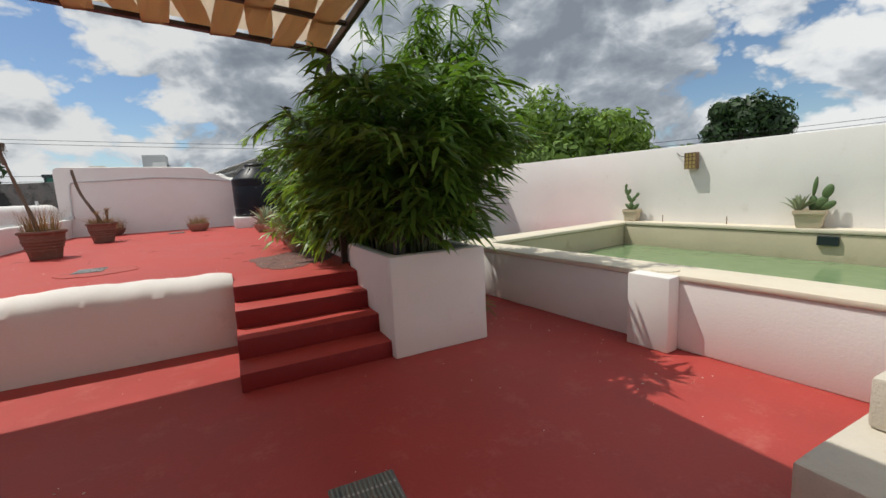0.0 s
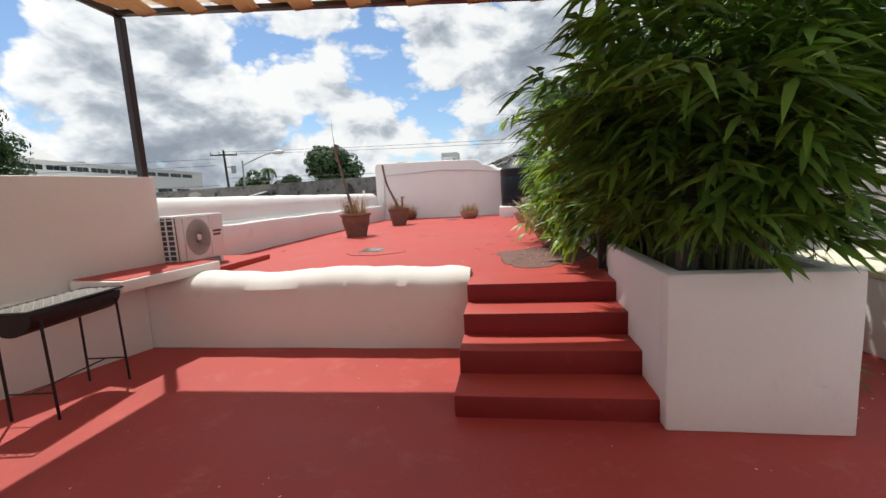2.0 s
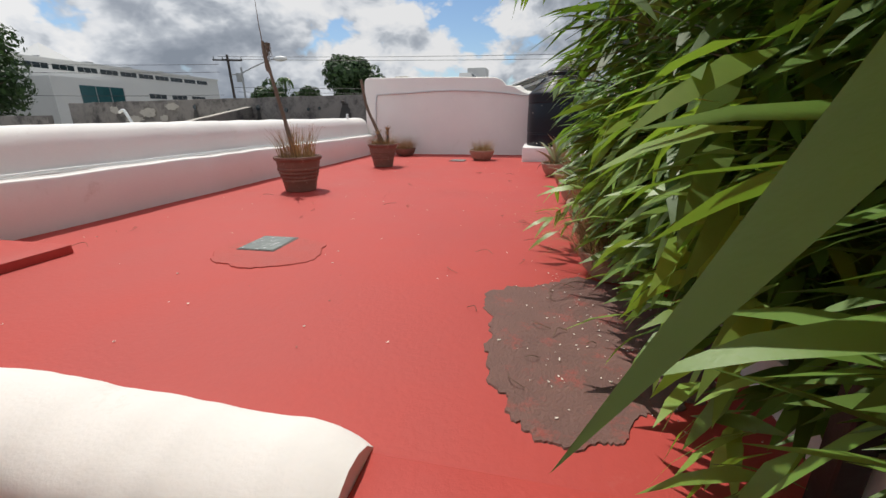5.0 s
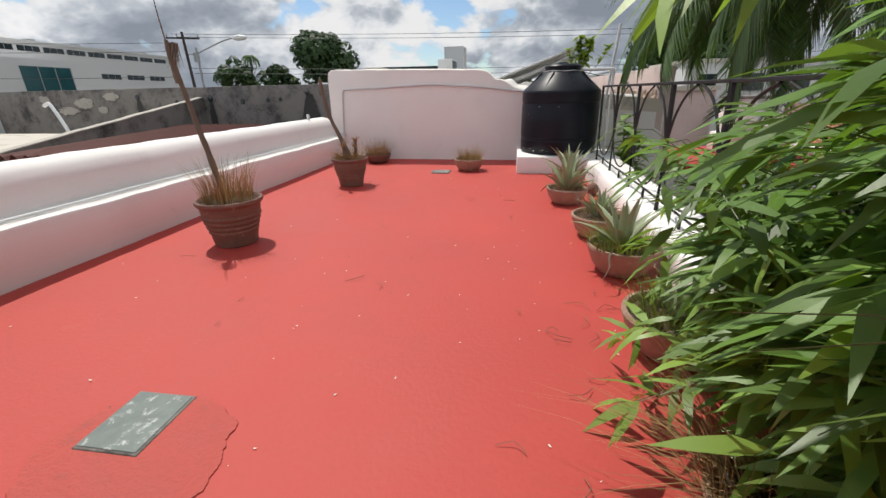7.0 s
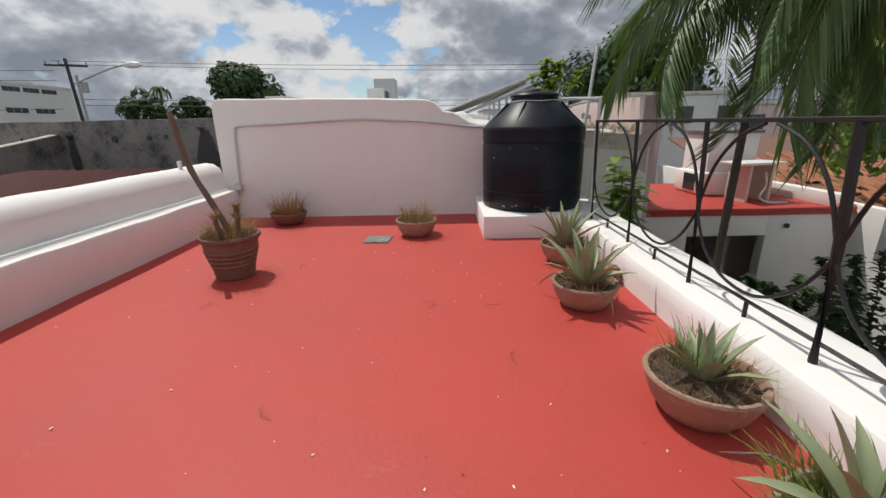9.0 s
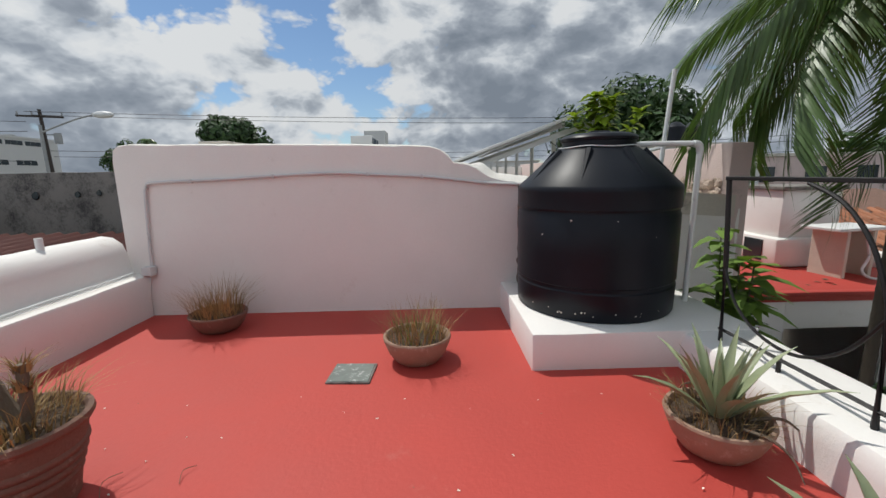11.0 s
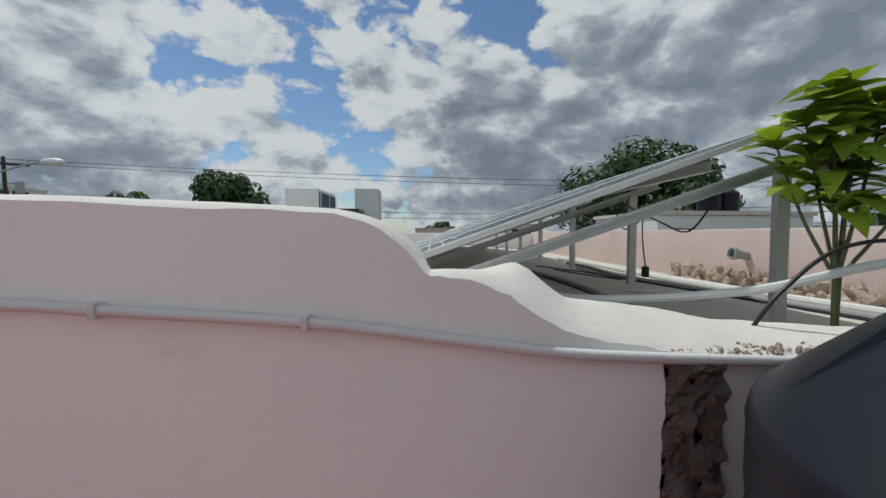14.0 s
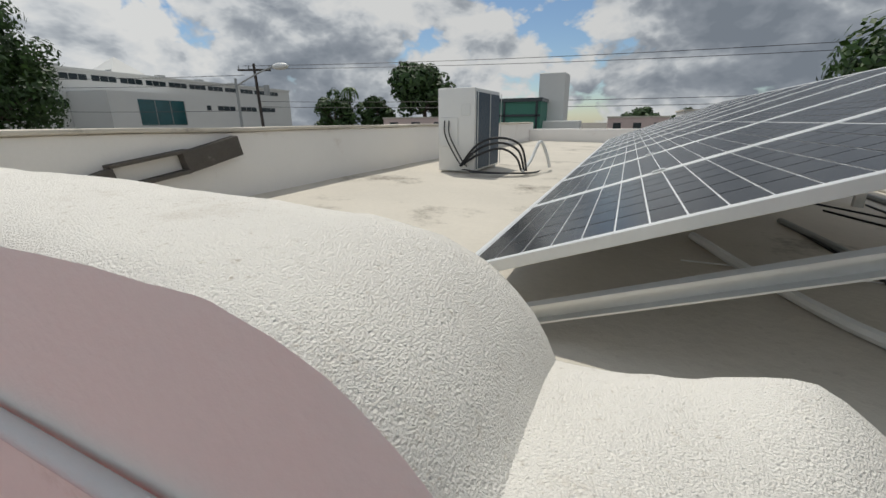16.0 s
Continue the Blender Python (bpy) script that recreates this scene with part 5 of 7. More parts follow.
# ---- litter on the floors ----
def litter(name, n, area, z, size, seed, mat, label):
    r = random.Random(seed)
    vs, fs = [], []
    for _ in range(n):
        x, y = r.uniform(area[0], area[1]), r.uniform(area[2], area[3])
        a, s = r.uniform(0, 6.3), size * r.uniform(0.4, 1.3)
        i = len(vs)
        for dx, dy in ((-1, -0.4), (0.9, -0.5), (1.1, 0.3), (-0.7, 0.6)):
            vs.append((x + s * (dx * math.cos(a) - dy * math.sin(a)), y + s * (dx * math.sin(a) + dy * math.cos(a)), z + 0.006 + s * 0.25 * r.random()))
        vs.append((x, y, z + 0.002))
        fs += [(i, i + 1, i + 2, i + 3), (i, i + 4, i + 1), (i + 1, i + 4, i + 2), (i + 2, i + 4, i + 3), (i + 3, i + 4, i)]
    me = bpy.data.meshes.new(name)
    me.from_pydata(vs, [], fs)
    me.materials.append(mat)
    return tagged(part(name, me, None), label, "litter", "", "stuff")


litter("fallen_petals", 130, (-3.9, 1.3, 5.6, 14.4), FLOOR_UP, 0.009, 71, M_PETAL, "small pale petals scattered on the terrace")
litter("fallen_petals", 140, (0.5, 1.4, 5.6, 7.2), FLOOR_UP + 0.002, 0.006, 72, M_PETAL, "pale petals scattered over the worn patch")
litter("fallen_petals", 45, (-3.0, 3.3, 1.0, 4.6), 0.0, 0.007, 73, M_PETAL, "small pale petals scattered on the patio")
litter("fallen_petals", 40, (2.6, 3.6, 1.6, 5.2), 0.0, 0.009, 77, M_PETAL, "small pale petals below the pool wall")
litter("leaf_crumbs", 60, (-3.9, 1.3, 5.6, 15.5), FLOOR_UP, 0.007, 74, M_TWIG, "brown leaf crumbs on the terrace")
r4 = random.Random(5)
bm = B()
for _ in range(46):
    if r4.random() < 0.5:
        x, y = r4.uniform(0.2, 1.1), r4.uniform(6.0, 9.2)
    else:
        x, y = r4.uniform(-3.5, 1.2), r4.uniform(5.7, 14)
    a, L = r4.uniform(0, 6.3), r4.uniform(0.05, 0.22)
    tube(bm, smooth_path([(x, y, FLOOR_UP + 0.012), (x + L * 0.5 * math.cos(a), y + L * 0.5 * math.sin(a), FLOOR_UP + 0.03), (x + L * math.cos(a + 0.5), y + L * math.sin(a + 0.5), FLOOR_UP + 0.010)], 3), 0.0022, 4)
tagged(part("fallen_twigs", bm, M_TWIG), "thin dry twigs scattered on the terrace", "litter", "", "stuff")

# ================= bamboo, palms, shrubs =================
class Leaves:
    """Collects many thin folded leaves into one mesh."""

    def __init__(self):
        self.v, self.f = [], []

    def leaf(self, p, d, L, w, droop=0.25, nrm=None):
        p, d = Vector(p), Vector(d).normalized()
        up = nrm or Vector((0, 0, 1))
        s = d.cross(up)
        if s.length < 0.05:
            s = d.cross(Vector((1, 0, 0)))
        s.normalize()
        n = s.cross(d).normalized()
        i = len(self.v)
        down = Vector((0, 0, -droop * L))
        for t, ww in ((0.0, 0.16), (0.30, 1.0), (0.65, 0.72)):
            c = p + d * (L * t) + down * (t * t)
            self.v += [c - s * (w * ww) + n * (w * ww * 0.35), c + s * (w * ww) + n * (w * ww * 0.35)]
        self.v.append(p + d * L + down)
        self.f += [(i, i + 1, i + 3, i + 2), (i + 2, i + 3, i + 5, i + 4), (i + 4, i + 5, i + 6)]

    def mesh(self, name, mat, smooth=True):
        me = bpy.data.meshes.new(name)
        me.from_pydata([tuple(v) for v in self.v], [], self.f)
        me.materials.append(mat)
        if smooth:
            me.polygons.foreach_set("use_smooth", [True] * len(me.polygons))
        return me


def bamboo(name, cx, cy, zb, rx, ry, rad, ztop, nculm, ntwig, seed, label, low=0.1, leafL=0.25, bias=(0, 0)):
    r = random.Random(seed)
    t = thing(name, cx, cy, zb, 0, label, "bamboo")
    lv = [Leaves() for _ in range(6)]
    tw = B()
    for c in range(nculm):
        a = 2.399 * c + r.uniform(-0.3, 0.3)
        q = math.sqrt((c + 0.5) / nculm)
        bx, by = rx * q * math.cos(a), ry * q * math.sin(a)
        H = (ztop - zb) * r.uniform(0.62, 1.0) * (1.06 - 0.34 * q)
        out = rad * (0.25 + 0.75 * q) * r.uniform(0.45, 0.95)
        d = Vector((math.cos(a) + bias[0] * r.random(), math.sin(a) + bias[1] * r.random(), 0))
        pts = [Vector((bx, by, -0.05)) + d * (out * tt ** 1.8) + Vector((0, 0, H * (1 - (1 - tt) ** 1.25) - 0.10 * H * max(0, tt - 0.75) * 4 * q)) for tt in np.linspace(0, 1, 9)]
        bm = B()
        tube(bm, pts, r.uniform(0.008, 0.014), 5, 0.25)
        part("culm", bm, M_CULM, t, "", True)
        for k in range(ntwig):
            tt = low + (1 - low) * ((k + r.random()) / ntwig)
            f = tt * 8
            i = min(7, int(f))
            p = pts[i].lerp(pts[i + 1], f - i)
            a2 = a + r.uniform(-1.9, 1.9)
            L = r.uniform(0.22, 0.58) * (1.15 - 0.5 * tt) * min(1.0, 0.45 + 1.6 * tt)
            e = p + Vector((math.cos(a2) * L, math.sin(a2) * L, r.uniform(-0.15, 0.30) * L))
            tube(tw, [p, p.lerp(e, 0.5) + Vector((0, 0, 0.04)), e], 0.0028, 3, 0.5, False)
            target = lv[(c + k) % 6]
            for g in range(2):
                base = p.lerp(e, 0.55 + 0.45 * g)
                nl = r.randint(3, 5)
                for m in range(nl):
                    az = a2 + (m - (nl - 1) / 2) * r.uniform(0.35, 0.6) + r.uniform(-0.2, 0.2)
                    dv = Vector((math.cos(az), math.sin(az), r.uniform(-0.55, 0.30)))
                    if bias[0] and cx + base.x + dv.x * leafL * 0.7 < 1.0 - 0.25 * (zb + base.z - 1.4) - 0.22 * min(1.0, max(0.0, (cy + base.y - 6.2) / 0.7)):
                        continue
                    target.leaf(base + Vector((r.uniform(-0.03, 0.03), r.uniform(-0.03, 0.03), r.uniform(-0.03, 0.03))), dv, leafL * r.uniform(0.6, 1.25), 0.019 * r.uniform(0.8, 1.3) * leafL / 0.25, r.uniform(0.08, 0.38),
                                Vector((r.uniform(-0.5, 0.5), r.uniform(-0.5, 0.5), 1)).normalized())
    part("twig_growth", tw, M_CULM, t)["kind"] = "stuff"
    for q in lv:
        ob = part("foliage", q.mesh("foliage", M_LEAF), None, t, "dense narrow bamboo leaves")
        ob["kind"] = "stuff"
    return t


bam1 = bamboo("bamboo_clump", 1.93, 4.35, 0.90, 0.40, 0.65, 1.05, 3.55, 66, 18, 101, "dense dark green bamboo clump growing from the white planter", 0.20, 0.30)
bam2 = bamboo("bamboo_clump", 1.80, 6.35, 0.90, 0.36, 1.0, 0.92, 3.6, 66, 17, 102, "dense bright bamboo clump overhanging the terrace floor", 0.06, 0.29, (-0.35, 0))
bam3 = bamboo("bamboo_clump", 1.80, 7.55, 0.90, 0.30, 0.50, 0.95, 2.75, 42, 16, 103, "smaller bamboo clump at the end of the planter", 0.04, 0.26, (-0.4, 0))

# tall thin shoots that stand above the first clump
r5 = random.Random(55)
shoots = Leaves()
for k in range(26):
    x0, y0 = 2.1 + r5.uniform(-0.3, 0.6), 4.5 + r5.uniform(-0.6, 0.8)
    top = Vector((x0 + r5.uniform(-0.1, 0.75), y0 + r5.uniform(-0.4, 0.4), r5.uniform(2.9, 4.05)))
    pts = smooth_path([(x0, y0, 2.3), ((x0 + top.x) / 2 - 0.05, (y0 + top.y) / 2, 3.1), top], 5)
    bm = B()
    tube(bm, [p - Vector((1.93, 4.35, 0.9)) for p in pts], 0.008, 5, 0.3)
    part("culm", bm, M_CULM, bam1, "", True)
    for p in pts[2:]:
        for m in range(6):
            a = r5.uniform(0, 6.3)
            shoots.leaf(p - Vector((1.93, 4.35, 0.9)), (math.cos(a), math.sin(a), r5.uniform(-0.6, 0.2)), r5.uniform(0.18, 0.3), 0.017, r5.uniform(0.2, 0.5))
part("foliage", shoots.mesh("foliage", M_LEAF), None, bam1, "thin upper shoots")["kind"] = "stuff"

hang_leaf = Leaves()
for k in range(15):
    x0, y0 = 2.25 + r5.uniform(-0.1, 0.1), r5.uniform(4.1, 7.2)
    reach, drop = r5.uniform(0.28, 0.62), r5.uniform(0.25, 1.35)
    pts = smooth_path([(x0, y0, 0.92), (x0 + reach * 0.5, y0 + r5.uniform(-0.1, 0.1), 1.55), (x0 + reach, y0 + r5.uniform(-0.2, 0.2), 1.45), (x0 + reach * 1.2, y0 + r5.uniform(-0.25, 0.25), 1.5 - drop)], 5)
    bm = B()
    tube(bm, [Vector(p) - Vector((1.93, 4.35, 0.9)) for p in pts], 0.007, 5, 0.3)
    part("culm", bm, M_CULM, bam1, "", True)
    for p in pts[5:]:
        for m in range(6):
            a = r5.uniform(0, 6.3)
            hang_leaf.leaf(Vector(p) - Vector((1.93, 4.35, 0.9)), (math.cos(a), math.sin(a), r5.uniform(-0.9, 0.2)), r5.uniform(0.16, 0.28), 0.018, r5.uniform(0.2, 0.5))
part("foliage", hang_leaf.mesh("foliage", M_LEAF), None, bam1, "leafy shoots hanging over the planter's edge")["kind"] = "stuff"

# large single leaves beside the top of the steps
one = Leaves()
one.leaf((0, 0, 0), (1, 0, 0), 0.34, 0.033, 0.30)
one_me = one.mesh("bamboo_leaf", M_LEAFO)
for k in range(270):
    y = 5.15 + 2.3 * r5.random() ** 1.2
    z = r5.uniform(0.95, 1.95)
    x = 1.22 - 0.22 * (z - 1.0) - abs(r5.gauss(0, 0.08))
    m = pose(x - 1.80, y - 6.35, z - 0.90, r5.uniform(-40, 40), r5.uniform(-12, 50), 180 + r5.uniform(-70, 70)) @ Matrix.Scale(r5.uniform(0.45, 1.0), 4)
    part("bamboo_leaf", one_me, None, bam2, "", False, m)
# shoots that lean over the parapet beyond the planter
far_leaf = Leaves()
far_leaf.leaf((0, 0, 0), (1, 0, 0), 0.28, 0.025, 0.3)
far_me = far_leaf.mesh("bamboo_leaf", M_LEAFO)
for k, tip in enumerate(((1.42, 8.75, 1.50), (1.20, 8.35, 1.20), (0.78, 8.15, 0.98), (0.72, 7.85, 1.22), (0.70, 7.55, 1.05), (0.80, 7.35, 1.42), (0.88, 8.05, 1.55), (1.02, 8.45, 1.72), (0.75, 7.75, 0.88), (1.18, 8.75, 1.12), (1.32, 9.0, 1.32))):
    pts = smooth_path([(1.80, 7.65, 0.95), ((1.80 + tip[0]) / 2 + 0.12, (7.65 + tip[1]) / 2, max(tip[2], 1.0) + 0.28), tip], 6)
    pts = [Vector(p) - Vector((1.80, 7.55, 0.90)) for p in pts]
    bm = B()
    tube(bm, pts, 0.007, 5, 0.3)
    part("culm", bm, M_CULM, bam3, "", True)
    for j, p in enumerate(pts[4:]):
        for q in range(3):
            m = Matrix.Translation(p) @ pose(0, 0, 0, r5.uniform(-20, 20), r5.uniform(-15, 35), 160 + r5.uniform(-95, 95)) @ Matrix.Scale(r5.uniform(0.6, 1.05), 4)
            part("bamboo_leaf", far_me, None, bam3, "", False, m)
# one long shoot that arches over the edge of the terrace
pts = [Vector(p) - Vector((1.80, 7.55, 0.90)) for p in smooth_path([(1.55, 6.95, 0.95), (1.36, 6.95, 2.2), (1.0, 7.0, 2.66), (0.62, 7.04, 2.66), (0.44, 7.06, 2.56)], 7)]
bm = B()
tube(bm, pts, 0.008, 5, 0.3)
part("culm", bm, M_CULM, bam3, "", True)
for p in pts[12::2]:
    for q in range(3):
        m = Matrix.Translation(p) @ pose(0, 0, 0, r5.uniform(-25, 25), r5.uniform(10, 55), 180 + r5.uniform(-75, 75)) @ Matrix.Scale(r5.uniform(0.6, 0.95), 4)
        part("bamboo_leaf", far_me, None, bam3, "", False, m)


def frond(L, droop, nleaf, leafL, seed, w=0.017):
    """One feather leaf of a palm along +x."""
    r = random.Random(seed)
    lv = Leaves()
    pts = [Vector((L * t * math.cos(0.75 - droop * t * 0.9), 0, L * t * math.sin(0.75 - droop * t * 1.05))) for t in np.linspace(0, 1, 10)]
    for k in range(nleaf):
        t = 0.14 + 0.86 * k / nleaf
        f = t * 9
        i = min(8, int(f))
        p = pts[i].lerp(pts[i + 1], f - i)
        d = (pts[i + 1] - pts[i]).normalized()
        for s in (-1, 1):
            fwd = 0.35 + 0.5 * t
            dv = d * fwd + Vector((0, s, 0)) * (0.75 - 0.2 * t) + Vector((0, 0, r.uniform(-0.25, 0.2)))
            lv.leaf(p, dv, leafL * (1.05 - 0.55 * abs(t - 0.45)) * r.uniform(0.85, 1.1), w, r.uniform(0.45, 0.95))
    bm = B()
    tube(bm, pts, 0.018, 5, 0.2)
    stem = finish(bm, "frond_stem", M_CULM, True)
    return lv.mesh("frond", M_PALM), stem


def palm(x, y, z0, zc, tr, nf, L, leafL, seed, label, lean=(0, 0)):
    t = thing("palm_tree", x, y, z0, 0, label, "palm tree", "courtyard palms")
    r = random.Random(seed)
    H = zc - z0
    bm = B()
    n = int(H / 0.16)
    pr = []
    for k in range(n):
        z = H * k / n
        pr += [(tr * (1.08 - 0.25 * k / n), z), (tr * (1.0 - 0.25 * k / n), z + 0.04)]
    pr.append((tr * 0.7, H))
    lathe(bm, pr, 18, None, 0.04)
    for v in bm.verts:
        q = (v.co.z / H) ** 1.5
        v.co.x += lean[0] * q
        v.co.y += lean[1] * q
    part("trunk", bm, M_BARK, t, "ringed grey trunk", True)
    kinds = [frond(L * q, d, 70, leafL, seed + i) for i, (q, d) in enumerate(((1.0, 0.80), (0.95, 1.10), (1.05, 1.45)))]
    for k in range(nf):
        me, stem = kinds[k % 3]
        a = 137.5 * k + r.uniform(-14, 14)
        tilt = -18 + 46 * (k / nf) + r.uniform(-8, 8)
        m = pose(lean[0], lean[1], H - 0.05, 0, 0, a) @ pose(0, 0, 0, 0, tilt, 0) @ pose(0, 0, 0, r.uniform(-25, 25), 0, 0)
        fr = part("frond", me, None, t, "", False, m)
        part("frond_stem", stem, None, fr)
    return t


palm(4.85, 12.75, -3.0, 4.85, 0.22, 24, 2.7, 0.60, 201, "tall courtyard palm with long drooping feather leaves", (0.15, 0.1))
palm(4.50, 15.8, -3.0, 4.45, 0.07, 30, 2.45, 0.58, 203, "slender courtyard palm with long arching leaves", (0.1, 0.0))


def broad_shrub(name, x, y, z0, stems, spread, h, nl, L, w, seed, label, mat, zlo=0.3):
    t = thing(name, x, y, z0, 0, label, "shrub")
    r = random.Random(seed)
    lv = Leaves()
    for s in range(stems):
        a = 6.283 * s / stems + r.uniform(-0.4, 0.4)
        top = Vector((spread * r.uniform(0.3, 1.0) * math.cos(a), spread * r.uniform(0.3, 1.0) * math.sin(a), h * r.uniform(0.72, 1.0)))
        pts = smooth_path([(0, 0, 0), (top.x * 0.3, top.y * 0.3, h * 0.45), top], 5)
        bm = B()
        tube(bm, pts, 0.016, 6, 0.4)
        part("stem", bm, M_CULM, t, "", True)
        for k in range(nl):
            f = (zlo + (1 - zlo) * (k + r.random()) / nl) * (len(pts) - 1)
            i = min(len(pts) - 2, int(f))
            p = pts[i].lerp(pts[i + 1], f - i)
            az = r.uniform(0, 6.283)
            lv.leaf(p, (math.cos(az), math.sin(az), r.uniform(-0.2, 0.75)), L * r.uniform(0.6, 1.15), w * r.uniform(0.8, 1.2), r.uniform(0.1, 0.5))
    part("foliage", lv.mesh("foliage", mat), None, t, "broad glossy leaves")["kind"] = "stuff"
    return t


sap = broad_shrub("almond_sapling", 1.64, 17.10, 2.20, 2, 0.10, 1.38, 46, 0.24, 0.062, 301, "young plant with broad yellow-green leaves behind the tank", M_LIME, 0.50)
r8 = random.Random(88)
for tip in ((-0.34, 0.0, 0.98), (0.60, 0.04, 1.05), (0.16, -0.05, 1.20), (-0.12, 0.08, 1.12)):
    pts = smooth_path([(0, 0, 0.30), (tip[0] * 0.55, tip[1] * 0.5, tip[2] * 0.62), tip], 6)
    bm = B()
    tube(bm, pts, 0.011, 6, 0.4)
    part("stem", bm, M_CULM, sap, "", True)
    lv = Leaves()
    for k in range(26):
        az, p = 2.4 * k + r8.uniform(-0.3, 0.3), Vector(pts[-1 - (k % 6)])
        lv.leaf(p, (math.cos(az), math.sin(az), r8.uniform(0.0, 1.1)), 0.21 * r8.uniform(0.65, 1.15), 0.055 * r8.uniform(0.8, 1.2), r8.uniform(0.1, 0.5))
    part("foliage", lv.mesh("foliage", M_LIME), None, sap, "broad yellow-green leaves")["kind"] = "stuff"
broad_shrub("rubber_plant", 2.52, 15.45, -3.0, 6, 0.26, 4.95, 26, 0.40, 0.095, 302, "tall plant with large glossy green leaves", M_TREEL, 0.72)
for k, (x, y, s) in enumerate(((4.6, 14.6, 1.0), (6.0, 14.2, 1.2), (5.6, 16.3, 0.9), (3.8, 12.6, 0.9), (6.8, 12.2, 1.2), (4.2, 10.4, 1.0), (6.4, 16.6, 0.8))):
    broad_shrub("courtyard_shrub", x, y, -3.0, 10, 1.15 * s, 2.95 * s, 150, 0.19, 0.052, 310 + k, "dense dark green shrub in the shaded courtyard", M_TREE, 0.35)["group"] = "courtyard shrubs"

# ================= neighbouring roof with solar panels =================
def sheet(name, x0, x1, y0, y1, zf, mat, label, nx=20, ny=30, th=0.3):
    bm = B()
    top = [[bm.verts.new((x0 + (x1 - x0) * i / nx, y0 + (y1 - y0) * j / ny, zf(x0 + (x1 - x0) * i / nx, y0 + (y1 - y0) * j / ny))) for i in range(nx + 1)] for j in range(ny + 1)]
    for j in range(ny):
        for i in range(nx):
            bm.faces.new((top[j][i], top[j][i + 1], top[j + 1][i + 1], top[j + 1][i]))
    rim = [top[0][i] for i in range(nx + 1)] + [top[j][nx] for j in range(1, ny + 1)] + [top[ny][i] for i in range(nx - 1, -1, -1)] + [top[j][0] for j in range(ny - 1, 0, -1)]
    low = [bm.verts.new((v.co.x, v.co.y, v.co.z - th)) for v in rim]
    for i in range(len(rim)):
        bm.faces.new((rim[i], low[i], low[(i + 1) % len(rim)], rim[(i + 1) % len(rim)]))
    bm.faces.new(low)
    return struct(name, bm, mat, label, "roof", True)


def roofz(x, y):
    z = 2.29 - 0.07 * max(0.0, x - 0.6) - 0.0 * y
    if x < -0.6:
        z += 0.02 * min(2.5, -0.6 - x)
    return z + 0.012 * noise.noise((x * 0.8, y * 0.8, 3))


sheet("roof_neighbour", -3.5, 3.5, 16.9, 31.0, roofz, M_ROOF, "weathered cream roof coating with dark water stains", 28, 50)
bm = B()
grid_box(bm, -3.66, -3.40, 16.93, 31.2, 0.0, 2.90, 0.6, 0.012, 0.02)
struct("parapet_neighbour_west", bm, M_WHITE, "white plastered roof parapet with dark coping", "parapet", True)
bm = B()
grid_box(bm, -3.75, -3.37, 16.95, 31.0, 2.902, 2.935, 0.5, 0.012, 0.01)
struct("coping", bm, M_ROOF, "pale weathered coping on the roof parapet", "coping", True)
bm = B()
grid_box(bm, -3.40, 3.5, 30.6, 30.9, 2.0, 2.72, 0.6, 0.012, 0.02)
struct("parapet_neighbour_north", bm, M_WHITE, "low white roof parapet at the far end", "parapet", True)
bm = B()
grid_box(bm, 3.40, 3.70, 16.93, 31.0, 0.0, 2.80, 0.5, 0.012, 0.02)
struct("wall_pink", bm, M_PINK, "faded pink plastered wall with peeling patches", "wall", True)
bm = B()
box(bm, -3.5, 3.6, 16.93, 31.0, -3.0, 1.9)
struct("wall_neighbour_house", bm, M_WHITE, "plain wall body below the neighbouring roof", "wall")

# rubble footing of the pink wall, stone by stone
foot = thing("rubble_footing", 3.40, 19.0, 2.07, 0, "rough brown rubble stones along the wall foot", "rubble", "", "structure")
r6 = random.Random(6)
stones = []
for k in range(5):
    bm = B()
    bmesh.ops.create_icosphere(bm, subdivisions=1, radius=0.075)
    for v in bm.verts:
        v.co = Vector((v.co.x * 0.5, v.co.y * 1.25, v.co.z)) + noise.noise_vector(v.co * 14 + Vector((k, 0, 0))) * 0.03
    stones.append(finish(bm, "rubble_stone", M_RUBBLE))
for k in range(110):
    part("rubble_stone", stones[k % 5], None, foot, "", False, pose(r6.uniform(-0.05, 0.01), r6.uniform(-1.9, 2.4), r6.uniform(0.0, 0.20), r6.uniform(-30, 30), 0, r6.uniform(-20, 20)))
# broken trough in the parapet
tr = thing("broken_trough", -3.39, 18.05, 2.66, 0, "broken grey concrete trough fixed askew to the parapet", "trough")
for a, b, h in (((0.02, -1.0, -0.22), (0.02, -0.25, -0.03), 0.13), ((0.02, 0.25, 0.02), (0.02, 0.75, 0.13), 0.16), ((0.02, -0.27, 0.04), (0.02, 0.28, 0.115), 0.025), ((0.02, -0.27, -0.11), (0.02, 0.28, -0.035), 0.03)):
    a, b = Vector(a), Vector(b)
    bm = B()
    grid_box(bm, -h / 2, h / 2, -0.05, 0.05, 0, (b - a).length, 0.1, 0.012, 0.005)
    bmesh.ops.transform(bm, matrix=rod(a, b) @ Matrix.Rotation(radians(90), 4, "Z") @ Matrix.Identity(4), verts=bm.verts)
    part("concrete_piece", bm, M_DARKC, tr, "", True)

# drain spout in the pink wall
sp = thing("drain_spout", 3.40, 19.95, 2.47, 0, "short grey clay drain spout in the wall", "pipe")
bm = B()
lathe(bm, [(0.055, -0.05), (0.055, 0.14), (0.075, 0.15), (0.078, 0.20), (0.060, 0.205), (0.05, 0.10)], 18, pose(0, 0, 0, 0, -80, 0))
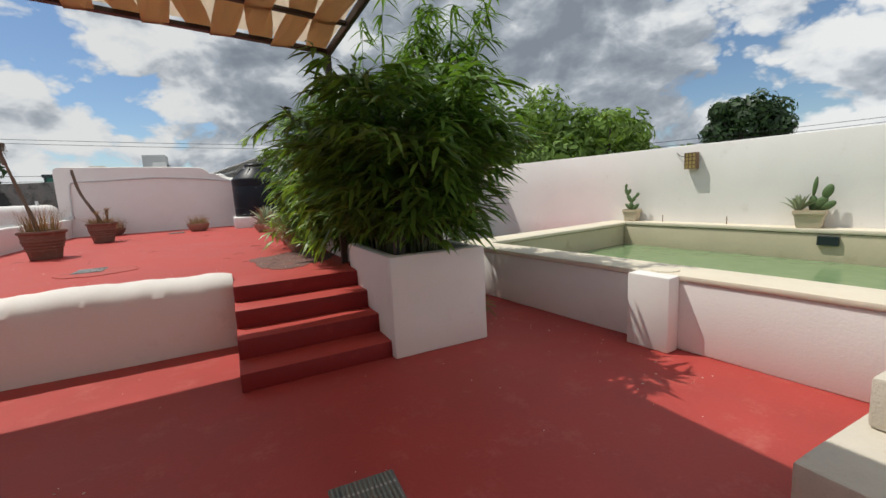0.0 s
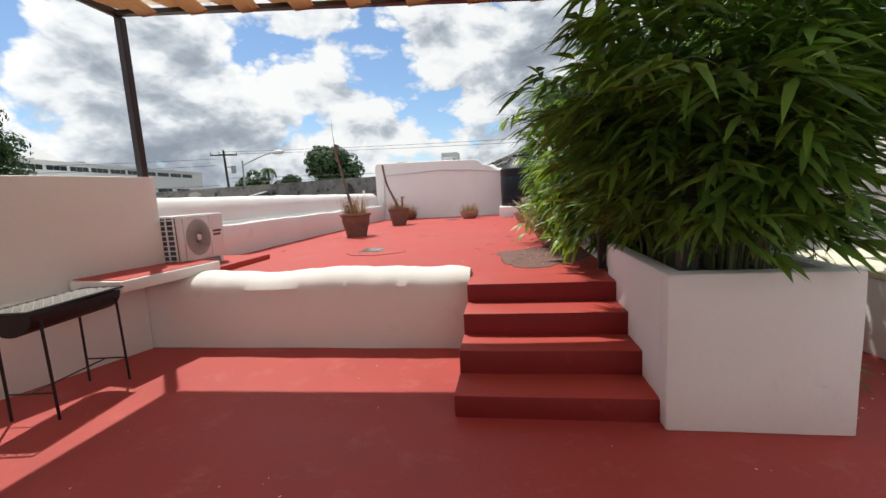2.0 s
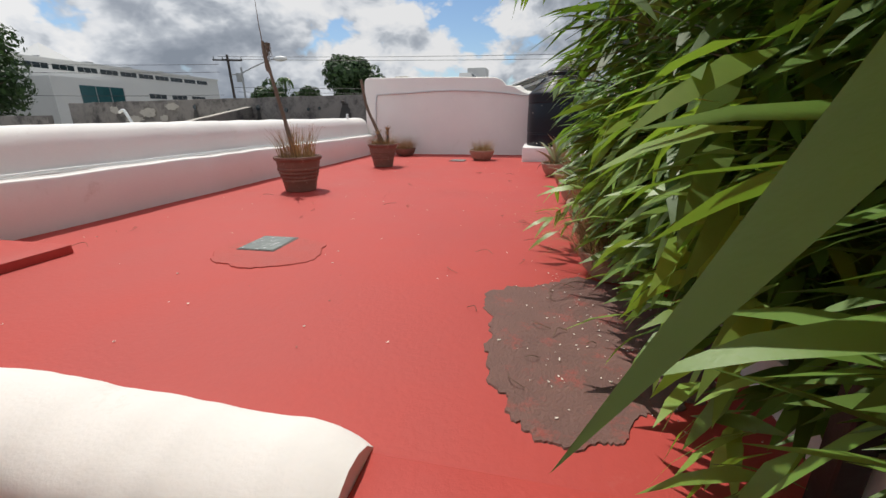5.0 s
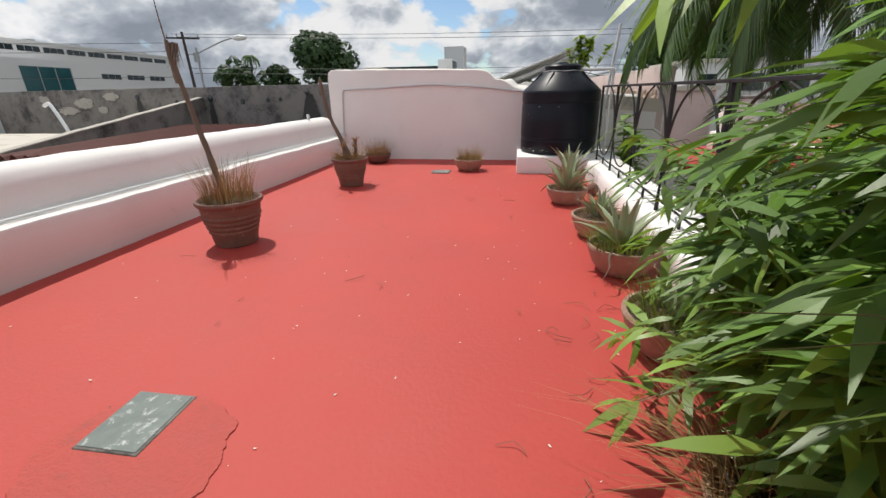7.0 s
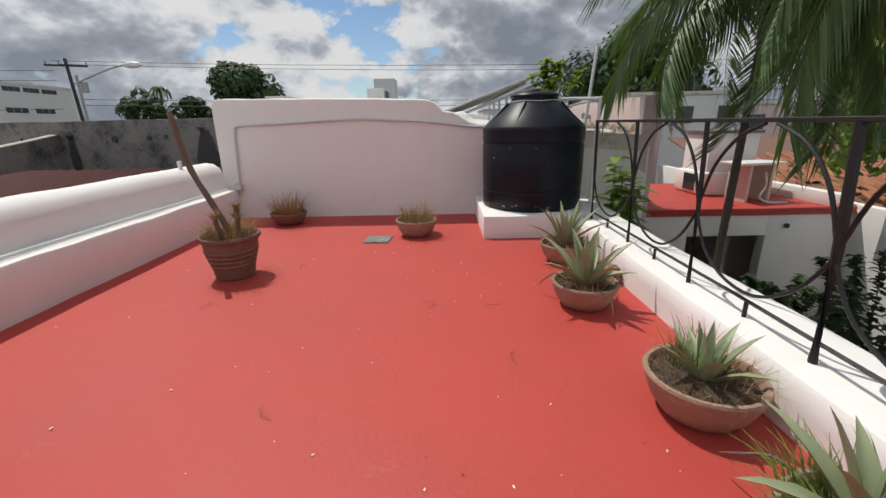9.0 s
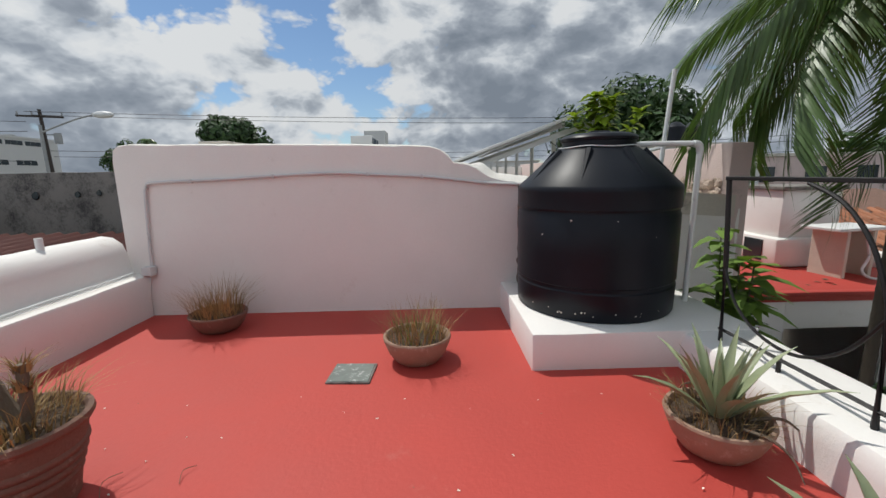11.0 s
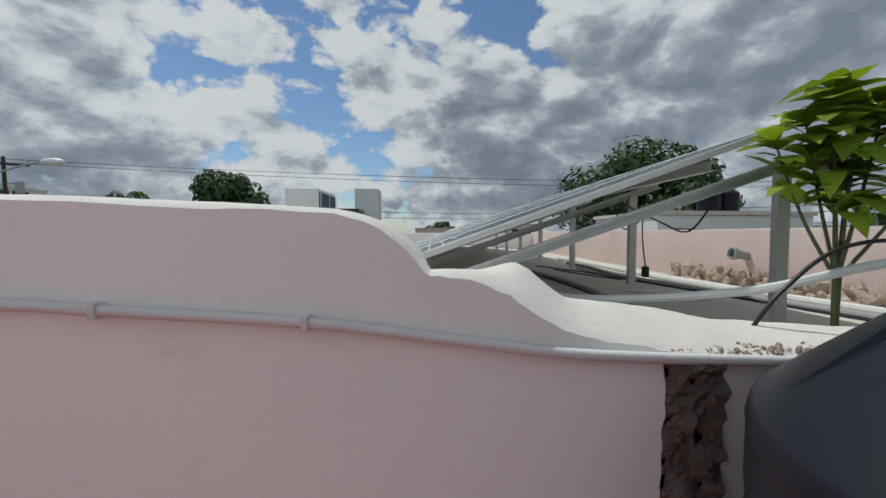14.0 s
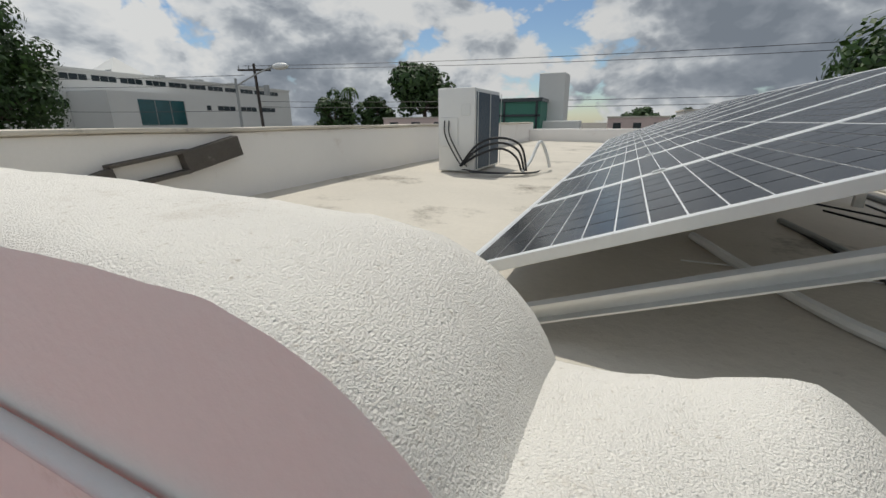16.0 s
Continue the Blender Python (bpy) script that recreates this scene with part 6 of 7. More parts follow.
part("spout", bm, M_STEELP, sp, "", True)

# ---- solar array: panels side by side along y, rising towards +x ----
SLOPE = math.atan(0.36)
PW, PL = 1.134, 2.78
NPAN = 10
X0, Y0, Z0 = -0.80, 17.42, 2.475
cell = B()
CW, CL = (PW - 0.07) / 6, (PL - 0.09) / 28
box(cell, 0.0028, CL - 0.0028, 0.0045, CW - 0.0045, 0.0, 0.0015)
cell_me = finish(cell, "solar_cell", M_CELL)
fr_bm = B()
for a in ((0, PL, 0, 0.028), (0, PL, PW - 0.028, PW), (0, 0.028, 0.0281, PW - 0.0281), (PL - 0.028, PL, 0.0281, PW - 0.0281)):
    box(fr_bm, a[0], a[1], a[2], a[3], -0.035, 0.004, 0.002)
fr_me = finish(fr_bm, "panel_frame", M_FRAME)
bk = B()
box(bk, 0.02, PL - 0.02, 0.02, PW - 0.02, -0.006, -0.0012)
bk_me = finish(bk, "backsheet", M_GRID)
allc = B()
for i in range(28):
    for j in range(6):
        gap = 0.008 if i >= 14 else 0.0
        box(allc, 0.036 + CL * i + gap + 0.0028, 0.036 + CL * (i + 1) + gap - 0.0028, 0.035 + CW * j + 0.0045, 0.035 + CW * (j + 1) - 0.0045, 0.0, 0.0015)
allc_me = finish(allc, "cell_field", M_CELL)
for k in range(NPAN):
    t = thing("solar_panel", 0, 0, 0, 0, "dark blue-black solar panel in a silver frame", "solar panel", "solar array")
    t.matrix_world = pose(X0, Y0 + k * (PW + 0.012), Z0, 0, -math.degrees(SLOPE), 0)
    part("panel_frame", fr_me, None, t, "silver aluminium frame")
    part("backsheet", bk_me, None, t)
    if k < 2:
        for i in range(28):
            for j in range(6):
                part("solar_cell", cell_me, None, t, "", False, Matrix.Translation((0.036 + CL * i + (0.008 if i >= 14 else 0.0), 0.035 + CW * j, 0.0)))
    else:
        part("cell_field", allc_me, None, t)["kind"] = "stuff"

rack = thing("panel_rack", 0, 0, 0, 0, "galvanised steel rack under the solar panels", "rack")
rack.matrix_world = pose(X0, Y0, Z0)
cs, sn = math.cos(SLOPE), math.sin(SLOPE)


def channel(name, a, b, w=0.045, h=0.062):
    a, b = Vector(a), Vector(b)
    bm = B()
    n = (b - a).length
    m = rod(a, b)
    d = (b - a).normalized()
    s = d.cross(Vector((0, 0, 1)))
    s = s.normalized() if s.length > 0.01 else Vector((1, 0, 0))
    u = s.cross(d)
    mm = Matrix((s, u, d)).transposed().to_4x4()
    mm.translation = a
    k = 0.006
    lip = min(0.015, w * 0.3)
    sec = ((-w / 2, -h / 2), (w / 2, -h / 2), (w / 2, -h / 2 + k), (-w / 2 + k, -h / 2 + k), (-w / 2 + k, h / 2 - k), (w / 2 - k, h / 2 - k), (w / 2 - k, h / 2 - lip), (w / 2, h / 2 - lip), (w / 2, h / 2), (-w / 2, h / 2))
    ends = [[bm.verts.new(mm @ Vector((p, q, zz))) for p, q in sec] for zz in (0, n)]
    for i in range(len(sec)):
        j = (i + 1) % len(sec)
        bm.faces.new((ends[0][i], ends[0][j], ends[1][j], ends[1][i]))
    bm.faces.new(ends[0][::-1])
    bm.faces.new(ends[1])
    return part(name, bm, M_ALU, rack)


for k in range(7):
    y = -0.02 + 1.75 * k
    off = -0.20
    channel("sloped_beam", (0.05, y, off + 0.02), (PL * cs + 0.05, y, PL * sn + off - 0.01))
    channel("rear_leg", (2.40, y, roofz(X0 + 2.40, Y0 + y) - Z0 - 0.01), (2.40, y, 2.40 * 0.36 + off - 0.045), 0.07, 0.05)
    if k:
        channel("front_leg", (0.35, y, roofz(X0 + 0.35, Y0 + y) - Z0 - 0.01), (0.35, y, 0.35 * 0.36 + off - 0.045), 0.05, 0.04)
for q in (0.78,):
    channel("purlin", (PL * q * cs + 0.02, 0.06, PL * q * sn - 0.085), (PL * q * cs + 0.02, NPAN * 1.146, PL * q * sn - 0.095), 0.045, 0.06)
for k in range(NPAN - 1):
    for q in (0.25, 0.78):
        bm = B()
        box(bm, PL * q - 0.03, PL * q + 0.03, (k + 1) * 1.146 - 0.025, (k + 1) * 1.146 + 0.012, 0.003, 0.012)
        bmesh.ops.transform(bm, matrix=pose(0, 0, 0, 0, -math.degrees(SLOPE), 0), verts=bm.verts)
        part("clamp", bm, M_ALU, rack)

# ---- condenser on the neighbouring roof ----
hv = thing("condenser_unit", -2.08, 21.25, roofz(-2.08, 21.3), 0, "tall white condenser unit with a blue-grey coil side", "air conditioner")
bm = B()
box(bm, -0.50, 0.0, 0.0, 1.08, 0.03, 1.05, 0.015, 2)
part("casing", bm, M_PAINTW, hv, "", True)
bm = B()
box(bm, 0.001, 0.012, 0.05, 1.03, 0.06, 1.0)
part("coil", bm, M_COIL, hv, "blue-grey finned coil")
for k in range(3):
    bm = B()
    tube(bm, [(0.03, 0.03 + 0.515 * k, 0.05), (0.03, 0.03 + 0.515 * k, 1.02)], 0.006, 5)
    part("guard_wire", bm, M_ALU, hv)
bm = B()
box(bm, -0.18, -0.06, -0.008, 0.001, 0.72, 0.86, 0.003)
part("label_plate", bm, M_PVC, hv, "pale label plate")
bm = B()
box(bm, -0.46, -0.22, -0.015, 0.001, 0.34, 0.70, 0.006)
part("valve_cover", bm, M_PAINTW, hv, "raised valve cover")
for xa in (-0.40, -0.34):
    bm = B()
    tube(bm, smooth_path([(xa, -0.02, 0.66), (xa + 0.02, -0.05, 0.48), (xa + 0.18, -0.07, 0.2), (xa + 0.26, -0.06, 0.10)], 6), 0.008, 6)
    part("power_cable", bm, M_CABLE, hv)
for dz in (0.0, 0.07, 0.13):
    bm = B()
    tube(bm, smooth_path([(-0.18, -0.04, 0.10), (0.05, -0.03, 0.24 + dz), (0.30, 0.10, 0.32 + dz), (0.48 + dz * 0.5, 0.2, 0.22 + dz), (0.56 + dz * 0.5, 0.22, 0.04)], 7), 0.014, 8)
    part("insulated_pipe", bm, M_CABLE, hv, "thick black insulated pipe", True)
bm = B()
tube(bm, smooth_path([(0.58, 0.2, 0.03), (0.62, 0.5, 0.16), (0.68, 0.75, 0.38), (0.76, 0.85, 0.20), (0.80, 0.9, 0.03)], 7), 0.022, 8)
part("white_hose", bm, M_PVC, hv, "white bent hose", True)
for k in range(6):
    bm = B()
    tube(bm, smooth_path([(-0.15 + 0.02 * k, -0.05, 0.06), (0.1, -0.1 - 0.03 * k, 0.05), (0.4 + 0.05 * k, 0.02, 0.03), (0.75, 0.25 + 0.05 * k, 0.02)], 5), 0.006, 5)
    part("cable", bm, M_CABLE, hv)
for yy in (0.1, 0.9):
    bm = B()
    box(bm, -0.5, 0.0, yy, yy + 0.06, -0.02, 0.032)
    part("foot", bm, M_PAINTW, hv)


def roof_line(name, pts, r, mat, label, cat):
    x0, y0 = pts[0][0], pts[0][1]
    t = thing(name, x0, y0, roofz(x0, y0), 0, label, cat)
    bm = B()
    tube(bm, [Vector((p.x, p.y, max(p.z, roofz(p.x, p.y) + r * 0.9))) - Vector((x0, y0, roofz(x0, y0))) for p in smooth_path([(q[0], q[1], q[2] if len(q) > 2 else roofz(q[0], q[1]) + r) for q in pts], 8)], r, 8)
    part(name + "_run", bm, mat, t, "", True)
    return t


roof_line("roof_pipe", [(0.70, 19.6), (0.80, 18.9), (0.82, 18.2), (0.79, 17.6), (0.84, 16.98)], 0.020, M_STEELP, "grey pipe lying straight across the roof", "pipe")
roof_line("roof_cable", [(0.72, 19.6), (0.765, 18.9), (0.785, 18.2), (0.755, 17.5), (0.80, 16.98)], 0.008, M_CABLE, "black cable lying along the grey pipe", "cable")
roof_line("roof_cable", [(0.0, 18.44), (0.8, 18.47), (1.6, 18.63), (1.95, 18.62)], 0.004, M_PVC, "thin white cord stretched over the roof", "cable")
roof_line("roof_pipe", [(1.90, 22.0), (1.93, 20.9), (1.80, 19.9), (2.05, 19.1), (2.30, 18.4), (2.7, 17.2)], 0.026, M_STEELP, "grey pipe lying along the roof", "pipe")
roof_line("roof_pipe", [(2.35, 24.0), (2.40, 21.4), (2.42, 19.9), (2.62, 19.1), (3.1, 17.6)], 0.034, M_PVC, "thick white pipe lying beside the wall", "pipe")
roof_line("roof_cable", [(1.7, 21.0), (1.72, 20.0), (1.95, 19.3), (2.2, 18.6), (2.6, 17.4)], 0.009, M_CABLE, "black cable lying beside the pipes", "cable")
roof_line("roof_cable", [(1.2, 20.4), (1.5, 19.8), (1.72, 19.6), (1.6, 20.3), (1.1, 20.9)], 0.008, M_CABLE, "black cable looped round the rack leg", "cable")
roof_line("roof_pipe", [(0.1, 18.9), (0.5, 17.7), (1.2, 17.2, 2.42), (1.75, 17.02, 2.58), (2.35, 16.75, 2.74)], 0.024, M_PVC, "white pipe rising over the wall to the tank", "pipe")
roof_line("roof_cable", [(0.92, 16.72, 2.35), (1.02, 16.70, 2.50), (1.25, 16.72, 2.66), (1.6, 16.78, 2.70), (2.0, 16.8, 2.62)], 0.009, M_CABLE, "black cable arching over the wall", "cable")
hang = thing("hanging_cable", 1.47, 19.0, 2.23, 0, "black cable looped from the panel rack", "cable")
for k, pts in enumerate((((0, 0.3, 0.82), (0.10, 0.28, 0.55), (0.25, 0.26, 0.62), (0.30, 0.25, 0.80)), ((0.30, 0.25, 0.82), (0.28, 0.24, 0.5), (0.30, 0.2, 0.16)), ((0.0, -1.3, 0.80), (0.05, -0.9, 0.52), (0.1, -0.4, 0.6), (0.05, 0.2, 0.80)))):
    bm = B()
    tube(bm, smooth_path(pts, 8), 0.007, 6)
    part("cable_loop", bm, M_CABLE, hang)
bm = B()
box(bm, 0.27, 0.33, 0.17, 0.23, 0.06, 0.17, 0.01)
part("connector", bm, M_CABLE, hang)

# ================= surroundings =================
def tree(x, y, z0, h, r, seed, label, mat=None, leaf=0.5, blobs=34, per=70, flat=0.8, trunk=True):
    mat = mat or M_TREE
    q = random.Random(seed)
    t = thing("tree", x, y, z0, 0, label, "tree", "trees of the town")
    lv_v, lv_f = [], []
    hc = h - r * flat
    limbs = []
    for b in range(blobs):
        a, e = q.uniform(0, 6.283), math.asin(q.uniform(-0.75, 1.0))
        rr = r * q.uniform(0.45, 0.86)
        c = Vector((rr * math.cos(a) * math.cos(e), rr * math.sin(a) * math.cos(e), hc + rr * math.sin(e) * flat))
        if b % 4 == 0:
            limbs.append(c)
        br = r * q.uniform(0.20, 0.36)
        for _ in range(per):
            d = Vector((q.gauss(0, 1), q.gauss(0, 1), q.gauss(0, 1) + 0.25)).normalized()
            p = c + d * br * q.uniform(0.75, 1.08)
            u = d.cross(Vector((q.gauss(0, 1), q.gauss(0, 1), q.gauss(0, 1)))).normalized()
            v = d.cross(u)
            tilt = Vector((q.uniform(-0.5, 0.5), q.uniform(-0.5, 0.5), q.uniform(-0.6, 0.2)))
            s = leaf * q.uniform(0.5, 1.2)
            i = len(lv_v)
            u2 = (u + tilt * 0.7).normalized()
            lv_v += [p - u2 * s, p + v * s * 0.45 + d * s * 0.12, p + u2 * s, p - v * s * 0.45]
            lv_f.append((i, i + 1, i + 2, i + 3))
    me = bpy.data.meshes.new("crown")
    me.from_pydata([tuple(v) for v in lv_v], [], lv_f)
    me.materials.append(mat)
    bm = B()
    tube(bm, smooth_path([(0, 0, 0), (0.1 * r, 0, hc * 0.4), (0, 0.05 * r, hc * 0.8), (0, 0, hc * 1.05)], 4), max(0.12, r * 0.09), 8, 0.45)
    part("trunk", bm, M_BARK, t, "", True)
    for c in limbs:
        bm = B()
        tube(bm, [(0, 0, hc * 0.62), c * 0.6 + Vector((0, 0, hc * 0.3)), c], max(0.05, r * 0.035), 6, 0.3)
        part("limb", bm, M_BARK, t, "", True)
    part("crown", me, None, t, "uneven leafy crown")["kind"] = "stuff"
    return t


GZ = -3.0
# trees beyond the end wall
tree(-42.0, 101.0, GZ, 19.3, 6.8, 401, "large dark rounded street tree", None, 0.7, 70, 90, 1.0)
tree(-37.0, 104.0, GZ, 9.8, 4.5, 402, "low dark tree beside the large one", None, 0.8, 30, 60, 0.95)
tree(-58.5, 92.0, GZ, 12.4, 5.0, 403, "mid-green tree behind the street lamp", None, 0.6, 40, 60, 1.1)
tree(-52.0, 98.0, GZ, 11.6, 4.2, 404, "dark bushy tree in the town", None, 0.7, 30, 60, 1.0)
tree(16.5, 48.0, GZ, 12.6, 6.6, 405, "broad green tree behind the solar panels", None, 0.38, 80, 130, 0.72)
tree(-58.0, 37.4, GZ, 18.0, 6.6, 406, "tall dark tree close to the white building", None, 0.36, 80, 120, 1.25)
tree(-20.0, 120.0, GZ, 8.5, 6.0, 407, "distant low tree line", None, 0.9, 20, 50, 0.5)
tree(2.0, 125.0, GZ, 8.0, 5.0, 408, "distant low tree line", None, 0.9, 20, 50, 0.5)
tree(13.0, 120.0, GZ, 7.6, 6.0, 409, "distant low tree line", None, 0.9, 20, 50, 0.4)
# trees beyond the pool wall
tree(14.2, 17.4, GZ, 9.4, 3.6, 411, "feathery light green tree behind the boundary wall", M_TREEL, 0.22, 46, 150, 0.9)
tree(17.6, 15.2, GZ, 8.8, 3.2, 412, "feathery light green tree behind the boundary wall", M_TREEL, 0.22, 40, 140, 0.9)
tree(11.2, 18.6, GZ, 8.6, 2.8, 416, "feathery light green tree behind the boundary wall", M_TREEL, 0.22, 34, 130, 0.9)
tree(45.0, 23.0, GZ, 12.4, 4.0, 413, "dark dense tree behind the boundary wall", None, 0.36, 50, 100, 0.85)
tree(44.0, 27.0, GZ, 7.6, 4.0, 414, "low tree behind the boundary wall", M_TREEL, 0.5, 22, 60, 0.6)
tree(33.0, 40.0, GZ, 8.0, 5.0, 415, "dark tree row in the distance", None, 0.6, 26, 60, 0.5)


def palm_far(x, y, h, seed):
    t = thing("palm_tree", x, y, GZ, 0, "distant tall palm above the roofs", "palm tree", "distant palms")
    bm = B()
    cyl(bm, 0.25, 0.18, 0, h, 8)
    part("trunk", bm, M_BARK, t)
    me, stem = frond(2.3, 1.7, 26, 0.7, seed, 0.05)
    for k in range(11):
        part("frond", me, None, t, "", False, pose(0, 0, h, 0, -10 + 30 * (k % 2), 33 * k))


palm_far(-56.5, 95.0, 13.0, 431)

# ---- far white building ----
bl = thing("office_building", -75.0, 54.8, GZ, 0, "long white office block with strip windows and a glass box", "building")
A, Bp = Vector((-75.0, 54.8, 0)), Vector((-80.4, 102.6, 0))
u = (Bp - A).normalized()
FM = Matrix((u, Vector((-u.y, u.x, 0)), Vector((0, 0, 1)))).transposed().to_4x4()
L = (Bp - A).length


def bpart(name, s0, s1, d0, d1, z0, z1, mat, label="", bev=0.0):
    bm = B()
    box(bm, s0, s1, -d1, -d0, z0 - GZ, z1 - GZ, bev)
    bmesh.ops.transform(bm, matrix=FM @ Matrix.Diagonal((1, -1, 1, 1)), verts=bm.verts)
    return part(name, bm, mat, bl, label)


ZT = 10.6
bpart("wall", -34, L, 0, 22, GZ, ZT, M_BLDG)
bpart("roof_slab", -34.2, L + 0.2, -0.2, 22.2, ZT, ZT + 0.35, M_BLDG)
for k in range(20):
    s = -33 + 4.3 * k
    if s + 4.0 > L:
        break
    for q in range(3):
        bpart("window", s + 1.25 * q, s + 1.25 * q + 1.13, -0.06, 0.05, 9.35, 10.15, M_DARKW, "dark strip window")
    if k % 2:
        bpart("roof_vent", s + 1, s + 2.2, 3, 4.2, ZT + 0.35, ZT + 1.0, M_STEELP)
for k in range(14):
    s = -33 + 6.4 * k
    if s + 5 > L:
        break
    for q in range(3):
        for zz in (5.6, 1.3):
            bpart("window", s + 1.6 * q, s + 1.6 * q + 1.45, -0.06, 0.05, zz, zz + 0.9, M_DARKW, "dark strip window")
bpart("annex", -2.6, 14.0, -8.0, -0.1, GZ, 7.6, M_BLDG, "projecting white annex")
bpart("window", 1.6, 9.4, -8.08, -7.98, 2.9, 6.6, M_TEAL, "large teal glass window")
for q in range(3):
    bpart("mullion", 4.15 + 2.6 * q, 4.25 + 2.6 * q, -8.14, -8.081, 2.9, 6.6, M_STEELP)
bm = B()
lathe(bm, [(4.6, 0), (0.02, 3.0)], 4)
bmesh.ops.transform(bm, matrix=FM @ Matrix.Translation((9.5, 5.5, ZT + 0.35 - GZ)) @ Matrix.Rotation(radians(45), 4, "Z"), verts=bm.verts)
part("skylight_pyramid", bm, M_BLDG, bl, "white pyramid skylight")


# ---- street poles and wires ----
lamp = thing("street_lamp", -23.9, 37.0, GZ, 0, "tall grey street lamp with a curved arm", "street lamp")
bm = B()
tube(bm, [(0, 0, 0), (0, 0, 8.75)], 0.11, 8, 0.7)
part("pole", bm, M_STEELP, lamp, "", True)
bm = B()
tube(bm, smooth_path([(0, 0, 8.3), (0.7, 0.1, 8.6), (2.0, 0.3, 9.1), (3.0, 0.45, 9.36)], 5), 0.05, 6)
part("arm", bm, M_STEELP, lamp, "", True)
bm = B()
bmesh.ops.create_icosphere(bm, subdivisions=2, radius=0.5, matrix=Matrix.Translation((3.4, 0.5, 9.34)) @ Matrix.Diagonal((1.3, 0.55, 0.42, 1)))
part("lamp_head", bm, M_PAINTW, lamp, "", True)
up = thing("utility_pole", -33.6, 47.9, GZ, 30, "dark wooden utility pole with crossarm and insulators", "utility pole")
bm = B()
tube(bm, [(0.3, 0, 0), (0, 0, 11.4)], 0.17, 8, 0.75)
part("pole", bm, M_POLED, up, "", True)
bm = B()
box(bm, -1.5, 1.5, -0.07, 0.07, 10.75, 10.9)
part("crossarm", bm, M_POLED, up)
for xx in (-1.4, -0.5, 1.4):
    bm = B()
    cyl(bm, 0.07, 0.05, 10.9, 11.2, 8, Matrix.Translation((xx, 0, 0)))
    part("insulator", bm, M_STEELP, up)
bm = B()
cyl(bm, 0.28, 0.28, 8.6, 9.5, 12, Matrix.Translation((0.9, 0.0, 0)))
part("transformer", bm, M_STEELP, up, "", True)
bm = B()
box(bm, 0, 0.9, -0.05, 0.05, 9.3, 9.4)
part("bracket", bm, M_STEELP, up)


def wire(a, b, sag, r=0.018):
    a, b = Vector(a), Vector(b)
    t = thing("power_line", a.x, a.y, a.z, 0, "thin dark overhead power line", "power line", "overhead power lines")
    bm = B()
    pts = [a.lerp(b, k / 24) - Vector((0, 0, sag * 4 * (k / 24) * (1 - k / 24))) - a for k in range(25)]
    tube(bm, pts, r, 4)
    part("wire", bm, M_CABLE, t)


for k, z in enumerate((8.2, 7.9, 5.0, 4.5)):
    wire((-34.5 + 0.6 * k, 47.5, z), (45, 62 + 3 * k, z + 0.9), 0.7, 0.022)
for k, z in enumerate((7.4, 6.6, 4.2)):
    wire((-95, 33 + k, z + 2), (-34.5, 47.5, z), 0.6, 0.022)
for k, z in enumerate((4.6, 4.2, 3.5)):
    wire((55, 6 + k, z + 1.6), (20, 44, z), 0.4, 0.02)

# ---- green shed, white tower and low buildings beyond the roof ----
gs = thing("green_shed", -9.5, 47.0, GZ, 0, "green sheet-clad shed with arched frames", "shed")
bm = B()
box(bm, -4.1, 3.3, 0, 6, 0, 7.3)
part("wall", bm, M_GREENB, gs)
for k in range(4):
    bm = B()
    box(bm, -4.1 + 2.35 * k, -3.95 + 2.35 * k, -0.12, -0.01, 0, 7.3)
    part("frame_post", bm, M_DARKW, gs)
bm = B()
box(bm, -4.2, 3.4, -0.15, 6.1, 7.3, 7.55)
part("roof", bm, M_DARKW, gs)
bm = B()
box(bm, -4.1, 3.3, -0.12, -0.01, 6.3, 6.45)
part("frame_rail", bm, M_DARKW, gs)
tw2 = thing("stair_tower", -6.6, 49.5, GZ, 0, "plain white stair tower", "building")
bm = B()
box(bm, -0.3, 1.6, 0, 2.5, 0, 9.4, 0.05)
part("wall", bm, M_BLDG, tw2)
bm = B()
box(bm, 0.2, 3.0, -1.5, -0.05, 0, 6.0, 0.05)
part("annex", bm, M_BLDG, tw2)


def house(name, x0, x1, y0, y1, z1, mat, label, wins=0, cat="house"):
    t = thing(name, (x0 + x1) / 2, (y0 + y1) / 2, GZ, 0, label, cat, "low town houses")
    bm = B()
    box(bm, x0 - (x0 + x1) / 2, x1 - (x0 + x1) / 2, y0 - (y0 + y1) / 2, y1 - (y0 + y1) / 2, 0, z1 - GZ, 0.03)
    part("wall", bm, mat, t)
    bm = B()
    box(bm, x0 - (x0 + x1) / 2 - 0.1, x1 - (x0 + x1) / 2 + 0.1, y0 - (y0 + y1) / 2 - 0.1, y1 - (y0 + y1) / 2 + 0.1, z1 - GZ, z1 - GZ + 0.18)
    part("roof", bm, M_ROOF, t)
    for k in range(wins):
        w = (x1 - x0) / wins
        bm = B()
        box(bm, x0 - (x0 + x1) / 2 + w * (k + 0.3), x0 - (x0 + x1) / 2 + w * (k + 0.7), y0 - (y0 + y1) / 2 - 0.05, y0 - (y0 + y1) / 2 + 0.02, z1 - GZ - 1.5, z1 - GZ - 0.6)
        part("window", bm, M_DARKW, t)
    return t


house("town_house", -3.0, 4.0, 75, 85, 3.3, M_PINK, "low pale house far behind the roof", 3)
house("town_house", 5.0, 14.0, 70, 80, 3.9, M_BLDG, "low white house far behind the roof", 4)
house("town_house", -38, -22, 78, 88, 3.6, M_PINK, "low brownish house below the trees", 4)
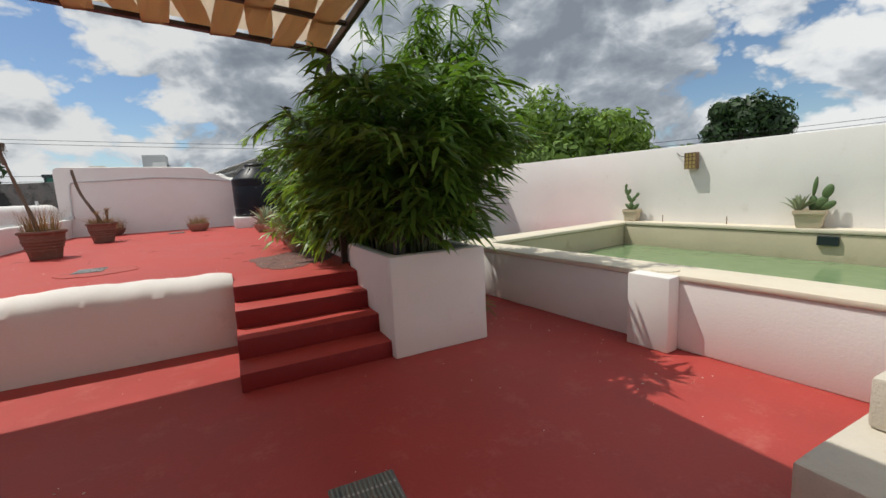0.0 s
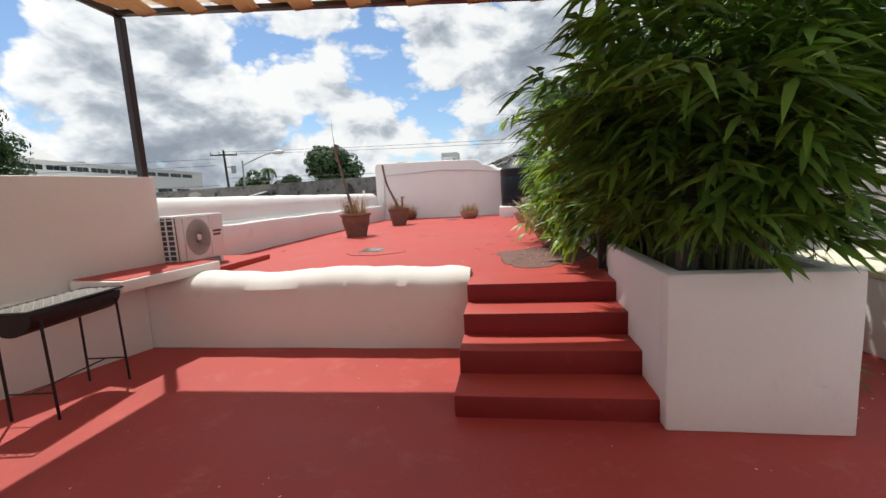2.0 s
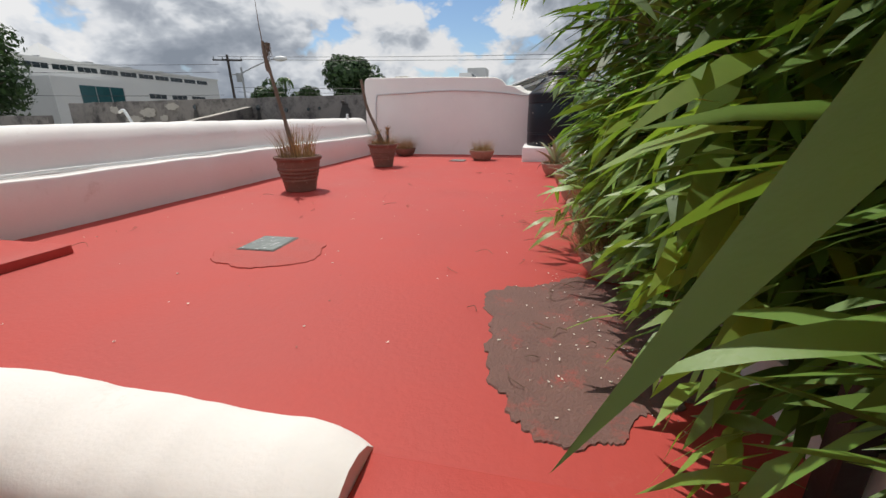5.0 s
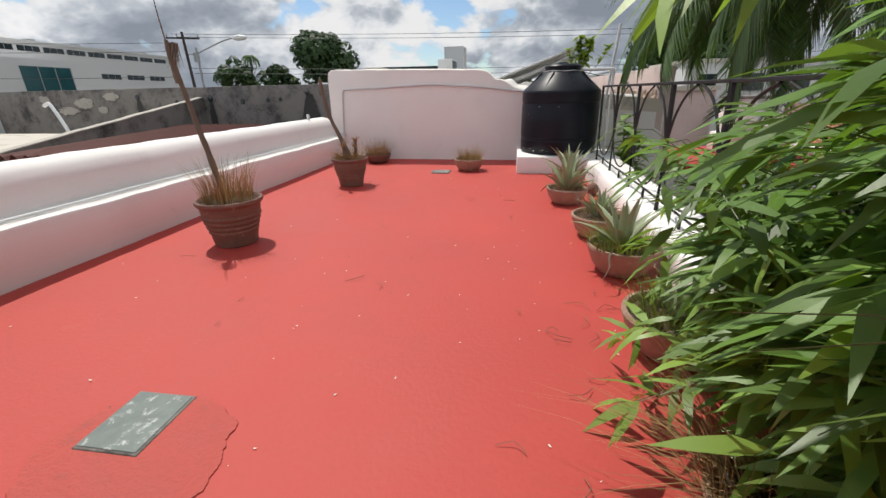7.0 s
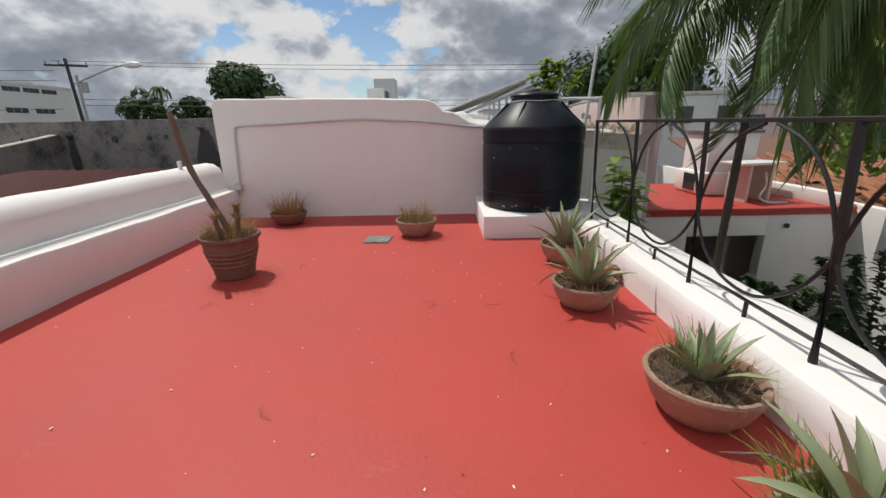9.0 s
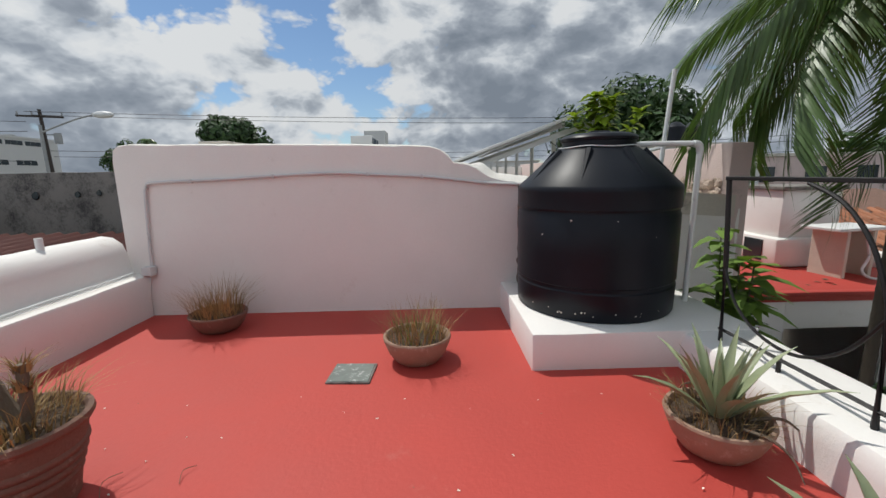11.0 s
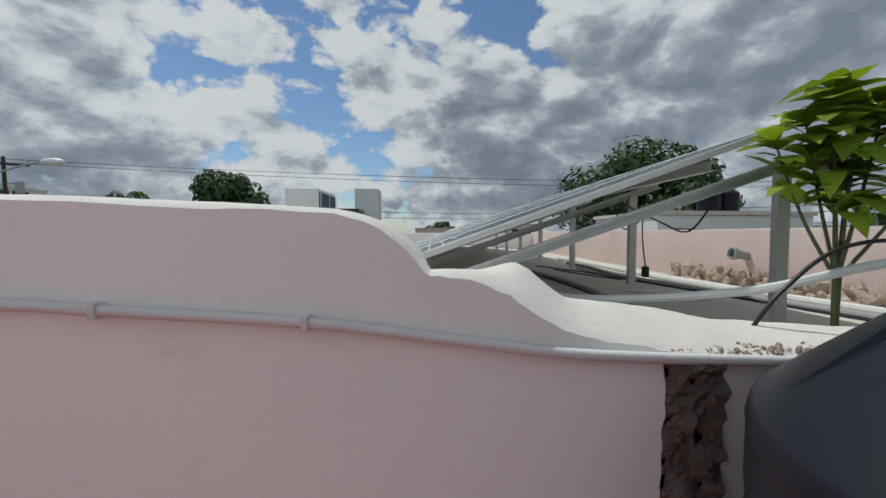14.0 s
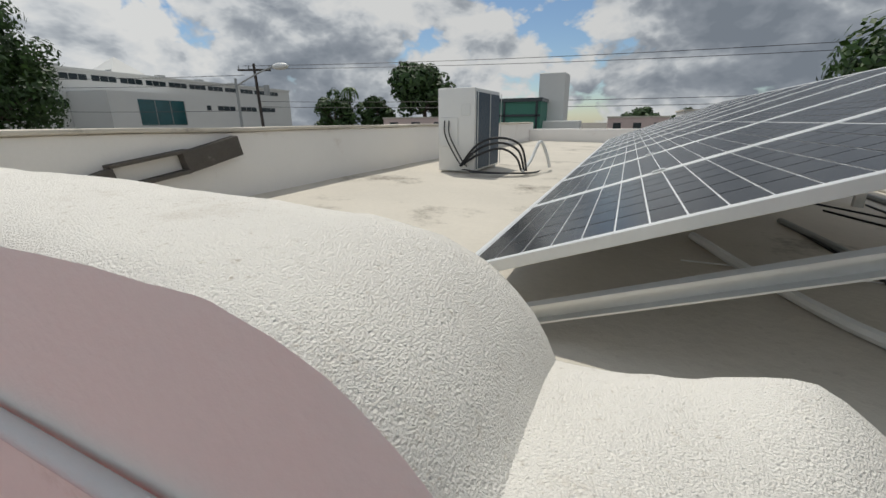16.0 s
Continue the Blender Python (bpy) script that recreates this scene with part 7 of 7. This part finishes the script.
house("town_house", 9.5, 16.5, 33, 40, 3.6, M_BLDG, "white house with roof tanks behind the pink wall", 3)
house("town_house", 17.5, 27, 36, 44, 3.1, M_PINK, "pinkish house behind the pink wall", 3)
house("town_house", 52, 70, 10, 22, 4.4, M_GREY, "grey concrete building behind the boundary wall", 0)
house("town_house", 3.75, 8.6, 26.5, 33, 2.2, M_PINK, "pale pink neighbouring house", 0)
house("town_house", -30, -12, 50, 60, 2.2, M_GREY, "low grey roofs of the next street", 0)
for k, (x, y) in enumerate(((12.4, 34.0), (13.5, 34.3))):
    t = thing("water_tank", x, y, 3.78, 0, "small black roof tank on a distant house", "water tank", "distant roof tanks")
    bm = B()
    lathe(bm, [(0.5, 0.0), (0.5, 0.9), (0.2, 1.15), (0.0, 1.2)], 16)
    part("body", bm, M_TANK, t, "", True)

# ---- bare cement yard wall and low roofs on the west side ----
bm = B()
grid_box(bm, -22.0, 0.0, 0.0, 0.28, -3.0, 2.66, 0.8, 0.02, 0.02)
bmesh.ops.transform(bm, matrix=pose(-4.2, 20.85, 0, 0, 0, -8.5), verts=bm.verts)
wc = struct("wall_cement", bm, M_GREY, "tall bare grey cement wall with dark damp stains", "wall", True)
WM = pose(-4.2, 20.85, 0, 0, 0, -8.5)
for k, (s, z, w) in enumerate(((-8.0, 2.22, 0.13), (-6.4, 2.1, 0.10), (-5.2, 2.12, 0.08), (-4.6, 2.15, 0.07), (-9.8, 2.05, 0.12), (-12.0, 2.3, 0.12))):
    bm = B()
    lathe(bm, [(w, 0.0), (w * 0.9, 0.02)], 9, WM @ pose(s, -0.035, z, 90, 0, 0), 0.2)
    tagged(part("wall_hole", bm, M_DARKW), "small dark hole in the cement wall", "hole", "holes in the cement wall", "structure")


def wall_stain(s0, z0, w, h, seed, label):
    """A damp run below a spout: narrow at its head, ragged at its foot."""
    q = random.Random(seed)
    bm = B()
    lf, rt = [], []
    for k in range(15):
        f = k / 14
        half = w * (0.35 + 0.65 * min(1.0, f * 2.2)) * 0.5
        for side, lst in ((-1, lf), (1, rt)):
            lst.append(bm.verts.new((s0 + side * half * q.uniform(0.82, 1.1), -0.034, z0 - h * f)))
    for k in range(14):
        bm.faces.new((lf[k], rt[k], rt[k + 1], lf[k + 1]))
    bmesh.ops.transform(bm, matrix=WM, verts=bm.verts)
    tagged(part("damp_stain", bm, M_DAMP), label, "stain", "damp runs on the cement wall", "structure")


M_DAMP = material("damp_cement", (0.05, 0.047, 0.043), 0.8, vary=0.3, scale=3, fine=30, bump=0.2, dirt=(0.11, 0.10, 0.09), dirt_at=0.55)
wall_stain(-8.0, 2.2, 0.34, 1.3, 1, "dark damp run below a hole in the wall")
wall_stain(-3.3, 2.32, 0.75, 1.5, 2, "broad dark damp run below a spout")
wall_stain(-12.0, 2.3, 0.3, 0.7, 3, "dark damp run below a hole in the wall")
M_FLAKE = material("flaked_lime_patch", (0.42, 0.39, 0.34), 0.9, vary=0.2, scale=2, fine=25, bump=0.4, dirt=(0.18, 0.16, 0.14), dirt_at=0.55)
for k, (s0, z0, w, h) in enumerate(((-13.6, 2.36, 1.0, 0.20), (-15.4, 2.10, 1.3, 0.26), (-16.6, 1.75, 1.5, 0.22), (-18.0, 2.25, 0.8, 0.24), (-14.3, 1.80, 0.7, 0.18))):
    q = random.Random(900 + k)
    bm = B()
    bm.faces.new([bm.verts.new((s0 + w * 0.5 * math.cos(a) * q.uniform(0.7, 1.1), -0.036, z0 + h * math.sin(a) * q.uniform(0.6, 1.1))) for a in (2 * math.pi * i / 28 for i in range(28))])
    bmesh.ops.transform(bm, matrix=WM, verts=bm.verts)
    tagged(part("lime_patch", bm, M_FLAKE), "pale flaking lime patch on the cement wall", "patch", "lime patches", "structure")
sp2 = thing("drain_spout", 0, 0, 0, 0, "short dark spout sticking out of the cement wall", "pipe")
sp2.matrix_world = WM @ pose(-3.35, 0.0, 2.38)
bm = B()
cyl(bm, 0.06, 0.06, -0.05, 0.22, 12, pose(0, 0, 0, 90, 0, 0))
part("spout", bm, M_GREY, sp2, "", True)
# gable wall that rises to the cement wall, with a pale mortar cap
bm = B()
ga, gb = [], []
for y in np.linspace(9.0, 22.1, 30):
    z = 1.10 + 0.157 * (y - 14.75) + 0.02 * noise.noise((y * 1.3, 0, 0))
    ga.append([bm.verts.new((x, y, zz)) for x, zz in ((-12.5, -2.9), (-12.5, z), (-12.72, z), (-12.72, -2.9))])
for a, b in zip(ga, ga[1:]):
    for i in range(3):
        bm.faces.new((a[i], a[i + 1], b[i + 1], b[i]))
bm.faces.new(ga[0])
bm.faces.new(ga[-1][::-1])
struct("wall_gable", bm, M_GREY, "sloping grey cement gable wall of the next house", "wall", True)
bm = B()
extr = [[bm.verts.new((x + 0.012 * noise.noise((y * 3, x, 0)), y, 1.102 + 0.157 * (y - 14.75) + dz + 0.02 * noise.noise((y * 1.3, 0, 0)))) for x, dz in ((-12.48, 0.0), (-12.48, 0.03), (-12.74, 0.035), (-12.74, 0.0))] for y in np.linspace(9.0, 22.0, 40)]
for a, b in zip(extr, extr[1:]):
    for i in range(4):
        j = (i + 1) % 4
        bm.faces.new((a[i], a[j], b[j], b[i]))
bm.faces.new(extr[0])
bm.faces.new(extr[-1][::-1])
struct("coping_gable", bm, M_FLAKE, "pale worn mortar coping on the gable wall", "coping", True)
bm = B()
grid_box(bm, -34.0, -26.2, 23.0, 23.3, -3.0, 2.0, 0.8, 0.03, 0.02)
struct("wall_cement_low", bm, M_GREY, "broken lower cement wall with patchy plaster", "wall", True)
bm = B()
n = 152
rows = [[bm.verts.new((-5.1 - 7.35 * i / n, y, 1.0 + 0.075 * math.sin(i * math.pi / 4) + (y - 14.2) * 0.040)) for i in range(n + 1)] for y in (14.2, 17.4, 20.6)]
for a, b in zip(rows, rows[1:]):
    for i in range(n):
        bm.faces.new((a[i], a[i + 1], b[i + 1], b[i]))
bmesh.ops.solidify(bm, geom=bm.faces[:], thickness=0.02)
struct("roof_sheet", bm, M_SHEET, "dark red corrugated sheet roof", "roof", True)
bm = B()
box(bm, -12.49, -5.06, 14.4, 20.7, -3.0, 0.98)
struct("wall_sheet_house", bm, M_GREY, "cement wall below the sheet roof", "wall")
bm = B()
grid_box(bm, -30, -5.06, 5.0, 14.19, -3.0, 0.75, 2.0, 0.02, 0.02)
struct("roof_cement", bm, M_ROOF, "flat weathered cement roof of the next house", "roof", True)
bm = B()
grid_box(bm, -30, -12.73, 14.2, 20.9, -3.0, 0.95, 2.0, 0.02, 0.02)
struct("roof_cement_north", bm, M_ROOF, "flat weathered cement roof of the next house", "roof", True)
bp = thing("vent_pipe", -16.2, 19.4, 0.94, 0, "bent white plastic vent pipe on the next roof", "pipe")
bm = B()
tube(bm, smooth_path([(0, 0, 0), (-0.35, 0.1, 0.6), (-0.75, 0.2, 1.15), (-0.85, 0.2, 1.2), (-1.05, 0.2, 1.12)], 5), 0.06, 10)
part("pipe", bm, M_PVC, bp, "", True)

# ---- courtyard side: red flat roof, stack, table, tiled roof ----
rb = thing("garden_house", 6.2, 19.5, GZ, 0, "low white garden house with a red painted flat roof", "house")


def rpart(name, x0, x1, y0, y1, z0, z1, mat, label="", bev=0.01):
    bm = B()
    grid_box(bm, x0 - 6.2, x1 - 6.2, y0 - 19.5, y1 - 19.5, z0 - GZ, z1 - GZ, 0.6, 0.008, bev)
    return part(name, bm, mat, rb, label, True)


rpart("wall", 3.75, 4.9, 17.45, 17.7, -3.0, 0.36, M_WHITE)
rpart("wall", 4.9, 6.6, 17.45, 17.7, -0.10, 0.36, M_WHITE)
rpart("wall", 6.6, 8.3, 17.45, 17.7, -3.0, 0.36, M_WHITE)
rpart("wall", 3.75, 4.0, 17.71, 21.5, -3.0, 0.36, M_WHITE)
rpart("wall", 4.01, 8.3, 21.2, 21.5, -3.0, 0.36, M_WHITE)
rpart("roof", 3.72, 8.38, 17.40, 21.6, 0.362, 0.45, M_RED, "red painted roof")
rpart("roof_kerb", 3.72, 8.38, 17.38, 17.52, 0.451, 0.52, M_RED)
rpart("chimney_block", 6.3, 7.5, 19.4, 20.5, 0.452, 2.0, M_WHITE, "white masonry chimney block")
rpart("chimney_cap", 6.24, 7.56, 19.34, 20.56, 2.002, 2.08, M_GREY, "thin dark cement cap")
rpart("chimney_foot", 6.16, 7.62, 19.26, 20.6, 0.4525, 1.05, M_WHITE, "thicker white chimney foot", 0.08)
bm = B()
box(bm, 6.14 - 6.2, 6.17 - 6.2, 19.6 - 19.5, 20.1 - 19.5, 0.55 - GZ, 0.98 - GZ)
part("vent_opening", bm, M_DARKW, rb)
bm = B()
cyl(bm, 0.055, 0.055, 0, 0.03, 14, pose(7.0 - 6.2, 17.43 - 19.5, 0.12 - GZ, 90, 0, 0))
part("pipe_end", bm, M_DARKW, rb)
rpart("parapet", 8.1, 8.38, 17.54, 21.6, 0.451, 0.75, M_WHITE)
litter("fallen_petals", 10, (4.2, 6.5, 18, 20), 0.45, 0.05, 78, M_TWIG, "dry debris on the red roof")

tb = thing("roof_table", 6.95, 18.72, 0.452, 10, "white slab table on splayed legs", "table")
bm = B()
box(bm, -0.58, 0.58, -0.35, 0.35, 0.86, 0.92, 0.01)
part("tabletop", bm, M_PAINTW, tb)
for sx in (-1, 1):
    bm = B()
    box(bm, sx * 0.30 - 0.04, sx * 0.30 + 0.04, -0.30, 0.30, -0.01, 0.86, 0.01)
    part("leg", bm, M_STONE, tb)
bm = B()
tube(bm, smooth_path([(0.0, -0.38, 0.7), (0.06, -0.40, 0.4), (-0.08, -0.42, 0.15), (0.1, -0.5, 0.02), (0.5, -0.6, 0.02)], 6), 0.025, 8)
part("hose", bm, M_PVC, tb, "white hose", True)

tl = thing("tiled_roof", 11.35, 22.0, 0.5, 0, "old clay-tiled roof with missing tiles", "roof", "", "structure")
tile = B()
arc = [(0.11 * math.cos(a), 0.075 * math.sin(a)) for a in (math.pi * k / 6 for k in range(7))]
rows = [[tile.verts.new((x * s, y, z * s)) for x, z in arc] for y, s in ((0, 1.0), (0.48, 0.86))]
inner = [[tile.verts.new((x * s * 0.86, y, z * s * 0.82)) for x, z in arc] for y, s in ((0, 1.0), (0.48, 0.86))]
for i in range(6):
    tile.faces.new((rows[0][i], rows[0][i + 1], rows[1][i + 1], rows[1][i]))
    tile.faces.new((inner[0][i], inner[0][i + 1], rows[0][i + 1], rows[0][i]))
tile_me = finish(tile, "roof_tile", M_TILE, True)
r7 = random.Random(77)
slope = pose(0, 0, 0, 16, 0, 0)
bm = B()
box(bm, -2.7, 4.0, -2.6, 4.2, -0.06, -0.01)
bmesh.ops.transform(bm, matrix=slope, verts=bm.verts)
part("roof_bed", bm, M_CLAY, tl, "dusty roof bed")
for i in range(26):
    for j in range(11):
        if r7.random() < 0.10:
            continue
        part("roof_tile", tile_me, None, tl, "", False, slope @ pose(-2.55 + 0.25 * i + r7.uniform(-0.02, 0.02), -2.55 + 0.42 * j + r7.uniform(-0.03, 0.03), r7.uniform(0, 0.02), r7.uniform(1, 5), 0, r7.uniform(-6, 6)))
bm = B()
box(bm, 8.72, 15.4, 19.3, 26.5, -3.0, -0.35)
struct("wall_tiled_house", bm, M_PINK, "old pink wall below the tiled roof", "wall")
bm = B()
grid_box(bm, 8.42, 8.68, 12.5, 26.0, -3.0, 0.55, 0.8, 0.012, 0.02)
struct("wall_courtyard", bm, M_WHITE, "white courtyard boundary wall", "wall", True)
cb = thing("roof_slab", 3.6, 15.0, -3.0, 0, "small white slab roof in the courtyard", "roof")
bm = B()
grid_box(bm, -0.9, 1.1, -1.1, 1.4, 2.3, 2.42, 0.5, 0.01, 0.02)
part("slab", bm, M_WHITE, cb, "", True)
for sx in (-0.75, 0.9):
    bm = B()
    box(bm, sx, sx + 0.12, -0.95, 1.2, 0.0, 2.301)
    part("wall", bm, M_WHITE, cb)
